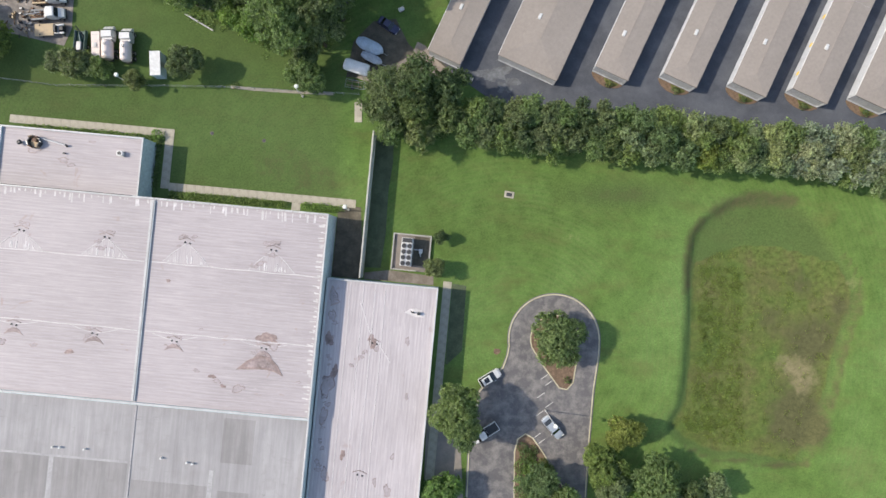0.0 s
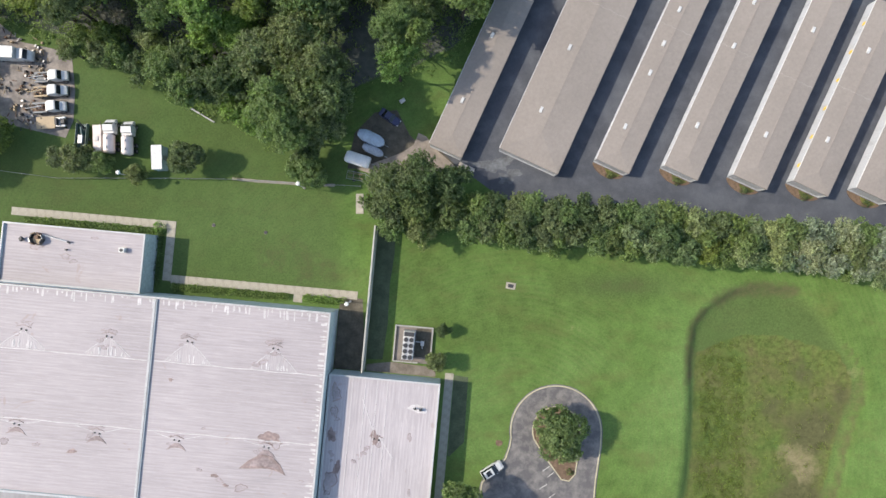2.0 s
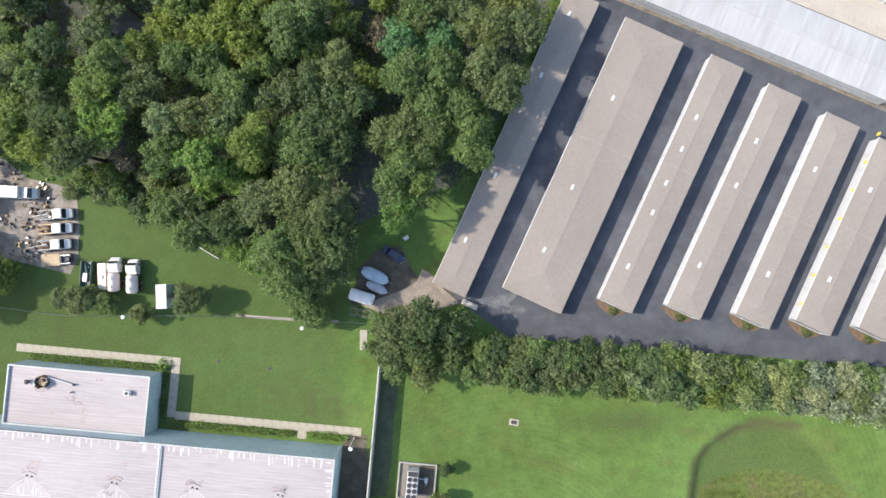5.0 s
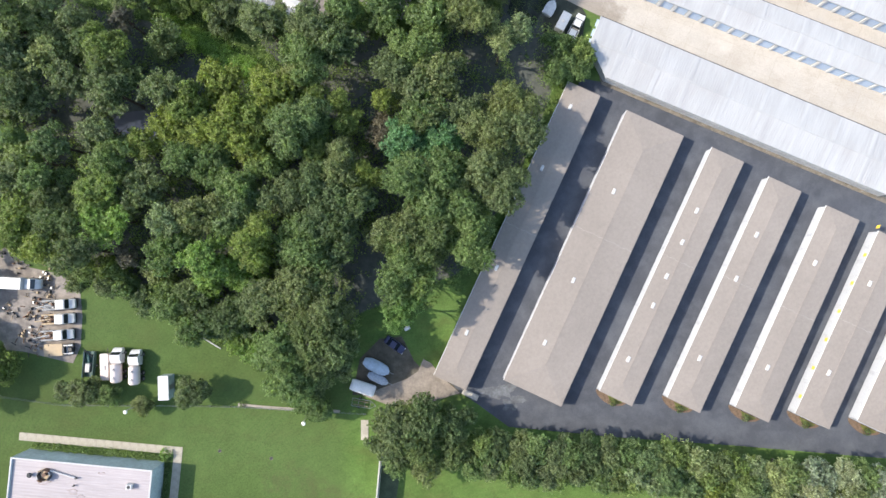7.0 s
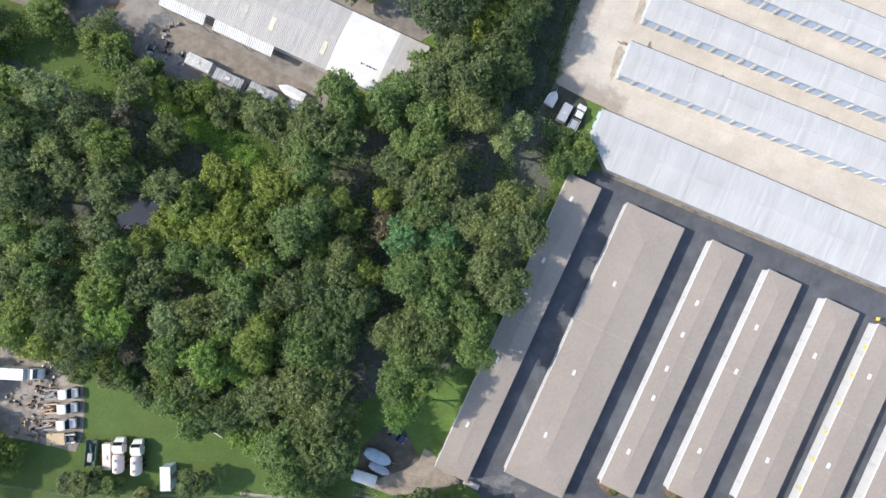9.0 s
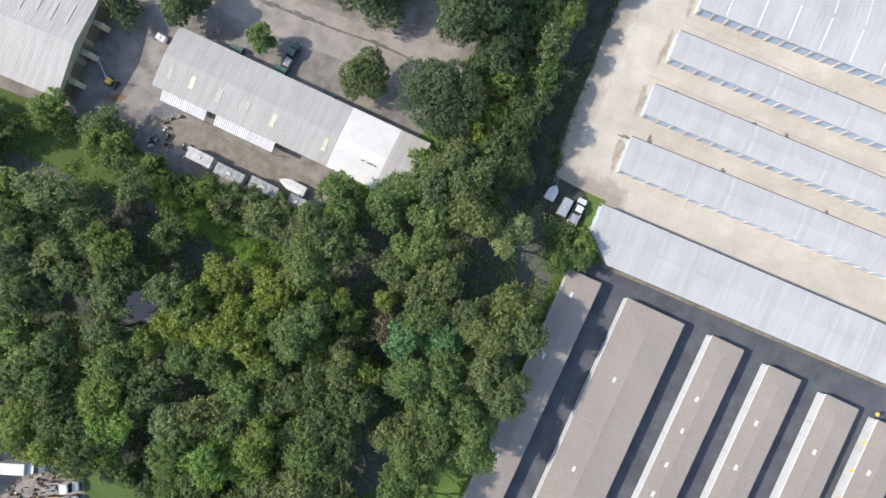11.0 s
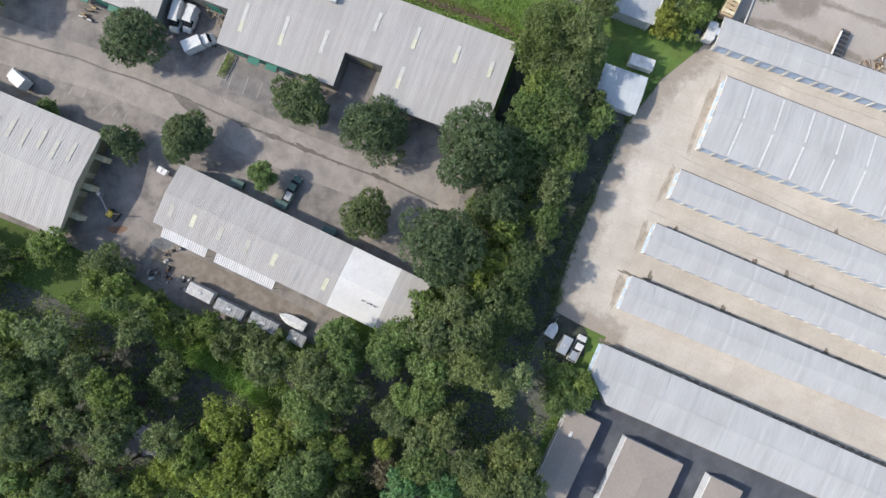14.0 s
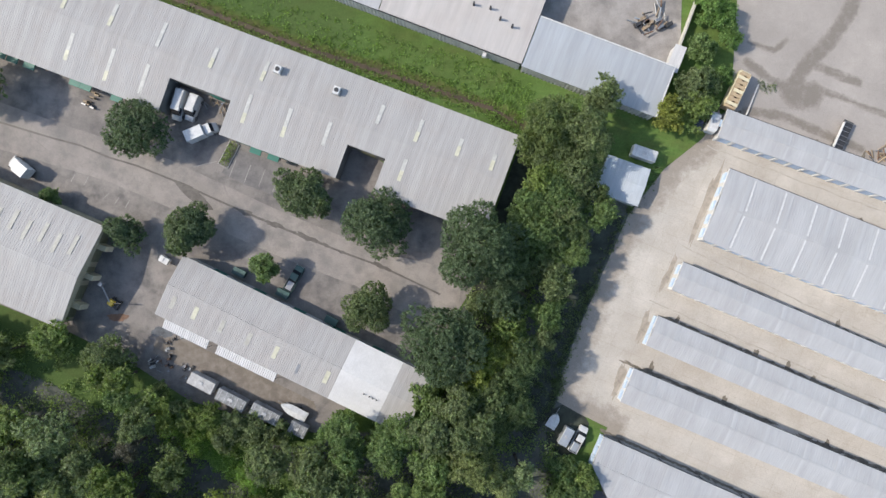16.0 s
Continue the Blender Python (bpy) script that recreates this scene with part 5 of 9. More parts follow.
def mini_row(x, y, L, W, rot, h=2.75, rise=0.5, west=0, south=True, rib=0.5, skylights=(), north_vents=True, name="mini_storage_row"):
    """A low storage row; (x, y) is its north-west corner, it runs along local +x and W to the south."""
    s = thing(name, x, y, 0, rot, "long low storage row with ribbed grey metal roof and blue doors", "storage building", "metal storage rows")
    part("wall", wall_ring(0.15, -W + 0.15, L, -0.15, h - 0.1, 0.2), M["wall_white"], s)
    bm = bmesh.new()
    rib_sheet(bm, -0.15, L, -W / 2, h + rise, 0.12, h, rib, 0.016)
    rib_sheet(bm, -0.15, L, -W / 2, h + rise, -W - 0.12, h, rib, 0.016)
    part("roof", bm, M["metal_mini"], s)
    for k in range(int(L // 8)):
        part("roof_panel", roof_strip(4.1 + 8.0 * k + (k * 37 % 5) * 0.4, 0.05, W / 2 - 0.2, W, h, rise - 0.03, 0.95), M["metal_mini_pale"], s, "slightly paler ribbed roof panel")
        part("roof_panel", roof_strip(4.1 + 8.0 * k + (k * 37 % 5) * 0.4, W / 2 + 0.2, W - 0.05, W, h, rise - 0.03, 0.95), M["metal_mini_pale"], s, "slightly paler ribbed roof panel")
    part("ridge_cap", box(-0.15, -W / 2 - 0.2, h + rise + 0.0, L, -W / 2 + 0.2, h + rise + 0.045), M["metal_mini"], s)
    part("gutter", box(-0.15, 0.12, h - 0.16, L, 0.26, h - 0.02), M["dark_metal"], s)
    part("end_trim", box(-0.22, -W - 0.1, h - 0.2, -0.15, 0.1, h + 0.12), M["white"], s)
    if south:
        n = int(L // 3.0)
        for i in range(n):
            d = part("roll_door", blue_door, None, s)
            d.location = (0.4 + (L - 0.5) * (i + 0.5) / n, -W + 0.13, 0.06)
            part("pilaster", pilaster, None, s).location = (0.4 + (L - 0.5) * i / n, -W, 0)
    for i in range(west):
        d = part("roll_door", blue_door, None, s)
        d.matrix_basis = pose(0.13, -W * (i + 0.5) / west, 0.06, 0, 0, -90)
        part("awning", awning, None, s).location = (0.02, -W * (i + 0.5) / west, 2.3)
    for f, y0, y1 in skylights:
        part("roof_strip", roof_strip(f, y0, y1, W, h, rise), M["white"], s, "white translucent roof strip")
    g = random.Random(int(x * 7))
    # dirt and weeds along the wall's foot, the gutter's shade coloured in
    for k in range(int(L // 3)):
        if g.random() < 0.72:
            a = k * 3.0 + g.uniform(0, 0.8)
            part("grime_and_shade", polygon([(a + (1.6 + g.random()) * px, 0.45 + 0.5 * g.uniform(0.5, 1.1) * py) for px, py in blob(1.0, 16, 0.5, int(x * 3) + k)], 0.0, 0.064 + 0.004 * (k % 3)), M["damp"], s, "dark weedy grime at the wall's foot with painted gutter shade")
    part("end_stain", polygon([(-0.9 + 0.7 * px, -W / 2 + W * 0.62 * py) for px, py in blob(1.0, 20, 0.45, int(x))], 0.0, 0.068), M["damp_pale"], s, "brown splash mark before the end doors")
    for k in range(int(L // 8)):
        if g.random() < 0.6:
            a, e = 5 + k * 8.0 + g.uniform(-2, 2), g.uniform(1.2, 2.4)
            part("drip_stain", polygon([(a + 0.45 * px, 0.3 + e / 2 + e * 0.55 * py) for px, py in blob(1.0, 14, 0.5, int(x * 5) + k)], 0.0, 0.076), M["damp"], s, "dark run-off mark below a downpipe")
    if north_vents:
        for i in range(int(L // 9)):
            part("downpipe", box(4 + i * 9.0, 0.0, 0, 4.15 + i * 9.0, 0.15, h - 0.1), M["dark_metal"], s)
    return s


pilaster = mesh_of("pilaster", box(-0.28, -0.06, 0, 0.28, 0.3, 2.6, 0.02), M["white"])
awning = mesh_of("awning", box(-0.55, -0.75, -0.06, 0.15, 0.75, 0.06, 0.02), M["pale_blue"])


def roof_strip(x, y0, y1, W, h, rise, wide=0.4):
    """A pale strip on the slope between distances y0 and y1 south of the north eave."""
    bm = bmesh.new()
    z = [h + rise * (1 - abs(y - W / 2) / (W / 2)) + 0.075 for y in (y0, y1)]
    v = [bm.verts.new(p) for p in ((x, -y0, z[0]), (x, -y1, z[1]), (x + wide, -y1, z[1]), (x + wide, -y0, z[0]))]
    bm.faces.new(v)
    return bm


mini_row(36.4, 125.4, 62, 7.0, -21.8, west=3)
mini_row(41.2, 136.0, 58, 6.2, -22.4, west=3)
mini_row(46.2, 146.9, 54, 5.8, -22.3, west=2)
mini_row(55.5, 165.9, 46, 15.2, -21.0, h=2.8, rise=0.7, west=5, skylights=[(5.4 + 6.6 * i, a, b) for i in range(6) for a, b in ((0.3, 7.0), (8.0, 14.9))])
mini_row(55.0, 178.0, 44, 5.8, -19.3, west=1)

# the southern row, whose west end is cut off at the corner
end_row = thing("mini_storage_row", 30.4, 111.8, 0, -23.0, "widest low storage row with ribbed grey metal roof and cut corner", "storage building", "metal storage rows")
part("wall", polygon([(0.2, -0.2), (0.2, -6.0), (5.6, -10.6), (66, -10.6), (66, -0.2)], -0.3, 2.62), M["wall_white"], end_row)
bm = bmesh.new()
rib_sheet(bm, 0.0, 66, -5.4, 3.3, 0.1, 2.8, 0.5, 0.016)
rib_sheet(bm, 5.4, 66, -5.4, 3.3, -10.8, 2.8, 0.5, 0.016)
part("roof", bm, M["metal_mini"], end_row)
bm = bmesh.new()
top = [bm.verts.new(p) for p in ((0, -5.4, 3.3), (0.0, -6.1, 3.22), (5.4, -10.8, 2.8), (5.4, -5.4, 3.3))]
bm.faces.new(top)
bot = [bm.verts.new((v.co.x, v.co.y, v.co.z - 0.15)) for v in top]
for i in range(4):
    bm.faces.new((bot[i], bot[(i + 1) % 4], top[(i + 1) % 4], top[i]))
part("roof_corner", bm, M["metal_mini"], end_row)
part("ridge_cap", box(0, -5.6, 3.3, 66, -5.2, 3.345), M["metal_mini"], end_row)
part("end_trim", box(-0.1, -6.1, 2.7, 0.0, 0.1, 2.95), M["white"], end_row)
part("gutter", box(0, 0.12, 2.6, 66, 0.26, 2.76), M["dark_metal"], end_row)
for i in range(3):
    d = part("roll_door", blue_door, None, end_row)
    d.matrix_basis = pose(0.16, -1.2 - 2.1 * i, 0.06, 0, 0, -90)
    part("awning", awning, None, end_row).location = (0.05, -1.2 - 2.1 * i, 2.3)
for i in range(7):
    part("downpipe", box(4 + i * 9.0, 0.0, 0, 4.15 + i * 9.0, 0.15, 2.65), M["dark_metal"], end_row)
g = random.Random(83)
for i in range(8):
    x = 5.8 + 7.6 * i + g.uniform(-0.8, 0.8)
    part("roof_panel", roof_strip(x, 0.05, 5.1, 10.8, 2.8, 0.47, 0.95), M["metal_mini_pale"], end_row, "slightly paler ribbed roof panel")
    part("roof_panel", roof_strip(x, 5.7, 10.7, 10.8, 2.8, 0.47, 0.95), M["metal_mini_pale"], end_row, "slightly paler ribbed roof panel")
# foot patches again: grime and weeds plus painted gutter shade
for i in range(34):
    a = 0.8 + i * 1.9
    part("grime_and_shade", polygon([(a + (0.9 + 0.5 * g.random()) * px, 0.5 + 0.32 * py) for px, py in blob(1.0, 14, 0.5, 300 + i)], 0.0, 0.064 + 0.004 * (i % 3)), M["damp"], end_row, "dark weedy grime at the wall's foot with painted gutter shade")
back_strip = sheet("verge", [(30.5, 101.9), (31.2, 99.2), (88.4, 74.9), (125, 59.2), (125, 61.5)], 0.10, "damp", "weedy gravel strip behind the storage row")
fence = thing("chainlink_fence", 31.4, 99.6, 0.05, -23.05, "low chain-link fence along the yard's edge", "fence")
for i in range(28):
    part("post", tube((i * 3.0, 0, 0), (i * 3.0, 0, 1.7), 0.045, None, 6), M["steel"], fence)
part("top_rail", tube((0, 0, 1.68), (81, 0, 1.68), 0.03, None, 6), M["steel"], fence)

# shallow drain valleys that run down the concrete aisles
for i, (x0, y0, x1, y1) in enumerate([(47.0, 150.4, 110.0, 121.6), (40.5, 139.0, 104.0, 112.6), (52.0, 171.2, 112.0, 149.6), (35.0, 121.0, 100.0, 94.0)]):
    g = random.Random(i)
    line = [(x0 + (x1 - x0) * k / 30 + g.uniform(-0.12, 0.12), y0 + (y1 - y0) * k / 30 + g.uniform(-0.15, 0.15)) for k in range(31)]
    tagged(new("drain_valley", mesh_of("drain_valley", ribbon(line, 0.26, 0.0, 0.066), M["silt"])), "brown silted drain valley in the concrete yard", "drain", "drain valleys", "structure")

# ---- workshops to the north ----


def shop_door(parent, x, y, z, w, h, rot, material):
    d = part("shop_door", roll_door(w, h, 7), M[material], parent)
    d.matrix_basis = pose(x, y, z, 0, 0, rot)


shop = thing("workshop", -54.0, 146.7, 0, -25.0, "long workshop with ribbed grey roof and a white-coated bay", "workshop", "workshops")
SL, SW, SH, SR = 55.0, 12.4, 4.3, 0.7
part("wall", wall_ring(0.2, -SW + 0.2, SL - 0.2, -0.2, SH - 0.1), M["wall_white"], shop)
for a, b, m in ((0, 38.2, "metal_north"), (38.2, 48.6, "bay_white"), (48.6, SL, "metal_north")):
    bm = bmesh.new()
    rib = 0.006 if m == "bay_white" else 0.022
    rib_sheet(bm, a, b, -SW / 2, SH + SR, 0.25, SH, 0.42, rib)
    rib_sheet(bm, a, b, -SW / 2, SH + SR, -SW - 0.25, SH, 0.42, rib)
    part("roof", bm, M[m], shop, "white-coated roof bay" if m == "bay_white" else "")
part("ridge_cap", box(0, -SW / 2 - 0.22, SH + SR, 38.2, -SW / 2 + 0.22, SH + SR + 0.04), M["metal_north"], shop)
for i, f in enumerate((2.0, 6.9, 12.8, 18.7, 24.6, 35.8)):
    y0 = 7.6
    part("skylight", roof_strip(f, y0, y0 + 2.6, SW, SH, SR, 0.9), M["skylight_yellow" if i in (1, 4, 5) else "skylight_faint"], shop, "yellowed translucent roof panel")
part("roof_hatch", roof_strip(30.0, 8.9, 11.0, SW, SH, SR, 0.55), M["steel"], shop)
for a, b in ((2.2, 12.0), (14.0, 27.0)):
    bm = bmesh.new()
    rib_sheet(bm, a, b, -SW + 0.2, 4.1, -SW - 2.3, 3.5, 0.44, 0.06, 0.24)
    part("canopy", bm, M["metal_white"], shop, "white corrugated lean-to canopy")
    for k in range(3):
        part("canopy_post", tube((a + 0.3 + (b - a - 0.6) * k / 2, -SW - 2.3, 0), (a + 0.3 + (b - a - 0.6) * k / 2, -SW - 2.3, 3.4), 0.06), M["steel"], shop)
for k in range(5):
    shop_door(shop, 7 + 9 * k, -0.19, 0.05, 2.8, 3.0, 180, "wall_green")
for x in (44.3, 45.5, 46.2, 47.0):
    part("roof_pipe", tube((x, -8.6, SH), (x, -8.6, SH + 0.9), 0.12), M["dark_metal"], shop)

west = thing("workshop", -73.2, 142.3, 0, -22.2, "wide gabled workshop with ribbed roof and open olive bays", "workshop", "workshops")
part("wall", wall_ring(-60, -10.6, -1.6, 10.6, 5.2), M["wall_tan"], west)
bm = bmesh.new()
rib_sheet(bm, -60, 0, 0, 6.6, 10.9, 5.4, 0.5, 0.018)
rib_sheet(bm, -60, 0, 0, 6.6, -10.9, 5.4, 0.5, 0.018)
part("roof", bm, M["metal_north"], west)
bm = bmesh.new()
for y0, y1, z0, z1 in ((-10.9, 0, 5.3, 6.5), (0, 10.9, 6.5, 5.3)):
    v = [bm.verts.new(p) for p in ((-0.12, y0, 4.6), (-0.12, y1, 4.6), (-0.12, y1, z1), (-0.12, y0, z0), (-0.3, y0, 4.6), (-0.3, y1, 4.6), (-0.3, y1, z1), (-0.3, y0, z0))]
    for f in ((0, 1, 2, 3), (7, 6, 5, 4), (0, 4, 5, 1)):
        bm.faces.new([v[k] for k in f])
part("gable", bm, M["wall_tan"], west)
for k in range(6):
    if k in (1, 3, 5):
        part("bay_pier", box(-1.6, -10.4 + k * 3.2, 0, 0.3, -9.3 + k * 3.2, 2.6, 0.03), M["cream"], west, "cream box pier between the bays")
for k in range(5):
    shop_door(west, -1.55, -8.2 + k * 4.1, 0.05, 3.0, 3.8, 90, "wall_olive")
for i in range(6):
    y = 2.5 if i % 2 else 3.4
    part("skylight", box(-4.0 - 3.2 * i, y, 0, -3.2 - 3.2 * i, y + 4, 0.02), M["skylight_faint"], west).matrix_basis = pose(0, 0, 6.67, -math.degrees(math.atan2(1.2, 10.9)), 0, 0)

works = thing("works_building", 12.7, 171.4, 0, -19.8, "very long works building with ribbed roof and loading recesses", "workshop", "workshops")
LN, LW, LH, LR = 124.0, 20.3, 4.3, 0.6
RIDGE = 9.5
RECESS = [(-31.6, -23.6), (-69.5, -56.5)]


def eave_z(y):
    return LH + LR * (1 - abs(y - RIDGE) / (RIDGE if y < RIDGE else LW - RIDGE))


bm = bmesh.new()
rib_sheet(bm, -LN, 0, -RIDGE, LH + LR, 0.3, LH, 0.45, 0.015)
cut = [-LN] + [v for r in sorted(RECESS) for v in r] + [0]
for i in range(0, len(cut) - 1):
    deep = LW - (6.8 if i % 2 else -0.3)
    rib_sheet(bm, cut[i], cut[i + 1], -RIDGE, LH + LR, -deep, eave_z(min(deep, LW)), 0.45, 0.015)
part("roof", bm, M["metal_north"], works)
bm = bmesh.new()
bm_box(bm, -LN, -0.25, -0.3, -0.2, 0, LH - 0.12)
bm_box(bm, -0.45, -LW, -0.3, -0.2, -0.25, LH - 0.12)
for i in range(0, len(cut) - 1):
    deep = LW - (6.8 if i % 2 else 0.0)
    bm_box(bm, cut[i] + 0.01, -deep, -0.3, cut[i + 1] - 0.46, -deep + 0.25, LH - 0.12)
    if i % 2:
        bm_box(bm, cut[i] - 0.3, -LW, -0.3, cut[i] - 0.05, -deep, LH - 0.12)
        bm_box(bm, cut[i + 1] + 0.05, -LW + 0.3, -0.3, cut[i + 1] + 0.3, -deep, LH - 0.12)
part("wall", bm, M["wall_dark"], works)
part("ridge_cap", box(-LN, -RIDGE - 0.22, LH + LR, 0, -RIDGE + 0.22, LH + LR + 0.04), M["metal_north"], works)
for x in (-108, -99, -90, -83, -77, -53.0, -48.5, -43.0, -37.5):
    shop_door(works, x, -LW - 0.06, 0.05, 2.9, 3.3, 0, "wall_green")
shop_door(works, -60.5, -LW + 6.8 - 0.06, 0.05, 2.6, 3.2, 0, "wall_green")
shop_door(works, -27.5, -LW + 6.8 - 0.06, 0.05, 3.0, 3.2, 0, "wall_olive")
for x, y in ((-93.0, 187.8), (-90.5, 186.7), (-87.0, 185.5), (-77.6, 182.0), (-75.3, 181.4), (-69.1, 178.9), (-40.6, 168.4), (-36.9, 167.3)):
    p = pose(12.7, 171.4, 0, 0, 0, -19.8).inverted() @ Vector((x, y, 0))
    part("awning", box(p.x - 1.2, -LW - 1.35, 2.35, p.x + 1.2, -LW - 0.02, 2.6, 0.04), M["wall_green"], works, "green door awning")
for i, (x, y0, y1) in enumerate([(-3.7, 5.0, 8.3), (-11.0, 4.4, 8.0), (-19.7, 3.6, 8.2), (-20.0, 12.2, 16.6), (-36.6, 10.6, 15.4), (-44.9, 10.8, 16.6), (-53.3, 11.0, 16.8), (-74.7, 12.5, 18.6), (-82.2, 12.0, 18.6), (-91, 12, 17.5), (-28, 3.6, 7.6), (-52.6, 3.6, 7.6), (-63.1, 4.6, 8.8), (-74.5, 3.4, 8.6), (-85, 3.4, 8.0), (-95, 4, 8)]):
    part("skylight", roof_strip(x, y0, y1, RIDGE * 2, LH + 0.01, LR, 0.75), M["skylight"], works, "weathered translucent roof panel")
    if i % 3 != 1 or i < 4:
        part("skylight", roof_strip(x, y1 - 2.0, y1 + 0.1, RIDGE * 2, LH + 0.02, LR, 0.78), M["skylight_yellow"], works, "yellowed translucent roof panel")
for x, y in ((-49.7, 4.5), (-37.3, 4.3)):
    px = pose(12.7, 171.4, 0, 0, 0, -19.8) @ Vector((x, -y, 0))
    roof_unit("roof_fan", px.x, px.y, LH + 0.4, -19.8, 1.3, 1.5, 0.9, "white roof fan unit on ribbed roof")

# metal buildings beyond the ditch
blue_shed = thing("metal_building", 16.5, 195.9, 0, -20.1, "metal building with plain blue-grey ribbed roof", "metal building", "metal buildings")
part("wall", wall_ring(0.2, -10.1, 28.7, -0.2, 3.0), M["wall_white"], blue_shed)
bm = bmesh.new()
rib_sheet(bm, 0, 28.9, 0.2, 3.6, -10.4, 3.2, 0.6, 0.01)
part("roof", bm, M["metal_blue"], blue_shed)
part("fascia", box(0, 0.2, 3.3, 28.9, 0.42, 3.74), M["white"], blue_shed)
part("fascia", box(28.9, -10.4, 3.05, 29.1, 0.42, 3.6), M["white"], blue_shed)
taupe = thing("metal_building", 13.0, 186.2, 0, -20.1, "metal building with taupe roof and pale eave panels", "metal building", "metal buildings")
part("wall", wall_ring(-60, 0.4, -0.4, 28, 3.0), M["wall_white"], taupe)
bm = bmesh.new()
rib_sheet(bm, -31, -0.2, 0.3, 3.4, 28.2, 4.4, 1.2, 0.01)
part("roof", bm, M["metal_taupe"], taupe)
bm = bmesh.new()
rib_sheet(bm, -60, -31.2, 0.2, 3.3, 28.2, 4.3, 0.6, 0.014)
part("roof", bm, M["metal_mini"], taupe, "paler ribbed roof")
bm = bmesh.new()
bm_box(bm, -60, 0.3, 0, -0.4, 0.39, 3.1)
for k in range(74):
    bm_box(bm, -59.6 + k * 0.8, 0.16, 0, -59.25 + k * 0.8, 0.3, 3.1)
part("cladding", bm, M["wall_white"], taupe, "pale ribbed wall cladding")
part("gutter", box(-60, 0.1, 3.12, -0.2, 0.26, 3.3), M["dark_metal"], taupe)
bm = bmesh.new()
for k in range(35):
    bm_box(bm, 0.3 + k * 0.82, -10.32, 0, 0.62 + k * 0.82, -10.1, 2.95)
part("cladding", bm, M["wall_white"], blue_shed, "pale ribbed wall cladding")
for x, y in ((-19.5, 10.5), (-17, 9.5), (-13.4, 7.9), (-10, 8.3), (-4.6, 6.4), (-22, 11), (-15.2, 9.6), (-7.4, 7.0), (-12.0, 11.6)):
    part("roof_pipe", tube((x, y, 3.4), (x, y, 4.8), 0.25, 0.2), M["dark_metal"], taupe)
part("wall_box", box(-8.3, -0.7, 1.6, -7.5, 0.15, 2.6, 0.04), M["white"], taupe)
lean = thing("lean_to", 44.6, 188.4, 0, -20.1, "small white metal lean-to beside the metal building", "shed")
part("wall", wall_ring(-1.1, -2.6, 0.9, 2.4, 2.4, 0.1), M["wall_white"], lean)
bm = bmesh.new()
rib_sheet(bm, -1.3, 1.1, -2.8, 2.5, 2.6, 2.9, 0.5)
part("roof", bm, M["metal_white"], lean)
yard_wall = thing("yard_wall", 45.6, 191, 0, 70, "low pale yard wall", "wall")
part("wall_panel", box(0, -0.15, -0.3, 26, 0.15, 1.6), M["wall_screen"], yard_wall)

shed = thing("white_shed", 33.9, 163.4, 0, -19.0, "open shed with pale ribbed metal roof", "shed", "sheds")
part("wall", wall_ring(-4.3, -3.8, 4.3, 3.8, 2.3, 0.12), M["wall_white"], shed)
bm = bmesh.new()
rib_sheet(bm, -4.6, 4.6, 0, 2.9, 4.0, 2.4, 0.4, 0.07)
rib_sheet(bm, -4.6, 4.6, 0, 2.9, -4.0, 2.4, 0.4, 0.05)
part("roof", bm, M["metal_shed"], shed)

# ---- trees ----


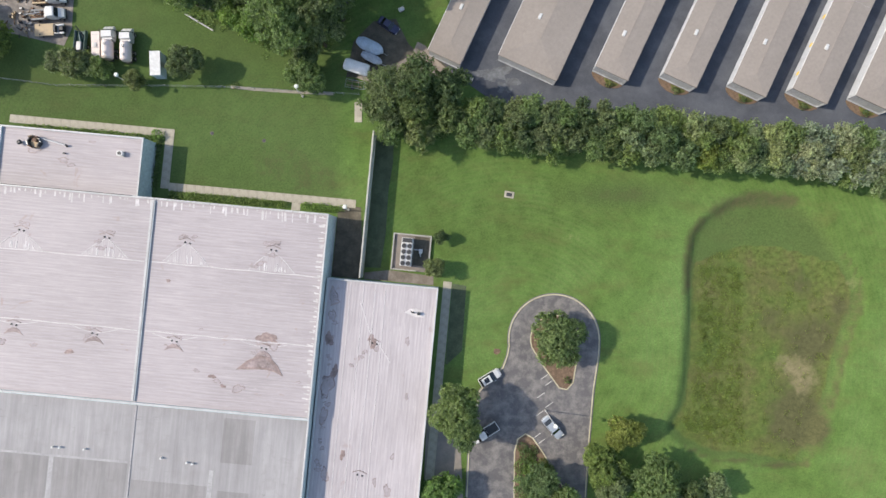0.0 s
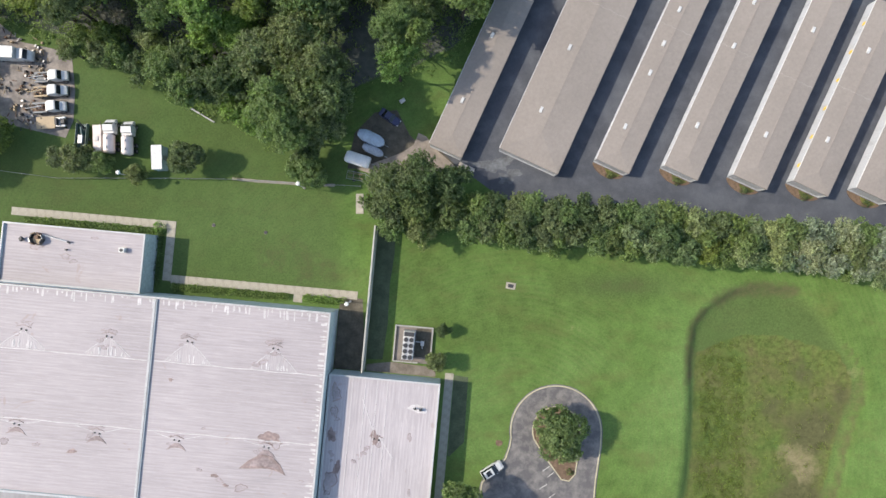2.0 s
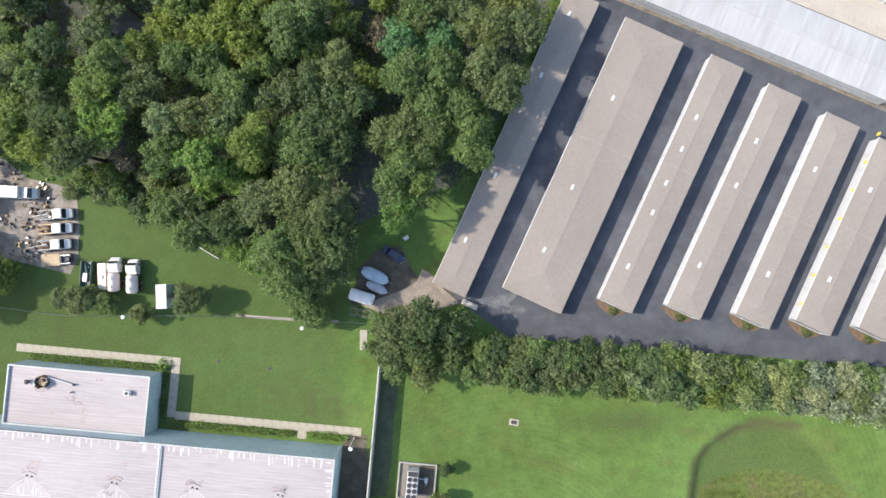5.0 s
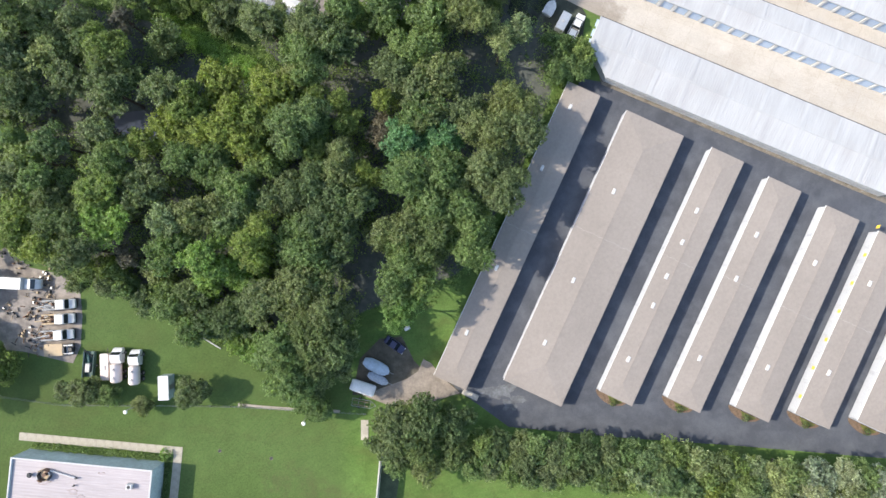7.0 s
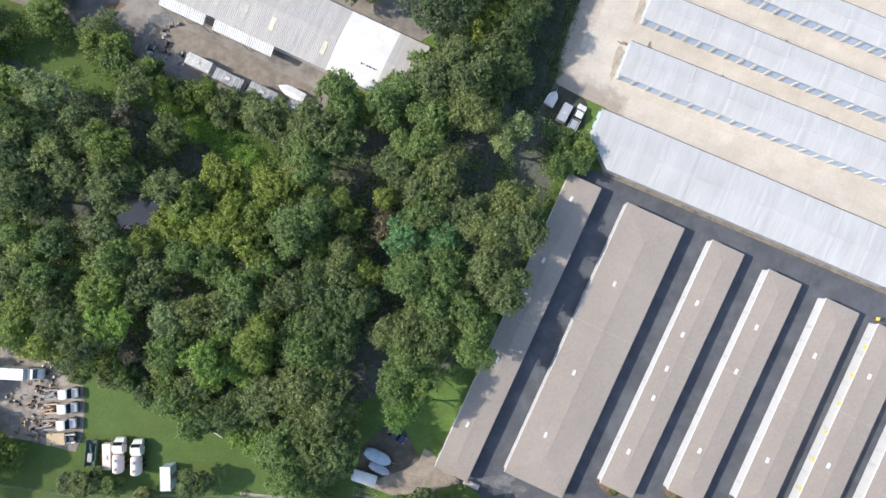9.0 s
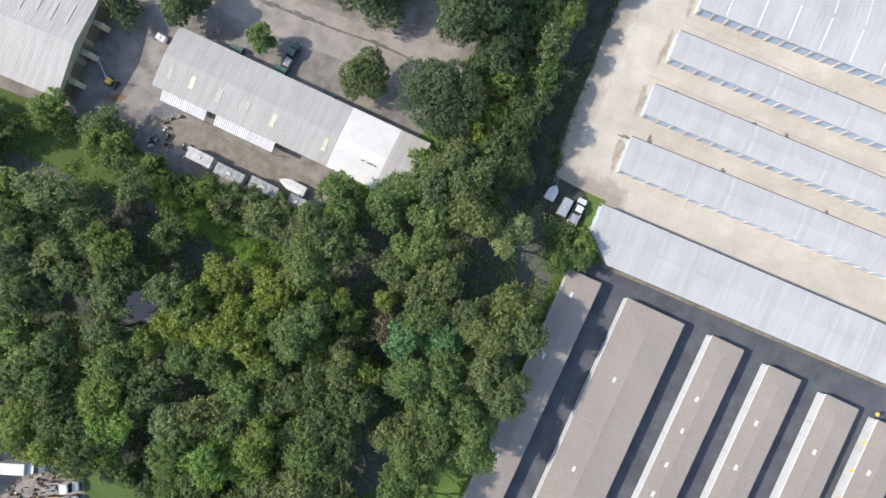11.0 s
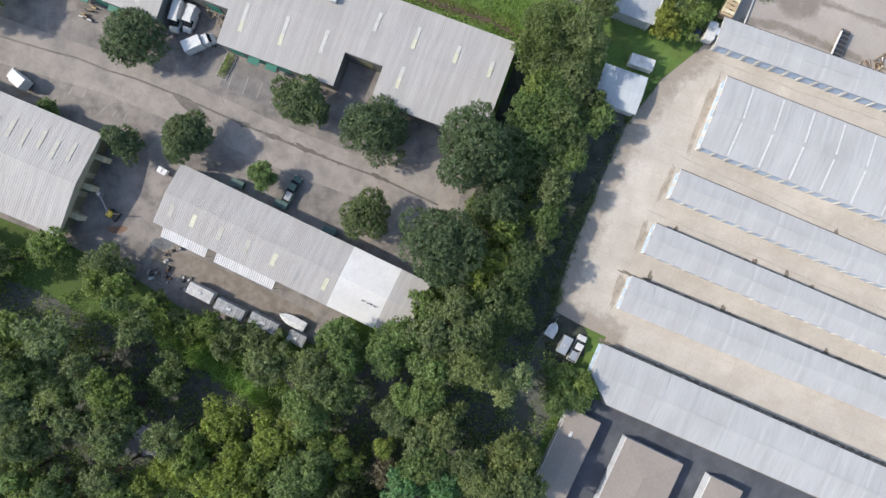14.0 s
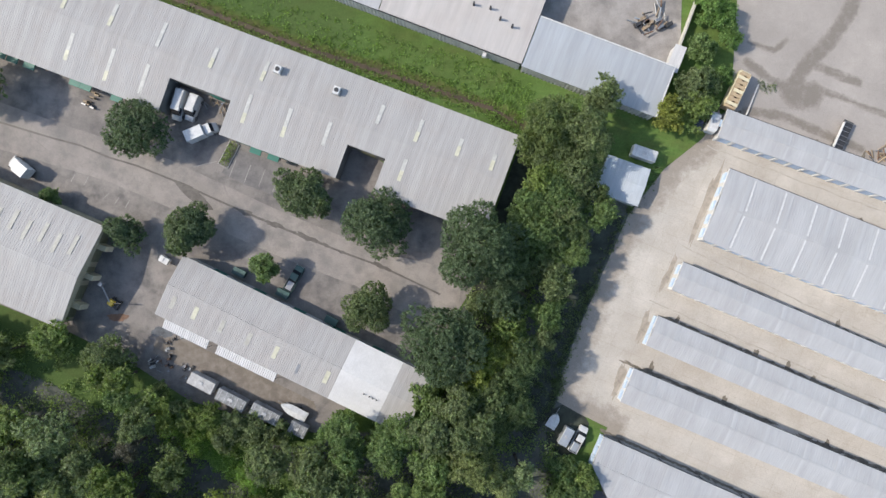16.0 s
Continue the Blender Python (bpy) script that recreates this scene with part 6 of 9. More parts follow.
def crown_mesh(name, R, H, lobes, leaves, leaf, seed, tight=0.0):
    """A crown of leafy sprays over uneven lobes, with a ragged outline and gaps."""
    g = np.random.RandomState(seed)
    u = 1 - 1.3 * g.uniform(0, 1, lobes) ** 1.25
    a = g.uniform(0, math.tau, lobes)
    rad = np.sqrt(np.clip(1 - u * u, 0, 1)) * np.sqrt(g.uniform(0.02, 0.92 - 0.12 * tight, lobes))
    wob = 1 + (1 - 0.6 * tight) * (0.25 * np.sin(2 * a + g.uniform(0, 6)) + 0.2 * np.sin(3 * a + g.uniform(0, 6)) + 0.12 * np.sin(5 * a + g.uniform(0, 6)))
    c = np.stack([rad * np.cos(a) * R * wob, rad * np.sin(a) * R * wob, u * H * 0.5 * g.uniform(0.55, 1.2, lobes)], 1)
    r = R * g.uniform(0.15 + 0.06 * tight, 0.33 + 0.08 * tight, lobes) + 0.15
    per = 13
    nt = int(leaves / per * 1.9)
    pick = g.choice(lobes, nt, p=(r ** 2) / (r ** 2).sum())
    d = g.normal(size=(nt, 3))
    d[:, 2] = np.abs(d[:, 2]) * 0.75 + d[:, 2] * 0.35
    d /= np.linalg.norm(d, axis=1)[:, None]
    p = c[pick] + d * (r[pick] * g.uniform(0.72, 1.05, nt))[:, None] * np.array([1, 1, 0.85])
    inside = np.zeros(nt)
    for k in range(lobes):
        q = (p - c[k]) / r[k]
        inside += (np.einsum('ij,ij->i', q, q) < 0.4)
    keep = np.where(inside < 1)[0][:leaves // per]
    p, d = p[keep], d[keep]
    out = p / np.maximum(np.linalg.norm(p, axis=1), 0.2)[:, None]
    axis = d * 0.8 + out * 0.5 + g.normal(size=p.shape) * 0.45
    axis /= np.linalg.norm(axis, axis=1)[:, None]
    axis *= g.uniform(0.45, 1.0 - 0.3 * tight, len(keep))[:, None]
    p, d, axis = np.repeat(p, per, 0), np.repeat(d, per, 0), np.repeat(axis, per, 0)
    n = len(p)
    along = g.uniform(0, 1, n)[:, None]
    p = p + axis * along + g.normal(size=(n, 3)) * (0.20 - 0.10 * along) * np.array([1.0, 1.0, 0.6])
    nor = d * 0.6 + g.normal(size=(n, 3)) * 0.45 + np.array([0, 0, 0.5])
    nor /= np.linalg.norm(nor, axis=1)[:, None]
    t = np.cross(nor, g.normal(size=(n, 3)))
    t /= np.linalg.norm(t, axis=1)[:, None]
    b = np.cross(nor, t)
    s = leaf * g.uniform(0.6, 1.35, n)[:, None]
    m = n // 22
    p[:m] = c[g.choice(lobes, m)] + g.normal(size=(m, 3)) * R * 0.09
    s[:m] *= 2.3
    v = np.stack([p - t * s * 0.55, p + b * s * 0.5 + t * s * 0.2 - nor * s * 0.06, p - b * s * 0.42 + t * s * 0.45], 1).reshape(-1, 3)
    f = np.arange(n * 3).reshape(-1, 3)
    me = bpy.data.meshes.new(name)
    me.from_pydata(v.tolist(), [], f.tolist())
    me.materials.append(M["leaf_mid"])
    return me


def trunk_mesh(name, h, r, spread, seed):
    """A tapered trunk with a root flare and forking limbs."""
    g = random.Random(seed)
    bm = bmesh.new()
    bm_tube(bm, (0, 0, -0.3), (0, 0, 0.5), r * 1.7, r * 1.1, 8)
    bm_tube(bm, (0, 0, 0.5), (0.1, 0.05, h * 0.55), r * 1.1, r * 0.75, 8)
    for i in range(6):
        a = i * math.tau / 6 + g.uniform(-0.4, 0.4)
        s = spread * g.uniform(0.45, 0.7)
        p = Vector((0.1, 0.05, h * g.uniform(0.4, 0.55)))
        q = Vector((s * math.cos(a), s * math.sin(a), h * g.uniform(0.72, 0.9)))
        bm_tube(bm, p, p.lerp(q, 0.55) + Vector((0, 0, 0.3)), r * 0.5, r * 0.3, 6)
        bm_tube(bm, p.lerp(q, 0.55) + Vector((0, 0, 0.3)), q, r * 0.3, r * 0.1, 5)
    return mesh_of(name, bm, M["bark"])


# crown sizes: radius, height, lobes, leaves
SIZES = [(2.4, 3.4, 18, 1350), (3.4, 5.0, 26, 2450), (4.6, 6.4, 36, 4000), (5.8, 7.6, 46, 5700), (7.2, 9.0, 60, 9500)]
CROWNS = {}
TRUNKS = {}
for i, (R, H, lobes, leaves) in enumerate(SIZES):
    CROWNS[i] = [crown_mesh("crown", R, H, lobes, int(leaves * 2.6), 0.315, 31 * i + 7 * k) for k in range(4)] + [crown_mesh("crown", R, H, lobes, int(leaves * 4.0), 0.29, 31 * i + 7 * k + 3, 1.0) for k in range(2)]
    TRUNKS[i] = trunk_mesh("trunk", 1.0 * (H * 0.55 + 3.2), 0.12 + 0.045 * R, R, i)
KINDS = {
    "mid": ("leafy mid-green broadleaf tree in dense wood", "tree"), "dark": ("dark green broadleaf tree in dense wood", "tree"), "olive": ("dull olive-green broadleaf tree", "tree"),
    "yellow": ("yellow-green broadleaf tree among darker trees", "tree"), "blue": ("cool blue-green broadleaf tree", "tree"), "teal": ("vine-covered tree with bright sea-green leaves", "tree"),
    "silver": ("silvery grey-green feathery tree", "tree"), "pale": ("pale silvery-green broadleaf tree", "tree"), "bright": ("bright fresh-green broadleaf tree", "tree"), "gold": ("golden yellow-green bushy tree", "tree"), "deep": ("dense very dark green broadleaf tree", "tree"), "dead": ("sparse brown half-dead tree", "tree"),
}
TREES = []


def tree(x, y, r, kind, height=None, group="woodland trees", label="", full=False):
    g = random.Random(int(x * 131 + y * 977))
    i = min(range(len(SIZES)), key=lambda k: abs(SIZES[k][0] - r))
    R, H = SIZES[i][:2]
    s = r / R
    h = height or (5.2 + 1.15 * r) * g.uniform(0.9, 1.15)
    t = thing("tree", x, y, -0.05, g.uniform(0, 360), label or KINDS[kind][0], KINDS[kind][1], group)
    trunk = part("trunk", TRUNKS[i], None, t)
    trunk.scale = (s, s, (h - H * s * 0.35) / (H * 0.55 + 3.2))
    crown = part("crown", CROWNS[i][4 + g.randrange(2) if full else g.randrange(4)], None, t)
    crown.location = (0, 0, h - H * s * 0.5)
    crown.scale = (s, s, s * g.uniform(0.9, 1.1))
    crown.material_slots[0].link = 'OBJECT'
    crown.material_slots[0].material = M["leaf_" + kind]
    TREES.append((x, y, r))
    return t


FOREST = []
FOREST.append(("mid", [(-63.3, 118.5, 4.8), (-79.7, 130.3, 4.3), (-3.2, 114.2, 4.6), (15.6, 152.5, 5.1), (20, 159.1, 5.1), (18.9, 160.9, 5.1), (14.5, 158, 4.1), (48.7, 178.5, 3.7)]))
FOREST.append(("dark", [(-83.8, 120.5, 5.3), (7.7, 120, 5.6), (11.3, 146, 4.3), (13.6, 127.6, 4.1), (15.2, 119, 4.1), (19.4, 152.6, 3.7), (18.2, 174.2, 4.5), (16.1, 169.7, 4.1)]))
FOREST.append(("olive", [(-68.9, 126.5, 4.0)]))
FOREST.append(("yellow", [(4.6, 126.0, 2.6)]))
FOREST.append(("olive", [(28.4, 178.8, 3.4), (24.6, 172.4, 4.2), (22.8, 165.4, 5.3), (21.7, 156.4, 4.1), (47.6, 182.9, 3.7)]))
FOREST.append(("gold", [(42.4, 176.2, 3.0)]))
FOREST.append(("deep", [(4.8, 149.4, 7.0), (-2.1, 131.3, 6.6), (9.4, 139.3, 4.3)]))
# crowns of the wood: place, radius and height
CROWN_ROWS = []
CROWN_ROWS.append(("pale", [(-76.3, 112.4, 4.4, 11.7), (-74.4, 102.5, 4, 11.1), (9.8, 103.3, 2.3, 10.9), (13, 106.9, 2.5, 10.4), (-51.6, 70.9, 3.1, 12.4), (-58.1, 61.4, 2.4, 4.5)]))
CROWN_ROWS.append(("mid", [(-83.6, 113.7, 3.2, 11.1), (-19.6, 110.2, 3.6, 11), (-26.7, 100.9, 3.9, 13.1), (-20.9, 113.8, 3.2, 11), (-12.1, 111.5, 4.4, 11), (-2.5, 108.5, 3.8, 11.4), (-5.4, 102.5, 4.2, 12.4), (-4.6, 91.5, 3.8, 11.7), (-48.4, 82.2, 4, 11.3), (-43.6, 81.6, 3.6, 11.5), (-25.4, 88.5, 3, 10.5), (-34.2, 80.6, 2.6, 11.2), (-81.4, 86.6, 3, 10.3), (-77.8, 82.3, 3.8, 10.8), (-62.8, 81, 4.2, 11.6), (-64, 75.7, 4, 12.7), (-74.9, 78.8, 3.6, 12), (-51.9, 65.2, 3.4, 11.3), (-38, 76.7, 3.3, 12.5), (-66.1, 61.4, 2.7, 4.5), (-7.9, 78.8, 3.9, 13.2), (-1.5, 78.8, 4.8, 12.5)]))
CROWN_ROWS.append(("mid", [(-3.6, 73.6, 4.4, 11.7), (2.7, 72.5, 4.4, 11.7), (3.7, 65.7, 4, 12.7), (-7.8, 63.3, 4, 11.2), (-26.7, 65.3, 5.2, 12.4), (-52.6, 54.4, 3.9, 7.5), (-49.3, 50.9, 3, 7.5), (-30.5, 47.9, 4.8, 12.5), (-28.6, 41.7, 4.2, 12.5), (-10, 59.3, 4, 13), (-5.7, 59.2, 3.4, 11.9), (21, 100, 2.4, 5.5), (-70.5, 61, 2.7, 4.5), (-63.3, 58.1, 2.7, 4.5), (-56.5, 57, 2.4, 4.5)]))
CROWN_ROWS.append(("olive", [(-70.5, 108, 3.2, 10.6), (-71.3, 97.7, 3.8, 10.9), (-80.3, 93.7, 4.8, 12.5), (-62.4, 94.7, 3.5, 12.7), (-60.6, 114.6, 3.0, 9.0), (-43.8, 113.0, 2.8, 4.8), (-54.6, 116.4, 1.9, 4.2), (-38.8, 111.4, 2.6, 4.6), (-35.4, 111.6, 2.2, 4.2), (-45.8, 110.4, 2.2, 4.4), (-52.1, 94.3, 3.6, 12.3), (-34.9, 108.2, 3.6, 11.1), (-26.4, 107.2, 3.6, 11), (-23.8, 105.4, 4.6, 12), (-28.2, 97.4, 3.6, 10.9), (-3.6, 115.2, 3.7, 12.8), (2.7, 114.9, 4.6, 12.7), (3.7, 109.1, 4.2, 13.1), (0.4, 119.2, 3.1, 12.1), (-9.9, 98.5, 4.2, 11.4), (-5.7, 95.8, 3.6, 11.2), (-1.5, 98.3, 3.6, 12.4), (10.9, 93, 4, 11.7), (-63.8, 87.5, 3.4, 11.7), (-80.5, 78.9, 4, 11.4), (-56.6, 76.7, 3.8, 11.5), (-73.4, 74.6, 4, 11.3)]))
CROWN_ROWS.append(("olive", [(-69, 65.3, 3.5, 12.7), (-46.4, 71.7, 3.6, 12.2), (-29.9, 75.7, 4, 11.3), (-20.4, 79.9, 4, 11.9), (-20.3, 83.4, 1.9, 9.7), (-3.6, 90.6, 2.9, 11.8), (5.8, 79.8, 4.8, 12.4), (9.9, 75.9, 3.9, 13.2), (-8.8, 68.5, 4.4, 11.5), (12.9, 87.3, 3.7, 12.8), (7.7, 87.1, 3.9, 13.2), (3.8, 90.4, 2.9, 12), (-34.3, 56.1, 3.8, 11), (-27.7, 58.2, 5.2, 12.5), (-22.2, 54.1, 4.2, 12.5), (-23.6, 42.6, 3.4, 9.0), (-67.2, 59, 2.4, 4.5), (-72.7, 58.8, 2, 4.5)]))
CROWN_ROWS.append(("dark", [(-67.9, 104.2, 3.2, 10.5), (-62.6, 98.4, 3.8, 11.2), (-80.8, 107.6, 4.6, 13.6), (-20.6, 103, 3.6, 12.4), (-71.3, 70.5, 4.2, 12.9), (-54.5, 105.3, 3.4, 8.0), (8.6, 116.1, 4.3, 8), (-24.8, 76.7, 4.4, 11.5), (-20.4, 74.8, 3.6, 11.4), (-16.4, 73.8, 2.7, 12), (-2.5, 67.5, 4, 11.8), (-24.8, 70.4, 4.8, 11.6), (-20.4, 68.3, 3.8, 11.7), (-49.1, 56.9, 3.5, 7.5), (-42.8, 52, 4.1, 7.5), (-38.3, 53.7, 3.5, 7.5), (-24.3, 48.7, 5.4, 12.5), (-20.1, 47.9, 3.8, 12.5), (-59.1, 56.6, 2.7, 4.5)]))
CROWN_ROWS.append(("deep", [(-80.8, 101.2, 4.6, 11.8)]))
CROWN_ROWS.append(("yellow", [(-63.5, 102.6, 4, 11.6), (-56.0, 114.2, 2.0, 6.0), (-52.3, 113.9, 2.3, 4.8), (-48.2, 114.9, 2.9, 5.2), (-47.6, 94.1, 2.5, 11.6), (-43.6, 96.9, 3.8, 10.4), (-39.9, 92.4, 3, 10.3), (-48, 90.4, 3.4, 11.8), (-33.2, 94.8, 3.8, 12.3), (5.1, 121.6, 3, 8), (-12.1, 93.4, 1.9, 10.4), (-20.3, 92.8, 2.1, 10.4), (-24.9, 94.6, 2.5, 10.5), (-51.3, 88.6, 3.4, 11), (-41.5, 87.2, 4.6, 12.2), (-37.1, 84.3, 3.4, 12.1), (-35.5, 89.4, 3.6, 11.3), (-57.5, 85.3, 3, 10.2), (-78.3, 70.5, 4.6, 13), (-74.3, 66.3, 3.5, 12.6), (-35.8, 66.5, 4.1, 13.3), (-16.5, 79.1, 2.9, 10.7), (-19.4, 89, 2.4, 9.6)]))
CROWN_ROWS.append(("yellow", [(-25.1, 83.8, 2.9, 10.1), (-68.6, 123.2, 3.0, 7.5), (10.3, 133.8, 3.8, 8.0), (8.4, 128.3, 3.4, 8.0), (16.4, 161.6, 3.4, 8.0)]))
CROWN_ROWS.append(("mid", [(22.7, 105.2, 3.0, 5.2), (26.6, 104.0, 2.6, 4.8), (25.4, 100.9, 2.6, 5.0), (-4.6, 119.6, 2.7, 6.5), (-65.2, 122.8, 2.5, 7.5), (-63.6, 118.8, 2.4, 8.0), (-60.0, 118.2, 2.2, 7.0), (-14.5, 109.6, 2.6, 6.0), (-22.0, 113.2, 2.4, 5.0)]))
CROWN_ROWS.append(("dead", [(-62.2, 109.8, 2.2, 8), (-60.9, 63.9, 1.9, 8), (-12.6, 87.7, 2.6, 8)]))
CROWN_ROWS.append(("blue", [(-28.5, 88, 4.7, 14), (-73.6, 85.1, 2.9, 12.1), (-38.5, 73, 4, 10.9), (-40.6, 69.6, 3.2, 10.9)]))
CROWN_ROWS.append(("bright", [(-63, 71.1, 4.6, 12.5), (-44.8, 64.2, 3.8, 12.5), (-45.9, 59.5, 3.5, 7.5), (-39.6, 61.7, 4.1, 7.5), (-41.5, 47.3, 2.4, 4.5), (-8.8, 54, 2.9, 12), (-38, 46, 2.9, 4.5)]))
CROWN_ROWS.append(("teal", [(-8.5, 85.9, 3.4, 11), (-1.1, 85.9, 3.2, 10.5)]))

OPEN = [(-64.0, 91.0, 4.8), (22.6, 112.5, 4.2), (-81.5, 123.6, 3.4), (-75.5, 120.6, 3.0), (-69.2, 117.7, 2.8), (-62.2, 115.4, 2.6), (-9, 49, 5), (-14, 44, 5), (-56.5, 113.0, 2.4), (-51, 108.6, 3.0), (-46, 105.5, 3.0), (-41, 102.4, 3.0), (-38, 99.8, 2.4)]
SHADE = [(-15.8, 57.0, 4.8), (-16.4, 64.9, 3.6), (-16.1, 46.9, 3.4), (-12.9, 102.2, 3.4), (-14.8, 106.8, 3.8), (-18.7, 98.2, 2.7), (-59.5, 110.8, 3.6), (-50.5, 102.8, 4.5), (-44.9, 102.8, 3.2), (-75.4, 93.7, 3.6), (-69.7, 93.1, 3.2), (-80.0, 96.0, 2.5), (-31.1, 81.2, 2.7), (-66.0, 64.9, 3.6), (-70.5, 66.0, 2.7), (-43.4, 57.0, 2.5), (15.3, 103.4, 3.2), (14.2, 114.2, 3.4), (15.9, 98.8, 2.9), (6.2, 104.5, 2.7), (-63.1, 91.3, 4.1), (-10.8, 106.8, 2.7), (-83.8, 122.9, 3.4), (-75.8, 121.7, 3.4), (-87.2, 121.7, 3.4)]
for kind, rows in FOREST:
    for x, y, r in rows:
        tall = 7.0 if x > 8 and 105 < y < 170 else None
        if x > 5 and 114 < y < 168:
            x = min(x, 21.0 + (y - 121) * 0.43 - r - (4.0 if y < 136 else 6.5))
            tall = (7.6 if y < 141 else 6.2) + 0.4 * r
        if x < -44 and y > 112:
            tall = 4.6 + 0.3 * r
        if x > 40:
            tall = 5.0
        r = min([r * 1.04] + [math.hypot(x - a, y - b) - c * 0.8 for a, b, c in OPEN])
        if r > 1.6:
            tree(x, y, r, kind, tall, full=r > 6.5)

for kind, rows in CROWN_ROWS:
    for x, y, r, h in rows:
        tree(x, y, r * 1.05, kind, h, full=r > 6.5)

# fill the wood between the larger crowns, but for the shaded hollows
fill = random.Random(21)
for _ in range(9000):
    x, y = fill.uniform(-112, 30), fill.uniform(38, 168)
    if y < 117 and x > -85:
        continue
    e = float(edge_distance(WOOD, np.array([x]), np.array([y]))[0])
    r = fill.uniform(1.7, 3.6)
    if (x > 5 and 114 < y < 168 and x > 17 + (y - 121) * 0.43 - r) or e < r * 0.75 + 0.5 or any(math.hypot(x - a, y - b) < c + r * 0.8 for a, b, c in OPEN + SHADE):
        continue
    if any(math.hypot(x - a, y - b) < 0.8 * (r + c) for a, b, c in TREES):
        continue
    tree(x, y, r, fill.choice(["mid", "dark", "dark", "olive", "mid", "olive"]), (4.6 + 1.0 * r) * fill.uniform(0.85, 1.1))

# trees in rows and singly
for x, y, r, kind, h in [(-9.8, 32.0, 4.6, "olive", 9.0), (-4.4, 32.8, 4.5, "dark", 9.0), (0.4, 31.6, 3.7, "dark", 8.0), (-11.4, 28.4, 3.5, "olive", 7.5), (-6.0, 28.0, 4.4, "dark", 8.0), (-9.6, 24.6, 2.7, "mid", 6.0), (-5.0, 24.0, 2.8, "olive", 6.4), (0.6, 26.4, 3.3, "dark", 6.6)]:
    tree(x, y, r, kind, h, "boundary trees", "dense dark green tree at the lawn's corner")
g = random.Random(5)


def row_kind(x, i):
    if x < 33:
        return ("mid", "olive", "mid", "dark", "olive")[i % 5]
    if x < 46:
        return ("blue", "mid", "pale", "blue")[i % 4]
    if x < 55:
        return ("olive", "yellow", "mid")[i % 3]
    if x < 66:
        return ("pale", "blue", "pale")[i % 3]
    if x < 74:
        return "silver"
    if x < 80:
        return ("olive", "mid")[i % 2]
    return ("silver", "pale")[i % 2]


for i in range(27):
    x = 4.5 + i * 3.45 + g.uniform(-0.5, 0.5)
    front, back = 22.2 - 0.105 * x, 31.2 - 0.088 * x
    tree(x, front + 2.6 + g.uniform(-0.4, 0.3), g.uniform(2.4, 3.0), row_kind(x, i), g.uniform(5.0, 6.4), "boundary trees", "bushy upright tree at the front of the boundary row")
    tree(x + 1.6, back - 2.7 + g.uniform(-0.3, 0.4), g.uniform(2.5, 3.1), row_kind(x, i + 2), g.uniform(6.2, 7.4), "boundary trees", "bushy upright tree at the back of the boundary row")
    if i % 2:
        tree(x - 0.6, 0.5 * (front + back) + g.uniform(-0.4, 0.4), g.uniform(2.2, 2.8), row_kind(x, i + 1), g.uniform(6.4, 7.6), "boundary trees", "bushy upright tree within the boundary row")
for x, y, r, kind, h in [(21.9, -15.6, 4.9, "blue", 6.5), (2.4, -28.0, 4.6, "blue", 9.5), (3.6, -32.0, 3.2, "blue", 7.5), (-0.2, -44.6, 3.4, "bright", 5.0), (34.6, -33.0, 3.2, "gold", 5.2), (30.2, -39.4, 3.9, "yellow", 6.2), (32.0, -42.5, 3.4, "olive", 6.0), (40.2, -41.6, 4.6, "mid", 7.0), (35.6, -45.8, 3.5, "bright", 5.4), (18.5, -42.4, 3.2, "blue", 5.5), (51.6, -43.6, 2.6, "pale", 4.6), (22.4, -46.5, 3.5, "mid", 5.5), (46, -46, 3.5, "dark", 6.5),
                         (-1.7, -1.8, 1.9, "olive", 3.6), (-0.5, 4.2, 1.3, "dark", 2.8)]:
    tree(x, y, r, kind, h, "garden trees", "rounded ornamental tree on the lawn", True)
for x, y, r, kind, h in [(-50.0, 38.1, 3.1, "olive", 5.4), (-26.4, 35.6, 3.5, "mid", 5.2), (-71.2, 37.8, 2.9, "olive", 4.6), (-66.8, 37.0, 2.1, "mid", 3.8), (-74.8, 38.0, 2.2, "olive", 4.2), (-88.5, 43.2, 4.4, "yellow", 6.0), (-97, 49, 4.6, "mid", 4.8), (-97.5, 58, 4.6, "dark", 4.8), (-94.5, 38.5, 4.0, "mid", 7.0), (-60.5, 34.9, 1.9, "olive", 3.2), (-26.6, 38.4, 2.7, "dark", 5.4)]:
    tree(x, y, r, kind, h, "lawn trees", "single leafy tree on the mown lawn", True)
for x, y, r, kind, h in [(-63.7, 171.8, 5.3, "deep", 7.5), (-29.9, 159.2, 5.0, "deep", 7.5), (-15.4, 153.6, 6.0, "deep", 8.0), (-53.4, 151.6, 4.4, "deep", 7.0), (-50.9, 152.8, 3.0, "deep", 6.6), (-37.9, 144.9, 2.7, "mid", 5.2), (-17.4, 136.8, 4.6, "deep", 7.0), (-66.2, 151.4, 3.2, "deep", 5.4), (-97, 181, 6.0, "dark", 9.0), (-82.5, 158.4, 1.9, "mid", 3.4)]:
    tree(x, y, r, kind, h, "yard trees", "full round-crowned dark tree in the paved yard", True)
for x, y, r in [(-58.8, 119.8, 1.6), (-71.5, 124.5, 2.2)]:
    tree(x, y, r, "olive" if r > 2.3 else "dark", 2.2 + r, "yard bushes", "low tangled bush at the yard's edge")
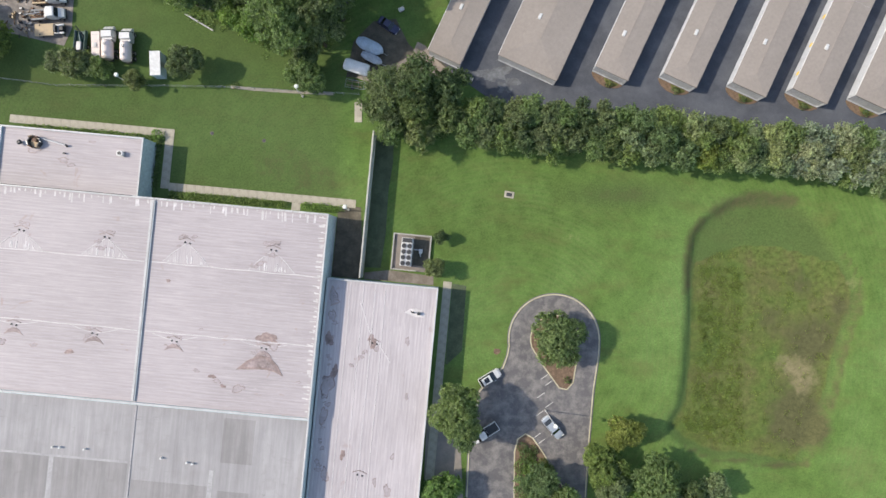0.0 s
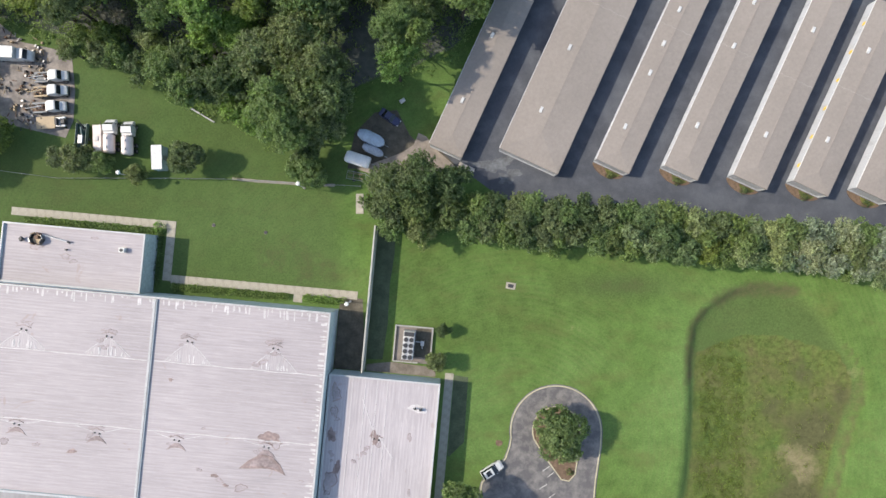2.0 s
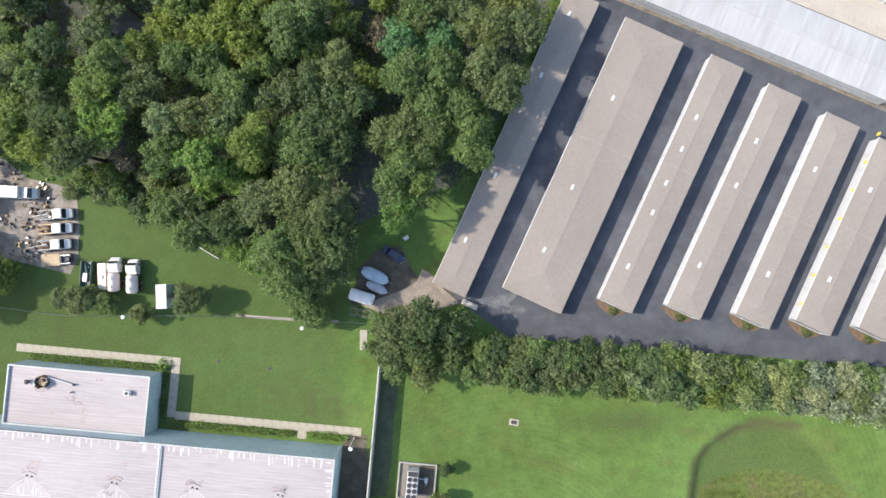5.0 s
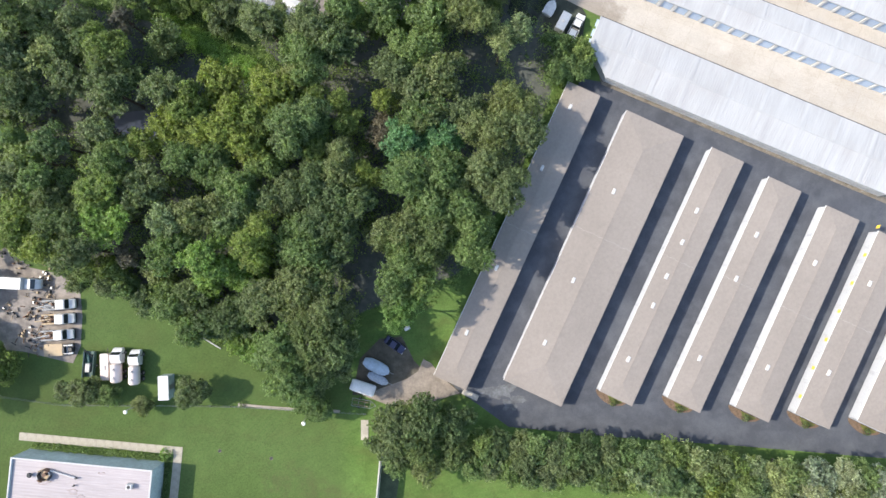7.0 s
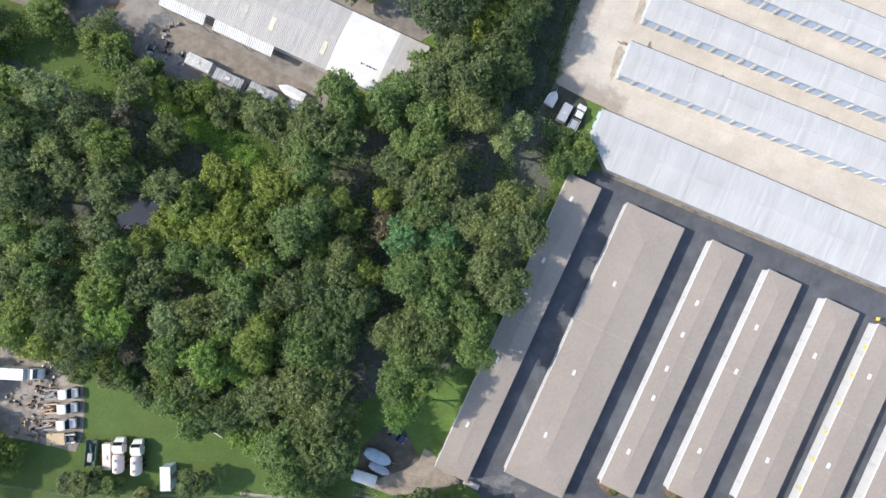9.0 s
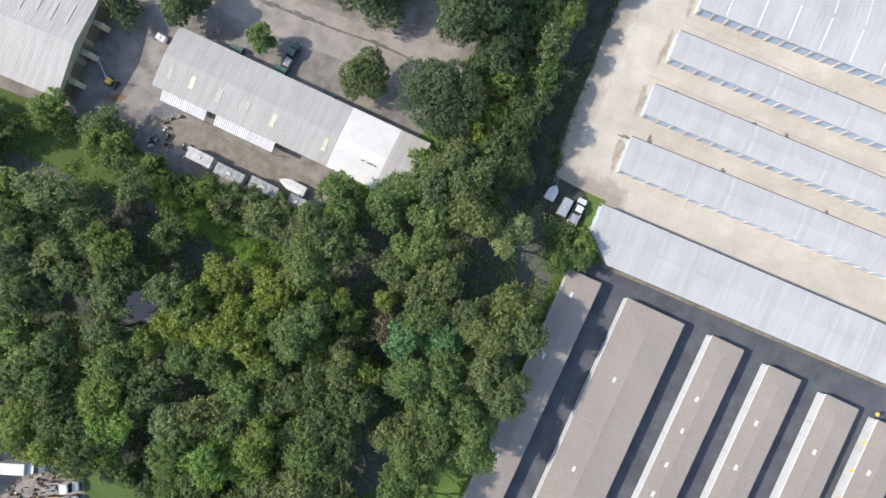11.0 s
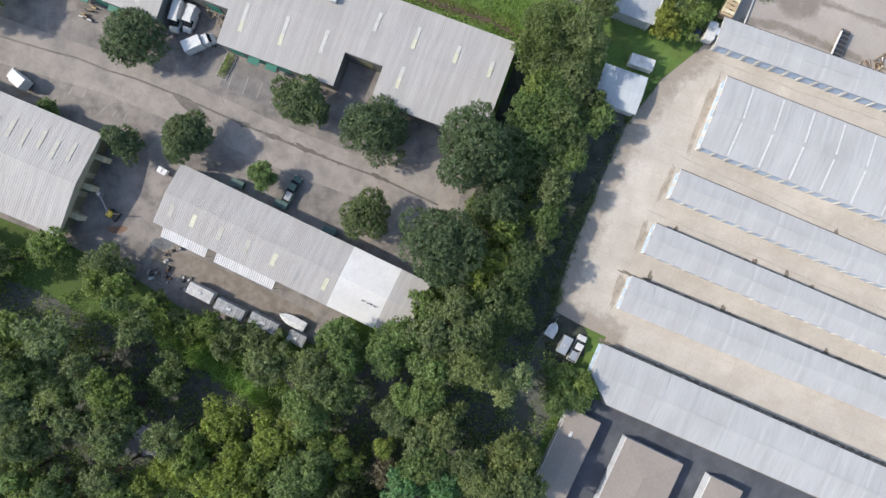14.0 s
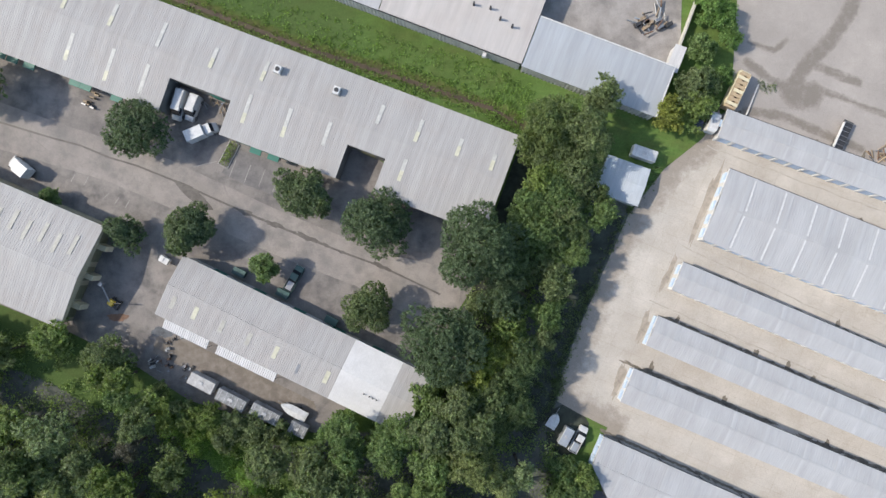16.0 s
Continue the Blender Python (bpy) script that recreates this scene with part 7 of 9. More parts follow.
for x, y, r in [(49.0, 190.5, 2.8), (50.6, 183.8, 2.2), (54.0, 185.6, 1.9), (52.0, 198.5, 3.4), (56.0, 193.0, 2.4), (53, 205, 3.4), (57, 207, 3.0), (50, 210, 3.4)]:
    tree(x, y, r, "mid" if x < 52 else "bright", 4.6 if x < 53 else 3.2, "boundary trees", "bushy tree between the yards")

# ---- shrubs and weeds ----


def leaf_cloud(name, places, leaf, per, seed, material):
    """Low growth: places are (x, y, z, radius, height); blades scattered over each."""
    g = np.random.RandomState(seed)
    vs = []
    for x, y, z, r, h in places:
        n = max(6, int(per * r * r))
        a, q = g.uniform(0, math.tau, n), np.sqrt(g.uniform(0, 1, n))
        p = np.stack([x + r * q * np.cos(a), y + r * q * np.sin(a), z + h * np.sqrt(np.clip(1 - q * q, 0, 1)) * g.uniform(0.45, 1.05, n)], 1)
        nor = g.normal(size=(n, 3)) * 0.6 + np.array([0, 0, 0.7])
        nor /= np.linalg.norm(nor, axis=1)[:, None]
        t = np.cross(nor, g.normal(size=(n, 3)))
        t /= np.linalg.norm(t, axis=1)[:, None]
        b = np.cross(nor, t)
        s = leaf * g.uniform(0.6, 1.3, n)[:, None]
        vs.append(np.stack([p - t * s * 0.5, p + b * s * 0.3, p + t * s * 0.5, p - b * s * 0.3], 1).reshape(-1, 3))
    v = np.concatenate(vs)
    me = bpy.data.meshes.new(name)
    me.from_pydata(v.tolist(), [], np.arange(len(v)).reshape(-1, 4).tolist())
    me.materials.append(M[material])
    return me


def shrub_strip(x0, y0, x1, y1, w, h, label, material="leaf_mid"):
    """A planted strip along the warehouse, in its own frame."""
    g = random.Random(int(x0 * 10 + y0))
    L = math.hypot(x1 - x0, y1 - y0)
    pl = []
    for i in range(int(L / 0.55)):
        f = (i + 0.5) / int(L / 0.55)
        px, py = at_ware(x0 + (x1 - x0) * f + g.uniform(-0.2, 0.2), y0 + (y1 - y0) * f + g.uniform(-0.15, 0.15))
        pl.append((px, py, 0.0, w * g.uniform(0.4, 0.6), h * g.uniform(0.7, 1.15)))
    tagged(new("hedge", leaf_cloud("hedge", pl, 0.3, 90, int(L * 7), material)), label, "hedge", "warehouse shrubs")


shrub_strip(-64, 12.2, -37.0, 12.2, 1.5, 1.1, "low green shrubs along the annex wall")
# the darker leaf material here stands in for the annex's shade
shrub_strip(-36.5, 1.8, -36.5, 12.2, 1.2, 0.9, "shrubs beside the annex wall, darker leaves for its shade", "leaf_dark")
shrub_strip(-33.2, 1.5, -10.0, 1.5, 1.6, 1.0, "green shrubs between footpath and hall")
shrub_strip(-6.8, 1.6, 1.0, 1.6, 1.7, 1.1, "green shrubs by the hall's corner", "leaf_bright")
tagged(new("shrub", leaf_cloud("shrub", [(*at_ware(-37.0, 13.0), 0, 1.3, 1.4)], 0.35, 120, 4, "leaf_bright")), "bright green shrub at the annex corner", "shrub", "warehouse shrubs")
g = random.Random(17)
for a, b, r, h, m, label in [(13.0 + 3, -40.0, 1.3, 1.0, "leaf_mid", ""), (15.6, -37.2, 1.1, 0.9, "leaf_dark", ""), (16.0, -43.0, 1.7, 1.2, "leaf_bright", ""), (19.4, -40.6, 1.4, 1.0, "leaf_yellow", ""), (20.6, -43.6, 1.5, 1.2, "leaf_bright", ""), (16.4, -38.6, 1.5, 1.0, "leaf_mid", ""), (17.4, -41.2, 1.6, 1.1, "leaf_bright", ""), (15.2, -41.0, 1.4, 1.1, "leaf_mid", ""), (15.6, -45.6, 1.8, 1.2, "leaf_mid", ""), (20.6, -41.4, 1.2, 0.9, "leaf_olive", ""), (24.4, -24.0, 0.7, 0.6, "leaf_dark", ""), (17.6, -37.6, 0.9, 0.7, "leaf_olive", "")]:
    tagged(new("shrub", leaf_cloud("shrub", [(a, b, 0.1, r, h), (a + r * 0.6, b - r * 0.4, 0.1, r * 0.7, h * 0.8)], 0.32, 130, int(a * 9), m)), "low leafy shrub in the planted island", "shrub", "island shrubs")
for row in ((44.1, 60.2, 53.0), (56.4, 56.6, 48.0), (68.8, 52.8, 43.6), (79.9, 49.6, 39.5), (91.4, 46.6, 36.0)):
    p = pose(row[0], row[1], 0, 0, 0, 65) @ Vector((-row[2] / 2 - 1.3, -0.6, 0))
    tagged(new("shrub", leaf_cloud("shrub", [(p.x, p.y, 0.1, 0.8, 1.0)], 0.26, 220, int(row[2]), "leaf_dark")), "round clipped shrub in the mulch bed", "shrub", "clipped shrubs")
tagged(new("shrub", leaf_cloud("shrub", [(-46.2 - 0.42 * k, 169.8 - 0.85 * k, 0.05, 0.95, 1.1) for k in range(5)], 0.26, 150, 8, "leaf_mid")), "bright green shrub in a kerbed bed", "shrub")
tagged(new("shrub", leaf_cloud("shrub", [(-41.5, 34.5, 0, 0.7, 0.8)], 0.26, 160, 9, "leaf_dark")), "small dark shrub beside the fence", "shrub")

# weeds in the basin and along the ditch
pl = []
for _ in range(5200):
    x, y = g.uniform(46, 84), g.uniform(-42, 1)
    e = float(edge_distance(BASIN, np.array([x]), np.array([y]))[0])
    if e < 3.5 or g.random() > (0.85 if x < 60 else 0.08) * (1.0 if y < -2 else 0.3):
        continue
    pl.append((x, y, float(ground_height(np.array([x]), np.array([y]))[0]) - 0.03, g.uniform(0.3, 0.9), g.uniform(0.05, 0.22)))
tagged(new("basin_weeds", leaf_cloud("basin_weeds", pl, 0.20, 60, 77, "basin_weed")), "tall yellow-green weeds in the dry basin", "weeds", "", "stuff")
pl = []
for _ in range(1700):
    f = g.random() * 3.999
    i = int(f)
    (ax, ay), (bx, by) = DITCH[i], DITCH[i + 1]
    f -= i
    o = g.choice((-1, 1)) * g.uniform(0.3, 2.6) if g.random() < 0.6 else g.uniform(2.0, 8.0)
    x, y = ax + (bx - ax) * f + o * 0.3, ay + (by - ay) * f + o * 0.95
    z = float(ground_height(np.array([x]), np.array([y]))[0])
    pl.append((x, y, z - 0.03, g.uniform(0.2, 0.6), g.uniform(0.15, 0.5)))
tagged(new("ditch_weeds", leaf_cloud("ditch_weeds", pl, 0.28, 60, 78, "leaf_bright")), "rank green weeds along the muddy ditch", "weeds", "", "stuff")
pl = []
for _ in range(7600):
    x, y = g.uniform(-112, 28), g.uniform(40, 165)
    e = float(edge_distance(WOOD, np.array([x]), np.array([y]))[0])
    if e < 0.5 or math.hypot((x + 63.8) / 6.5, (y - 90.6) / 4.2) < 1:
        continue
    if x > 8 and y > 112 and x > 12.5 + (y - 121) * 0.43:
        continue
    low = any(math.hypot(x - p, y - q) < c for p, q, c in OPEN + SHADE) or e < 2.5
    if low and g.random() < 0.5:
        continue
    r = g.uniform(0.5, 1.1) if low else g.uniform(0.8, 1.9)
    pl.append((x, y, -0.05, r, g.uniform(0.3, 0.9) if low else r * g.uniform(1.2, 2.6)))
tagged(new("undergrowth", leaf_cloud("undergrowth", pl, 0.42, 20, 79, "leaf_mid")), "dark tangled undergrowth below the trees", "undergrowth", "", "stuff")

pl = []
GLADE = [(-57.2, 112.4), (-52.8, 109.2), (-49.2, 107.0), (-45.0, 104.6), (-41.0, 102.2), (-38.4, 99.8)]
for _ in range(420):
    f = g.random() * 4.999
    i = int(f)
    (ax, ay), (bx, by) = GLADE[i], GLADE[i + 1]
    pl.append((ax + (bx - ax) * (f - i) + g.gauss(0, 1.1), ay + (by - ay) * (f - i) + g.gauss(0, 1.0), -0.03, g.uniform(0.7, 1.3), g.uniform(1.6, 3.2)))
tagged(new("glade_weeds", leaf_cloud("glade_weeds", pl, 0.26, 90, 80, "leaf_glade")), "mounded bright green weeds in a sunlit glade", "weeds", "", "stuff")

pl = []
EDGE = [(22.0, 119.0), (22.6, 123.6), (25.2, 131.4), (28.0, 138.0), (30.4, 143.9), (36, 156.8), (43.3, 166.3)]
for _ in range(620):
    f = g.random() ** 1.25 * 5.999
    i = int(f)
    (ax, ay), (bx, by) = EDGE[i], EDGE[i + 1]
    o = g.gauss(-0.6, 0.75)
    pl.append((ax + (bx - ax) * (f - i) + o * 0.9, ay + (by - ay) * (f - i) - o * 0.4, 0.03, g.uniform(0.15, 0.6) * (1.0 if o < 0 else 0.55), g.uniform(0.08, 0.4)))
for _ in range(260):
    y = g.uniform(112, 142)
    pl.append((g.uniform(13.5, 20.5) + (y - 116) * 0.33, y, 0.0, g.uniform(0.3, 0.9), g.uniform(0.15, 0.5)))
pl += [(64.8 + g.uniform(-1.6, 1.6), 183.7 + g.uniform(-1.0, 1.0), 0.04, g.uniform(0.3, 0.8), g.uniform(0.2, 0.6)) for _ in range(14)]
tagged(new("verge_weeds", leaf_cloud("verge_weeds", pl, 0.24, 70, 83, "leaf_olive")), "straggling weeds along the concrete's edge", "weeds", "", "stuff")

# ---- vehicles ----
WHEEL = {}


def wheel(parent, x, y, r=0.34, w=0.24, tyre_name="wheel"):
    if (r, w) not in WHEEL:
        WHEEL[(r, w)] = (mesh_of("wheel", tube((0, -w / 2, 0), (0, w / 2, 0), r, None, 14), M["rubber"]), mesh_of("rim", tube((0, -w / 2 - 0.015, 0), (0, w / 2 + 0.015, 0), r * 0.58, None, 10), M["steel"]))
    t, rim = WHEEL[(r, w)]
    ob = part("wheel", t, None, parent)
    ob.location = (x, y, r)
    part("rim", rim, None, ob)


def loft(sections):
    """A closed body through cross-sections (x, half width, low, high, shoulder) from rear to front."""
    bm = bmesh.new()
    rings = []
    for x, w, z0, z1, k in sections:
        rings.append([bm.verts.new(p) for p in ((x, -w * 0.94, z0), (x, w * 0.94, z0), (x, w, z0 + (z1 - z0) * 0.45), (x, w * k, z1), (x, -w * k, z1), (x, -w, z0 + (z1 - z0) * 0.45))])
    for a, b in zip(rings, rings[1:]):
        for i in range(6):
            bm.faces.new((a[i], b[i], b[(i + 1) % 6], a[(i + 1) % 6]))
    bm.faces.new(rings[0])
    bm.faces.new(rings[-1][::-1])
    bmesh.ops.recalc_face_normals(bm, faces=bm.faces)
    return bm


def cabin(parent, x0, x1, w, z0, z1, rake0, rake1, body):
    """Glass house: roof panel on dark panes, front towards +x."""
    part("windscreen", loft_quad([(x1, -w, z0), (x1, w, z0), (x1 - rake1, w * 0.84, z1), (x1 - rake1, -w * 0.84, z1)]), M["glass"], parent)
    part("rear_window", loft_quad([(x0, w, z0), (x0, -w, z0), (x0 + rake0, -w * 0.84, z1), (x0 + rake0, w * 0.84, z1)]), M["glass"], parent)
    for s in (1, -1):
        q = [(x1, s * w, z0), (x0, s * w, z0), (x0 + rake0, s * w * 0.84, z1), (x1 - rake1, s * w * 0.84, z1)]
        part("side_window", loft_quad(q if s > 0 else q[::-1]), M["glass"], parent)
    part("roof_panel", box(x0 + rake0 - 0.06, -w * 0.85, z1 - 0.02, x1 - rake1 + 0.06, w * 0.85, z1 + 0.05, 0.025), M[body], parent)


def loft_quad(q):
    bm = bmesh.new()
    c = sum((Vector(p) for p in q), Vector()) / 4
    v = [bm.verts.new(p) for p in q]
    bm.faces.new(v)
    n = (Vector(q[1]) - Vector(q[0])).cross(Vector(q[2]) - Vector(q[0])).normalized()
    u = [bm.verts.new(Vector(p) - n * 0.04) for p in q]
    bm.faces.new(u[::-1])
    for i in range(4):
        bm.faces.new((v[i], u[i], u[(i + 1) % 4], v[(i + 1) % 4]))
    return bm


def lights(parent, xf, xr, w, z):
    for s in (1, -1):
        part("headlight", box(xf - 0.1, s * w - 0.17, z - 0.07, xf + 0.02, s * w + 0.17, z + 0.07, 0.02), M["lamp_lens"], parent)
        part("tail_light", box(xr - 0.02, s * w - 0.12, z - 0.08, xr + 0.08, s * w + 0.12, z + 0.1, 0.02), M["rust"], parent)


def car(x, y, rot, body="white", L=4.7, W=1.82, style="sedan", label="white saloon car parked on asphalt", z=0.05):
    c = thing("car", x, y, z, rot, label, "car", "parked cars")
    w, h = W / 2, L / 2
    hood = 0.92 if style == "sedan" else 1.02
    part("body", loft([(-h, w * 0.86, 0.32, 0.78, 0.85), (-h + 0.25, w * 0.98, 0.22, hood, 0.9), (-h + 1.2, w, 0.2, hood, 0.94), (h - 1.5, w, 0.2, hood, 0.94), (h - 0.4, w * 0.97, 0.22, hood - 0.14, 0.88), (h, w * 0.8, 0.32, 0.66, 0.82)]), M[body], c)
    if style == "sedan":
        cabin(c, -h + 0.7, h - 1.25, w * 0.9, hood - 0.02, 1.42, 0.75, 0.75, body)
    else:
        cabin(c, -h + 0.15, h - 1.2, w * 0.92, hood - 0.02, 1.6, 0.55, 0.95, body)
        part("sunroof", box(-h + 1.1, -w * 0.52, 1.64, h - 2.5, w * 0.52, 1.655), M["glass"], c, "dark glass roof panel")
    for a in (-h + 0.85, h - 0.9):
        for s in (1, -1):
            wheel(c, a, s * (w - 0.12))
    lights(c, h, -h, w * 0.66, 0.62)
    for s in (1, -1):
        part("mirror", box(h - 1.75, s * (w + 0.08) - 0.09, 0.95, h - 1.55, s * (w + 0.08) + 0.09, 1.08, 0.02), M[body], c)
    return c


def pickup(x, y, rot, body="white", label="white pickup truck with an open bed", z=0.05, load=None):
    c = thing("pickup_truck", x, y, z, rot, label, "pickup truck", "parked cars")
    part("body", loft([(0.1, 0.95, 0.35, 1.1, 0.92), (1.6, 0.97, 0.3, 1.1, 0.92), (2.5, 0.95, 0.32, 1.02, 0.9), (2.85, 0.82, 0.4, 0.85, 0.85)]), M[body], c)
    cabin(c, -0.35, 1.75, 0.88, 1.08, 1.78, 0.2, 0.65, body)
    part("chassis", box(-2.8, -0.75, 0.3, 0.3, 0.75, 0.62), M["dark_metal"], c)
    part("cargo_bed", box(-2.85, -0.95, 0.6, -0.35, 0.95, 0.7), M["dark_metal"], c)
    for s in (1, -1):
        part("bed_side", box(-2.85, s * 0.93 - 0.06, 0.6, -0.35, s * 0.93 + 0.06, 1.12, 0.02), M[body], c)
    part("tailgate", box(-2.9, -0.87, 0.6, -2.8, 0.87, 1.12, 0.02), M[body], c)
    part("cab_floor", box(-0.35, -0.9, 0.3, 0.2, 0.9, 1.1, 0.03), M[body], c)
    if load:
        part("load", box(-2.6, -0.7, 0.7, -0.7, 0.7, 1.25, 0.08), M[load], c)
    for a in (-1.9, 1.75):
        for s in (1, -1):
            wheel(c, a, s * 0.84, 0.38, 0.26)
    lights(c, 2.85, -2.88, 0.68, 0.8)
    return c


def van(x, y, rot, body="white", L=5.6, label="white panel van parked in the yard", z=0.05):
    c = thing("van", x, y, z, rot, label, "van", "parked vans")
    h = L / 2
    part("body", loft([(-h, 0.95, 0.35, 2.1, 0.9), (-h + 0.2, 0.99, 0.3, 2.2, 0.9), (h - 1.9, 0.99, 0.3, 2.2, 0.9), (h - 1.75, 0.99, 0.3, 2.12, 0.88)]), M[body], c)
    part("bonnet", loft([(h - 1.75, 0.98, 0.3, 1.25, 0.92), (h - 0.5, 0.96, 0.3, 1.08, 0.9), (h, 0.85, 0.4, 0.9, 0.85)]), M[body], c)
    part("windscreen", loft_quad([(h - 0.95, -0.9, 1.22), (h - 0.95, 0.9, 1.22), (h - 1.74, 0.82, 2.1), (h - 1.74, -0.82, 2.1)]), M["glass"], c)
    for s in (1, -1):
        q = [(h - 1.0, s * 0.97, 1.2), (h - 2.4, s * 1.0, 1.25), (h - 2.4, s * 0.93, 1.95), (h - 1.72, s * 0.88, 1.98)]
        part("side_window", loft_quad(q if s > 0 else q[::-1]), M["glass"], c)
        part("roof_rail", box(-h + 0.5, s * 0.8 - 0.03, 2.2, h - 2.4, s * 0.8 + 0.03, 2.26), M["steel"], c)
    for a in (-h + 1.0, h - 0.95):
        for s in (1, -1):
            wheel(c, a, s * 0.88, 0.36, 0.25)
    lights(c, h, -h, 0.72, 0.85)
    return c


def truck_cab(c, x, body, w=1.1):
    part("cab", loft([(x - 1.7, w, 0.7, 2.3, 0.92), (x - 0.5, w, 0.6, 2.35, 0.9), (x - 0.05, w * 0.97, 0.6, 1.75, 0.95), (x + 0.55, w * 0.9, 0.6, 1.35, 0.9), (x + 0.75, w * 0.85, 0.65, 1.1, 0.9)]), M[body], c)
    part("windscreen", loft_quad([(x + 0.02, -w * 0.85, 1.74), (x + 0.02, w * 0.85, 1.74), (x - 0.44, w * 0.8, 2.32), (x - 0.44, -w * 0.8, 2.32)]), M["glass"], c)
    for s in (1, -1):
        part("mirror", box(x - 0.35, s * (w + 0.2) - 0.07, 1.5, x - 0.25, s * (w + 0.2) + 0.07, 2.0), M["dark_metal"], c)
    lights(c, x + 0.74, x + 0.5, w * 0.7, 0.95)


def truck_wheels(c, xs):
    for a in xs:
        for s in (1, -1):
            wheel(c, a, s * 0.95, 0.46, 0.32)


def box_truck(x, y, rot, label, box_mat="white", cab="white", L=6.6, z=0.05):
    c = thing("box_truck", x, y, z, rot, label, "truck", "trucks")
    f = L / 2 - 0.75
    part("chassis", box(-L / 2, -0.5, 0.45, f - 1.0, 0.5, 0.7), M["dark_metal"], c)
    part("box_body", box(-L / 2, -1.15, 0.75, f - 1.85, 1.15, 3.0, 0.04), M[box_mat], c)
    truck_cab(c, f, cab)
    truck_wheels(c, (-L / 2 + 1.2, f - 0.3))
    return c


def tank_truck(x, y, rot, label, z=0.05):
    c = thing("tank_truck", x, y, z, rot, label, "truck", "trucks")
    part("chassis", box(-3.4, -0.5, 0.45, 1.4, 0.5, 0.75), M["dark_metal"], c)
    bm = bmesh.new()
    for a, b, r0, r1 in ((-3.4, -3.1, 0.75, 1.05), (-3.1, 0.0, 1.05, 1.05), (0.0, 0.35, 1.05, 0.7)):
        bm_tube(bm, (a, 0, 1.8), (b, 0, 1.8), r0, r1, 16)
    part("tank", bm, M["pinkish"], c, "pinkish-white cylindrical tank")
    for a in (-2.4, -0.7):
        part("hatch", tube((a, 0, 2.8), (a, 0, 3.0), 0.28), M["steel"], c)
    part("tank_band", box(-1.6, -1.0, 0.75, -1.45, 1.0, 1.0), M["steel"], c)
    truck_cab(c, 2.6, "white")
    part("rear_deck", box(0.4, -1.05, 0.75, 0.85, 1.05, 2.0, 0.05), M["white"], c)
    truck_wheels(c, (-2.5, -1.4, 2.3))
    return c


def utility_truck(x, y, rot, label, load="steel", seed=0, z=0.05):
    """A line truck: bonnet and crew cab in front, a worn open deck with boom, bins and clutter behind."""
    g = random.Random(seed)
    c = thing("utility_truck", x, y, z, rot, label, "truck", "trucks")
    part("chassis", box(-3.4, -0.45, 0.45, 1.6, 0.45, 0.7), M["dark_metal"], c)
    part("deck", box(-3.4, -1.05, 0.72, -0.3, 1.05, 0.86, 0.02), M["worn_steel" if load == "steel" else "rust"], c, "worn cluttered deck")
    part("cab", loft([(0.35, 1.02, 0.6, 2.1, 0.9), (0.6, 1.05, 0.55, 2.2, 0.9), (1.75, 1.05, 0.55, 2.2, 0.88), (1.95, 1.05, 0.55, 2.1, 0.86)]), M["white"], c)
    part("bonnet", loft([(2.0, 1.0, 0.55, 1.45, 0.92), (3.0, 0.98, 0.55, 1.32, 0.9), (3.4, 0.9, 0.6, 1.15, 0.88)]), M["white"], c)
    part("windscreen", loft_quad([(2.35, -0.9, 1.42), (2.35, 0.9, 1.42), (1.94, 0.82, 2.08), (1.94, -0.82, 2.08)]), M["glass"], c)
    part("bumper", box(3.4, -0.95, 0.5, 3.55, 0.95, 0.8, 0.03), M["dark_metal"], c)
    part("deck_box", box(-0.25, -0.95, 0.8, 0.25, 0.95, 1.7, 0.05), M["white" if load == "white" else "steel"], c)
    for s in (1, -1):
        part("side_bin", box(-3.2, s * 0.88 - 0.17, 0.86, -0.5, s * 0.88 + 0.17, 1.2, 0.03), M["tan" if load == "white" else "worn_steel"], c)
    part("turret", tube((-0.9, 0.1, 0.8), (-0.9, 0.1, 1.8), 0.32, 0.25), M["rust"], c)
    part("boom", tube((-0.9, 0.1, 1.7), (-3.9, -0.3, 2.0), 0.15, 0.1), M["tan" if load == "white" else "steel"], c)
    for i in range(16):
        a, b, r = g.uniform(-3.3, -0.8), g.uniform(-0.65, 0.65), g.uniform(-0.6, 0.6)
        if i % 2:
            part("load", box(a - 0.2, b - 0.12, 0.8, a + 0.22, b + 0.12, g.uniform(0.95, 1.5), 0.02), M[g.choice(["tan", "rust", "steel", "dark_metal"])], c)
        else:
            part("load", tube((a, b, 1.0 + 0.03 * i), (a - 0.9 * math.cos(r), b + 0.9 * math.sin(r), 1.1 + 0.03 * i), 0.06, None, 6), M[g.choice(["worn_steel", "rust", "dark_metal", "tan", "steel", "white"])], c)
    truck_wheels(c, (-2.4, 2.5))
    return c


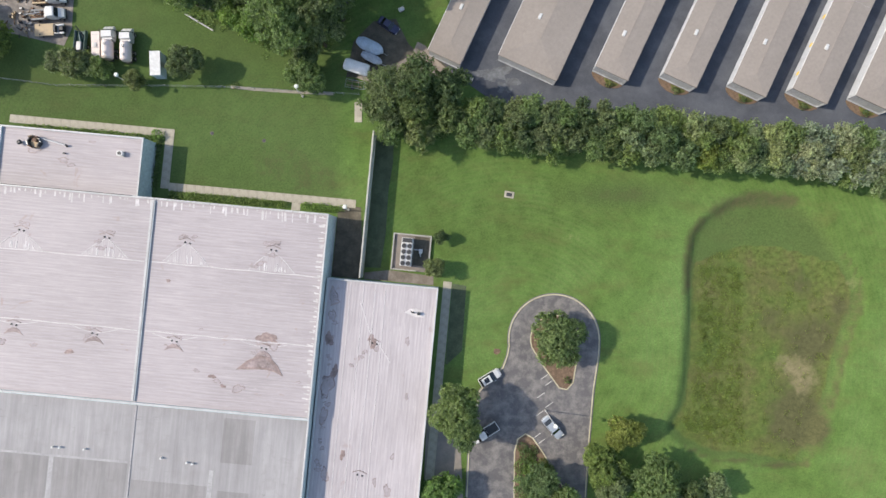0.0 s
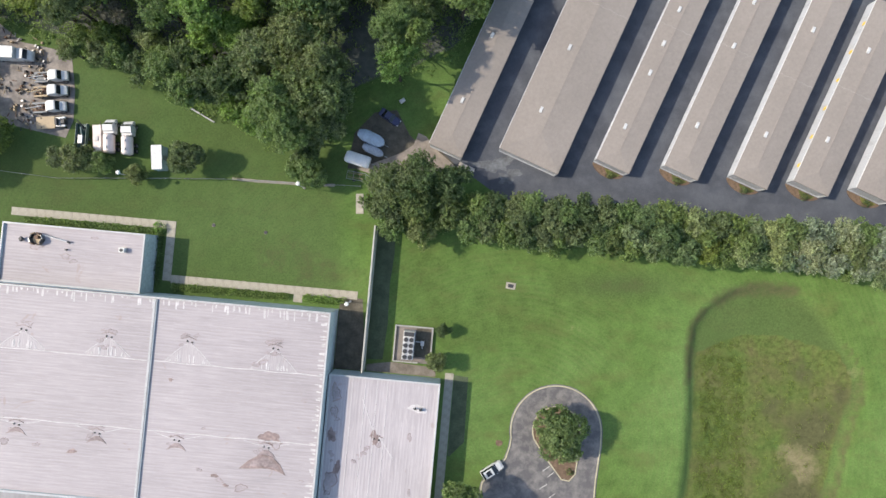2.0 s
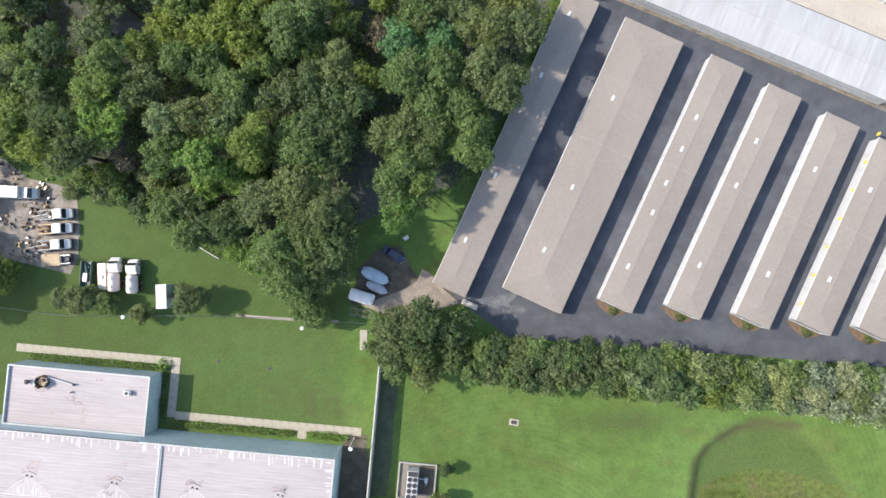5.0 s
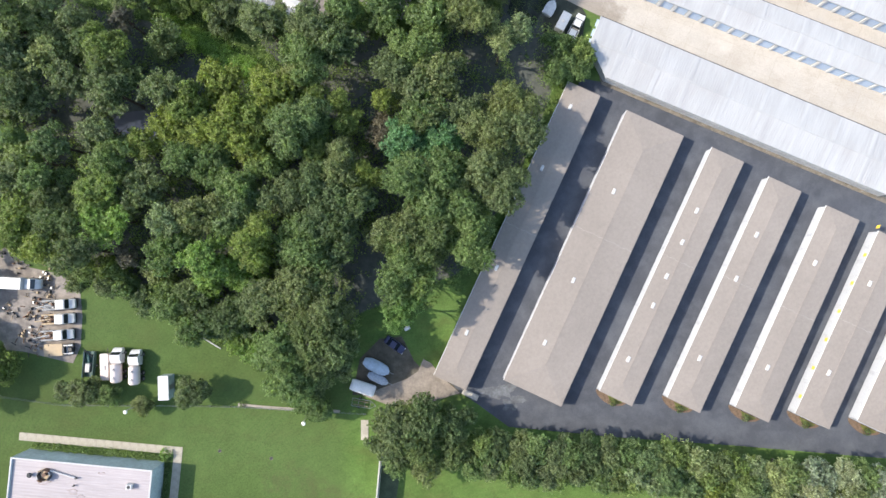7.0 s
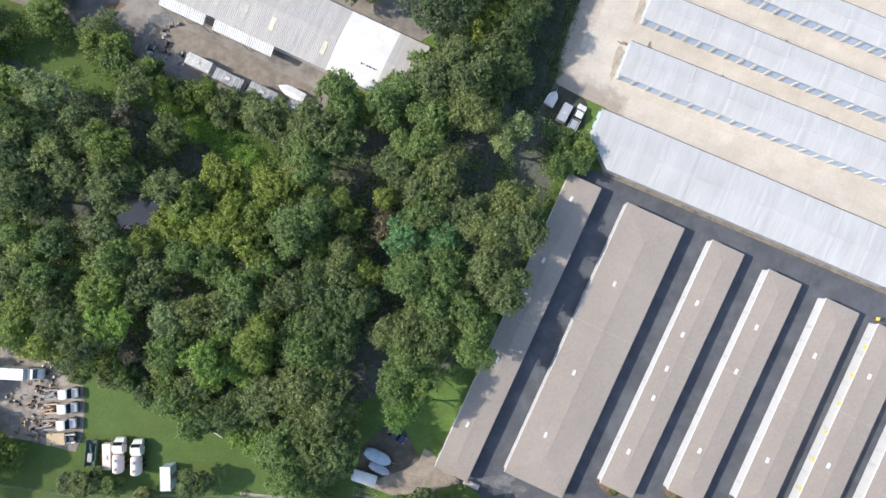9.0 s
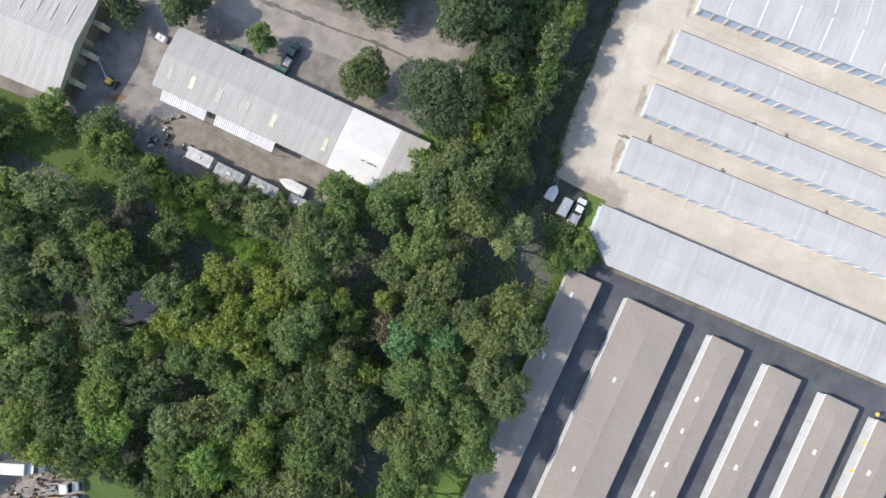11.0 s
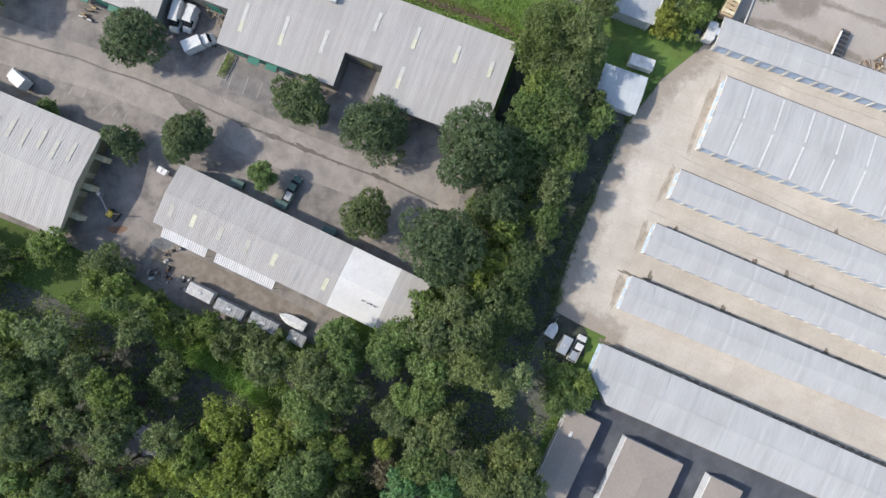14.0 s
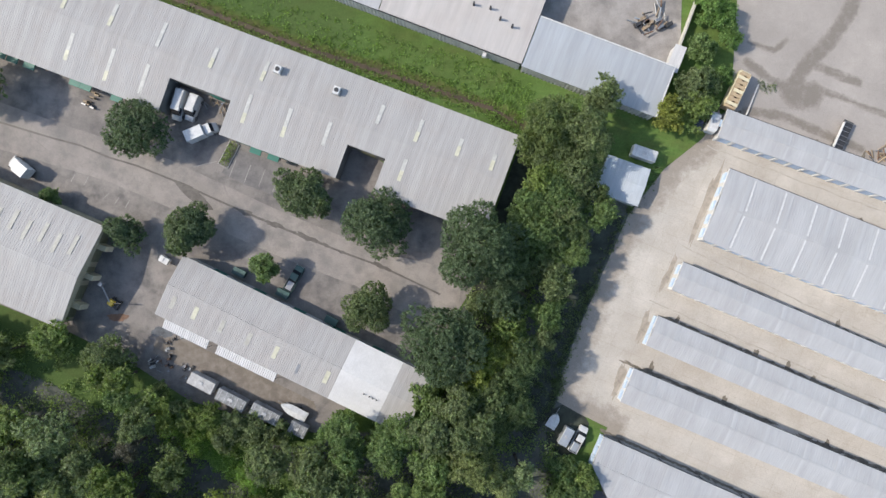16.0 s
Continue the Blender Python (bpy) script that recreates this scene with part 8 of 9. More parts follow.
def boat(x, y, rot, L, label, hull="white", cover="pale_blue", z=0.03):
    c = thing("boat", x, y, z, rot, label, "boat", "boats on trailers")
    bm = bmesh.new()
    rings = []
    n = 9
    for i in range(n):
        t = i / (n - 1)
        w = 1.05 * (1 - max(0, (t - 0.55) / 0.45) ** 2 * 0.93)
        rings.append([bm.verts.new(p) for p in ((-L / 2 + L * t, -w, 1.35 + 0.2 * t), (-L / 2 + L * t, -w * 0.8, 0.75), (-L / 2 + L * t, 0, 0.5 + 0.35 * max(0, t - 0.6)), (-L / 2 + L * t, w * 0.8, 0.75), (-L / 2 + L * t, w, 1.35 + 0.2 * t))])
    for a, b in zip(rings, rings[1:]):
        for k in range(4):
            bm.faces.new((a[k], a[k + 1], b[k + 1], b[k]))
    bm.faces.new(rings[0])
    part("hull", bm, M[hull], c)
    bm = bmesh.new()
    rows = []
    for i in range(n):
        t = i / (n - 1)
        w = 1.07 * (1 - max(0, (t - 0.55) / 0.45) ** 2 * 0.93)
        rows.append([bm.verts.new((-L / 2 + L * t, w * k, 1.37 + 0.2 * t + 0.22 * (1 - abs(k)) * (1 if 0 < i < n - 1 else 0.5))) for k in (-1, -0.5, 0, 0.5, 1)])
    for a, b in zip(rows, rows[1:]):
        for k in range(4):
            bm.faces.new((a[k], b[k], b[k + 1], a[k + 1]))
    part("cover", bm, M[cover], c)
    part("trailer_frame", box(-L / 2 + 0.4, -0.6, 0.32, L / 2 - 0.6, 0.6, 0.55), M["steel"], c)
    part("drawbar", tube((L / 2 - 0.6, 0, 0.42), (L / 2 + 1.1, 0, 0.42), 0.06), M["steel"], c)
    for s in (1, -1):
        wheel(c, -L * 0.12, s * 1.0, 0.3, 0.2)
    return c


def trailer(x, y, rot, L, W, H, mat, label, z=0.05, name="trailer", group="trailers"):
    """A closed box trailer or container on wheels, with rear doors and roof bows."""
    c = thing(name, x, y, z, rot, label, "trailer", group)
    part("box_body", box(-L / 2, -W / 2, 0.6, L / 2, W / 2, H, 0.06), M[mat], c)
    n = int(L / 1.2)
    for i in range(n):
        part("roof_bow", box(-L / 2 + (i + 0.5) * L / n - 0.04, -W / 2 + 0.05, H, -L / 2 + (i + 0.5) * L / n + 0.04, W / 2 - 0.05, H + 0.03), M["cap"], c)
    part("roof_hatch", box(-L * 0.1, -0.3, H, L * 0.1 - 0.2, 0.3, H + 0.14, 0.03), M["cap"], c)
    for s in (1, -1):
        part("rear_door", box(-L / 2 - 0.05, s * W / 4 - W / 4 + 0.05, 0.65, -L / 2, s * W / 4 + W / 4 - 0.05, H - 0.08), M[mat], c)
        wheel(c, -L * 0.15, s * (W / 2 - 0.14), 0.36, 0.24)
        part("leg", box(L / 2 - 0.5, s * W * 0.3 - 0.06, 0, L / 2 - 0.38, s * W * 0.3 + 0.06, 0.6), M["steel"], c)
    part("drawbar", tube((L / 2, 0, 0.55), (L / 2 + 1.0, 0, 0.5), 0.07), M["dark_metal"], c)
    return c


# cars on the drive
car(9.1, -23.4, 31, "white", 4.6, 1.85, "suv", "white estate car with dark windows and roof glass")
pickup(8.1, -34.2, 212, "white", "white pickup truck with a dark open bed")
car(21.4, -33.1, -50, "silver", 5.0, 1.85, "sedan", "silver saloon car parked beside the island")
# western gravel lot and lawn
box_truck(-85.8, 58.9, -3, "white motorhome-like box truck on gravel", L=8.0)
utility_truck(-78.3, 54.6, 4, "white line truck with cluttered steel deck", "steel", 1)
utility_truck(-78.4, 51.7, 3, "white line truck with tan boom and tools", "white", 3)
utility_truck(-78.6, 48.5, 4, "white line truck with rusty clutter on deck", "rust", 5)
old = thing("flatbed_truck", -78.2, 45.5, 0.05, 3, "old dark truck chassis with bare plywood deck", "truck", "trucks")
part("chassis", box(-3.0, -0.5, 0.45, 2.9, 0.5, 0.72), M["dark_metal"], old)
part("deck", box(-3.0, -1.2, 0.72, 0.7, 1.2, 0.9, 0.02), M["tan"], old, "bleached plywood deck")
part("cab_floor", box(0.9, -0.95, 0.6, 1.9, 0.95, 1.0, 0.05), M["steel"], old)
part("seat", box(1.0, -0.7, 1.0, 1.5, 0.7, 1.5, 0.08), M["dark_metal"], old)
part("engine", box(2.0, -0.4, 0.6, 2.8, 0.4, 1.2, 0.06), M["dark_metal"], old)
part("wing", box(1.9, 0.6, 0.7, 2.9, 1.0, 1.05, 0.1), M["silver"], old)
part("wing", box(1.9, -1.0, 0.7, 2.9, -0.6, 1.05, 0.1), M["white"], old)
truck_wheels(old, (-2.0, 2.2))
tank_truck(-66.1, 42.6, 91, "white tank truck parked on the lawn")
tank_truck(-62.5, 42.2, 91, "white tank truck standing beside another one")
trailer(-68.6, 42.2, 92, 5.2, 1.7, 1.7, "pinkish", "low faded pink box trailer on grass", 0)
flat = thing("equipment_trailer", -72.0, 42.6, 0, 86, "dark green open trailer loaded with machinery", "trailer", "trailers")
part("deck", box(-2.6, -1.0, 0.55, 2.6, 1.0, 0.75, 0.03), M["dark_green"], flat)
for s in (1, -1):
    part("side_panel", box(-2.6, s * 1.03 - 0.04, 0.75, 2.6, s * 1.03 + 0.04, 1.5), M["dark_green"], flat)
for s in (1, -1):
    part("rail", tube((-2.6, s * 1.0, 1.2), (2.6, s * 1.0, 1.2), 0.06), M["steel"], flat)
    for a in (-2.6, -0.9, 0.9, 2.6):
        part("upright", tube((a, s * 1.0, 0.7), (a, s * 1.0, 1.2), 0.05), M["steel"], flat)
    wheel(flat, -0.3, s * 0.98)
part("machine", box(-1.5, -0.5, 0.75, 0.3, 0.5, 1.6, 0.1), M["steel"], flat)
part("machine", tube((0.4, 0, 1.0), (2.0, 0.2, 1.3), 0.28, 0.2), M["dark_green"], flat)
part("machine", tube((1.6, -0.4, 0.8), (3.1, 0.6, 2.0), 0.15, 0.1), M["dark_metal"], flat)
hut = thing("garden_hut", -56.4, 38.2, 0, 2, "narrow white metal hut with flat roof", "shed", "sheds")
part("wall", wall_ring(-0.95, -2.3, 0.95, 2.3, 2.3, 0.1), M["wall_teal"], hut)
part("roof", box(-1.05, -2.4, 2.3, 1.05, 2.4, 2.45, 0.03), M["white"], hut)
part("door", box(0.95, -0.5, 0, 1.0, 0.5, 2.0, 0.01), M["steel"], hut)
def covered_boat(x, y, rot, L, W, H, cover, label, square=False):
    """A boat under a taut rounded cover on a low trailer; the bow points along +x."""
    c = thing("boat", x, y, 0.03, rot, label, "boat", "boats on trailers")
    for name, grow, low, high, mat in (("hull", 0.0, 0.55, 1.1, "worn_white"), ("cover", 0.05, 1.0, H, cover)):
        bm = bmesh.new()
        rings = []
        for i in range(13):
            t = i / 12
            w = (W / 2 + grow) * min(1.0, (0.55 + 2.2 * t) if t < 0.2 else 1.0) * math.sqrt(max(0.05, 1 - max(0.0, (t - 0.62) / 0.38) ** 2.4))
            top = low + (high - low) * (0.55 + 0.45 * math.sin(math.pi * min(1, 0.12 + 0.95 * t)))
            if square:
                w = (W / 2 + grow) * (0.86 if i in (0, 12) else 1.0)
                top = low + (high - low) * (0.75 if i in (0, 12) else 1.0)
            rings.append([bm.verts.new((-L / 2 + L * t, w * math.cos(a) * (1.0 if not square else min(1.0, 0.75 / max(0.05, abs(math.cos(a))) if 0.3 < abs(math.cos(a)) < 0.75 else 1.0)), low + (top - low) * math.sin(a) if name == "cover" else high - (high - low) * math.sin(a))) for a in [math.pi * k / 8 for k in range(9)]])
        for p, q in zip(rings, rings[1:]):
            for k in range(8):
                bm.faces.new((p[k], q[k], q[k + 1], p[k + 1]))
        bm.faces.new(rings[0])
        bm.faces.new(rings[-1][::-1])
        bmesh.ops.recalc_face_normals(bm, faces=bm.faces)
        part(name, bm, M[mat], c)
    part("trailer_frame", box(-L / 2 + 0.4, -0.5, 0.3, L / 2 - 0.5, 0.5, 0.5), M["dark_metal"], c)
    part("drawbar", tube((L / 2 - 0.6, 0, 0.42), (L / 2 + 0.9, 0, 0.42), 0.06), M["steel"], c)
    for k in range(3):
        part("cover_strap", tube((-L * 0.3 + L * 0.25 * k, -W / 2 - 0.03, 1.02), (-L * 0.3 + L * 0.25 * k, -W / 2 - 0.03, 0.5), 0.03, None, 5), M["dark_metal"], c)
    for side in (1, -1):
        wheel(c, -L * 0.15, side * 0.85, 0.3, 0.2)
    return c


covered_boat(-14.5, 42.1, -26, 5.6, 2.35, 1.9, "cover_blue", "large boat under a pale blue cover")
covered_boat(-14.2, 39.7, -26, 4.4, 1.6, 1.5, "tarp", "small slim boat under a grey-blue cover")
covered_boat(-17.2, 37.9, -18, 5.0, 2.3, 1.9, "cover_white", "boat under a bright white cover beside others", True)
rack = thing("boat_trailer", -17.2, 34.6, 0.0, -10, "empty dark boat trailer frame under the tree", "trailer", "trailers")
for s in (1, -1):
    part("frame_rail", tube((-2.3, s * 0.8, 0.5), (1.4, s * 0.75, 0.5), 0.05, None, 6), M["steel"], rack)
    part("frame_rail", tube((1.4, s * 0.75, 0.5), (2.6, 0, 0.5), 0.05, None, 6), M["steel"], rack)
    part("bunk", box(-2.0, s * 0.4 - 0.06, 0.55, 1.0, s * 0.4 + 0.06, 0.7, 0.01), M["lumber"], rack)
    wheel(rack, -0.8, s * 0.95, 0.3, 0.2)
for a in (-2.3, -1.0, 0.3, 1.4):
    part("crossbar", tube((a, -0.8, 0.5), (a, 0.8, 0.5), 0.04, None, 6), M["steel"], rack)
car(-10.9, 46.4, -35, "navy", 4.5, 1.75, "sedan", "dark blue car in the trees' shade", 0.02)
tank = thing("gas_tank", -8.4, 49.7, 0, 30, "small white tank standing in grass", "tank")
part("shell", tube((-0.55, 0, 0.6), (0.55, 0, 0.6), 0.4, None, 14), M["white"], tank)
part("stand", box(-0.4, -0.3, 0, 0.4, 0.3, 0.35), M["dark_metal"], tank)
log = thing("fallen_pole", -48.9, 47.3, 0, -31, "long white pole lying on grass", "pole")
part("shaft", tube((-3.3, 0, 0.18), (3.3, 0, 0.18), 0.18, 0.13), M["cap"], log)
junk = random.Random(11)
for k, (x, y) in enumerate([(-83.5, 55.2), (-84.6, 52.0), (-83.2, 49.0), (-82.6, 46.2), (-86.0, 48.4), (-88.5, 53.4), (-80.6, 57.6), (-87.0, 62.5), (-81.5, 60.2)]):
    pile = thing("junk_pile", x, y, 0.04, junk.uniform(0, 180), "scattered rusty spares and timber on gravel", "scrap heap", "scrap")
    for i in range(14):
        a, b, r = junk.gauss(0, 0.9), junk.gauss(0, 0.9), junk.uniform(0, math.pi)
        part("scrap", tube((a, b, 0.12), (a + 0.9 * math.cos(r), b + 0.9 * math.sin(r), junk.uniform(0.15, 0.6)), 0.08, None, 5) if i % 2 else box(a - 0.22, b - 0.15, 0, a + 0.25, b + 0.16, junk.uniform(0.2, 0.7)), M[junk.choice(["rust", "tan", "steel", "dark_metal", "lumber", "dark_metal"])], pile)
# works yards
van(-56.9, 177.7, 255, "white", 6.2, "white panel van in the loading recess").scale.z = 1.3
van(-54.2, 177.2, 250, "white", 5.4, "white van beside another in the recess").scale.z = 1.2
box_truck(-52.0, 172.2, 24, "white box truck by the loading recess", L=6.4)
box_truck(-89.2, 164.6, 141, "white box truck beside the gabled workshop", "white", L=5.2)
pickup(-32.8, 142.5, 62, "dark_green", "dark green pickup truck with tool rack", load="steel")
pickup(25.8, 110.6, 63, "white", "white pickup truck with loaded bed", load="silver", z=0.02)
trailer(23.1, 111.4, 62, 3.7, 1.9, 2.1, "silver", "white box trailer parked under trees", 0.0)
boat(20.6, 114.4, 60, 3.2, "small white covered dinghy", "white", "white")
for x, y, L, mat, label in [(-50.6, 121.2, 5.4, "worn_white", "weathered white container by the wood"), (-44.6, 117.9, 6.2, "worn_steel", "grey container at the wood's edge"), (-37.7, 115.2, 6.0, "worn_steel", "grey container under branches"), (-31.0, 112.2, 3.6, "worn_steel", "short grey trailer by the fence")]:
    trailer(x, y, -26, L, 2.4, 2.5, mat, label)
boat(-32.2, 115.6, 152, 5.8, "white covered boat on a trailer", "white", "white")
trailer(-59.3, 145.9, -30, 2.0, 1.3, 1.5, "white", "small white tank trailer by the workshop")
lift = thing("boom_lift", -69.6, 136.8, 0.05, -35, "yellow articulated boom lift with raised arm", "boom lift")
part("base", box(-1.1, -0.8, 0.35, 1.1, 0.8, 0.9, 0.05), M["dark_metal"], lift)
part("counterweight", box(-1.0, -0.6, 0.9, 0.2, 0.6, 1.6, 0.08), M["yellow"], lift)
part("arm", tube((-0.6, 0, 1.5), (-3.4, 2.4, 2.8), 0.14), M["steel"], lift)
part("arm", tube((0.2, 0.3, 1.5), (1.9, 1.5, 2.2), 0.11), M["dark_metal"], lift)
part("basket", box(-3.9, 2.1, 2.3, -3.1, 2.9, 3.2, 0.03), M["steel"], lift)
for a in (-0.75, 0.75):
    for s in (1, -1):
        wheel(lift, a, s * 0.85)
for x, y, n in ((-58.0, 123.9, 12), (-58.2, 127.0, 8), (-54.5, 123.4, 9), (-57.0, 129.6, 6)):
    pile = thing("junk_pile", x, y, 0.05, g.uniform(0, 180), "dark scrap and broken frames on the yard", "scrap heap", "scrap")
    for i in range(n):
        a, b, r = g.gauss(0, 0.9), g.gauss(0, 0.7), g.uniform(0, math.pi)
        part("scrap", tube((a, b, 0.12), (a + 1.2 * math.cos(r), b + 1.2 * math.sin(r), g.uniform(0.15, 0.7)), 0.07, None, 5) if i % 2 else box(a - 0.3, b - 0.2, 0, a + 0.3, b + 0.22, g.uniform(0.2, 0.8), 0.03), M[g.choice(["dark_metal", "dark_metal", "steel", "rust", "worn_steel"])], pile)
oil = new("oil_stain", mesh_of("oil_stain", polygon([(-59.7 + 2.1 * x, 131.2 + 1.5 * y) for x, y in blob(1.0, 22, 0.35, 18)], 0.0, 0.0565), M["asphalt_worn"]))
tagged(oil, "dark oily patch on the yard by the workshop", "stain", "", "structure")
spot = new("rust_patch", mesh_of("rust_patch", polygon([(-69.2 + 1.9 * x, 133.9 + 0.9 * y) for x, y in blob(1.0, 18, 0.3, 8)], 0.0, 0.056), M["rust"]))
tagged(spot, "rusty earth patch on the yard", "stain", "", "structure")
machine = thing("scrap_machine", -61.8, 124.7, 0.05, 20, "old machine parts heaped on the yard", "machinery")
for i in range(9):
    a, b = g.uniform(-1.3, 1.3), g.uniform(-0.9, 0.9)
    part("machine_part", box(a - 0.4, b - 0.2, 0, a + 0.4, b + 0.25, g.uniform(0.4, 1.2), 0.04) if i % 2 else tube((a, b, 0.2), (a + 0.9, b + 0.3, 0.7), 0.13), M[g.choice(["steel", "dark_metal", "white", "rust"])], machine)
for x, y, rot in ((-35.0, 139.4, -25), (-25.0, 134.0, -25), (-44.0, 143.6, -25)):
    skip = thing("dumpster", x, y, 0.05, rot, "green steel waste container beside the workshop", "dumpster", "dumpsters")
    bm = box(-1.3, -0.7, 0.1, 1.3, 0.7, 1.3, 0.03)
    part("bin", bm, M["dark_green"], skip)
    part("lid", box(-1.35, -0.75, 1.3, -0.02, 0.75, 1.36), M["dark_green"], skip)
    part("lid", box(0.02, -0.75, 1.3, 1.35, 0.75, 1.36), M["dark_green"], skip)
heap = thing("pallet_stack", -50.0, 177.6, 0.05, -20, "stacked timber and pallets in the recess", "timber stack", "scrap")
for i in range(16):
    a, b = g.uniform(-2.4, 2.4), g.uniform(-1.8, 1.8)
    r = g.uniform(0, math.pi)
    part("timber", tube((a, b, 0.2 + 0.05 * i), (a + 1.5 * math.cos(r), b + 1.5 * math.sin(r), 0.3 + 0.05 * i), 0.1, None, 5), M[g.choice(["lumber", "lumber", "tan", "steel"])], heap)
heap = thing("timber_stack", -75.6, 178.9, 0.05, -20, "pile of rusty parts and timber", "timber stack", "scrap")
for i in range(12):
    a, b = g.uniform(-1.2, 1.2), g.uniform(-1.6, 1.6)
    part("timber", box(a - 0.5, b - 0.15, 0.0, a + 0.5, b + 0.15, g.uniform(0.3, 1.0), 0.02), M[g.choice(["lumber", "tan", "steel", "dark_metal"])], heap)
bus = thing("bus_body", 57.1, 182.2, 0.04, 65, "gutted cream bus body with open roof bows", "bus")
part("side_panel", box(-3.6, -1.25, 0.6, 3.6, -1.13, 2.6, 0.03), M["cream"], bus)
part("side_panel", box(-3.6, 1.13, 0.6, 3.6, 1.25, 2.6, 0.03), M["cream"], bus)
part("floor_pan", box(-3.6, -1.13, 0.6, 3.6, 1.13, 0.75), M["rust"], bus)
part("nose", loft([(3.6, 1.25, 0.6, 2.6, 0.95), (4.2, 1.1, 0.6, 2.2, 0.9), (4.6, 0.8, 0.7, 1.6, 0.9)]), M["cream"], bus)
part("rear_panel", box(-4.1, -1.2, 0.6, -3.6, 1.2, 2.55, 0.1), M["tan"], bus)
part("roof_skin", box(-3.6, 0.15, 2.42, 3.6, 1.13, 2.49), M["tan"], bus, "sun-bleached remains of the roof skin")
part("roof_skin", box(-3.6, -1.13, 2.42, 3.6, -0.55, 2.49), M["tan"], bus, "sun-bleached remains of the roof skin")
for i in range(8):
    part("roof_bow", box(-3.5 + i * 0.95, -1.13, 2.5, -2.85 + i * 0.95, 1.13 - 0.3 * (i % 2), 2.62), M["tan" if i % 3 else "cream"], bus)
for a in (-2.3, 2.4):
    for s in (1, -1):
        wheel(bus, a, s * 1.05, 0.45, 0.3)
beam = thing("steel_beam", 61.4, 180.9, 0.04, 69, "long white steel beam beside the bus", "beam")
part("flange", box(-3.4, -0.16, 0, 3.4, 0.16, 0.1), M["white"], beam)
part("web", box(-3.4, -0.05, 0.1, 3.4, 0.05, 0.4), M["white"], beam)
rack = thing("flatbed_trailer", 79.6, 173.4, 0.04, 66, "dark flatbed trailer with white side rail", "trailer", "trailers")
part("deck", box(-3.4, -1.0, 0.7, 3.4, 1.0, 0.95, 0.03), M["dark_metal"], rack)
part("side_rail", box(-3.2, 1.0, 0.95, 2.6, 1.2, 1.5), M["white"], rack)
for i in range(7):
    part("cross_bar", tube((-3.0 + i, -1.5, 1.1), (-3.0 + i, 1.0, 1.1), 0.06, None, 6), M["steel"], rack)
for a in (-2.2, -1.1):
    for s in (1, -1):
        wheel(rack, a, s * 0.85, 0.42, 0.28)
car(50.1, 176.2, 84, "navy", 4.2, 1.75, "sedan", "dark blue car beside a white caravan")
camper = thing("camper", 52.5, 175.7, 0.05, 72, "small white caravan at the yard's corner", "caravan")
part("shell", loft([(-2.1, 0.95, 0.5, 2.0, 0.85), (-1.7, 1.05, 0.4, 2.4, 0.9), (1.5, 1.05, 0.4, 2.4, 0.9), (2.1, 0.95, 0.6, 1.8, 0.85)]), M["white"], camper)
part("roof_vent", box(-0.4, -0.3, 2.38, 0.3, 0.3, 2.55, 0.03), M["cap"], camper)
part("side_window", box(-0.6, 1.0, 1.3, 0.6, 1.07, 1.9), M["glass"], camper)
for s in (1, -1):
    wheel(camper, -0.2, s * 0.95)
hut2 = trailer(38.4, 169.0, -18, 5.0, 2.3, 2.4, "white", "white container beside the open shed", 0.0, "storage_container", "containers")
heap = thing("scrap_heap", 40.5, 196.6, 0.04, 30, "heap of scrap steel and timber", "scrap heap", "scrap")
for i in range(26):
    a, b = g.uniform(-3.2, 3.2), g.uniform(-2.2, 2.2)
    r = g.uniform(0, math.pi)
    part("scrap", tube((a, b, 0.1 + 0.03 * i), (a + 2.2 * math.cos(r), b + 2.2 * math.sin(r), 0.4 + 0.03 * i), 0.14, None, 5) if i % 3 else box(a - 0.7, b - 0.3, 0, a + 0.7, b + 0.4, 0.9, 0.04), M[g.choice(["steel", "rust", "lumber", "dark_metal", "silver"])], heap)
heap = thing("scrap_heap", 87.5, 169.5, 0.04, 10, "rusty scrap pile against the storage row", "scrap heap", "scrap")
for i in range(18):
    a, b = g.uniform(-2.5, 2.5), g.uniform(-1.5, 1.5)
    r = g.uniform(0, math.pi)
    part("scrap", tube((a, b, 0.1), (a + 1.8 * math.cos(r), b + 1.8 * math.sin(r), 0.6), 0.12, None, 5), M[g.choice(["rust", "lumber", "tan", "steel"])], heap)

# ---- lamps, drains, fences and other small fixtures ----


def lamp_post(x, y, h, rot, arm=1.2, label="tall grey lamp post with a single head"):
    p = thing("lamp_post", x, y, 0, rot, label, "street lamp", "lamp posts")
    part("base", tube((0, 0, -0.1), (0, 0, 0.3), 0.25, None, 10), M["slab_edge"], p)
    part("pole", tube((0, 0, 0.3), (0, 0, h), 0.09, 0.06, 8), M["white"], p)
    part("arm", tube((0, 0, h - 0.1), (arm, 0, h + 0.1), 0.05, 0.04, 6), M["white"], p)
    head = part("head", tube((arm + 0.2, 0, h + 0.02), (arm + 0.2, 0, h + 0.25), 0.42, 0.3, 14), M["lamp_lens"], p)
    part("lens", box(arm, -0.18, h - 0.02, arm + 0.5, 0.18, h + 0.02), M["lamp_lens"], head)


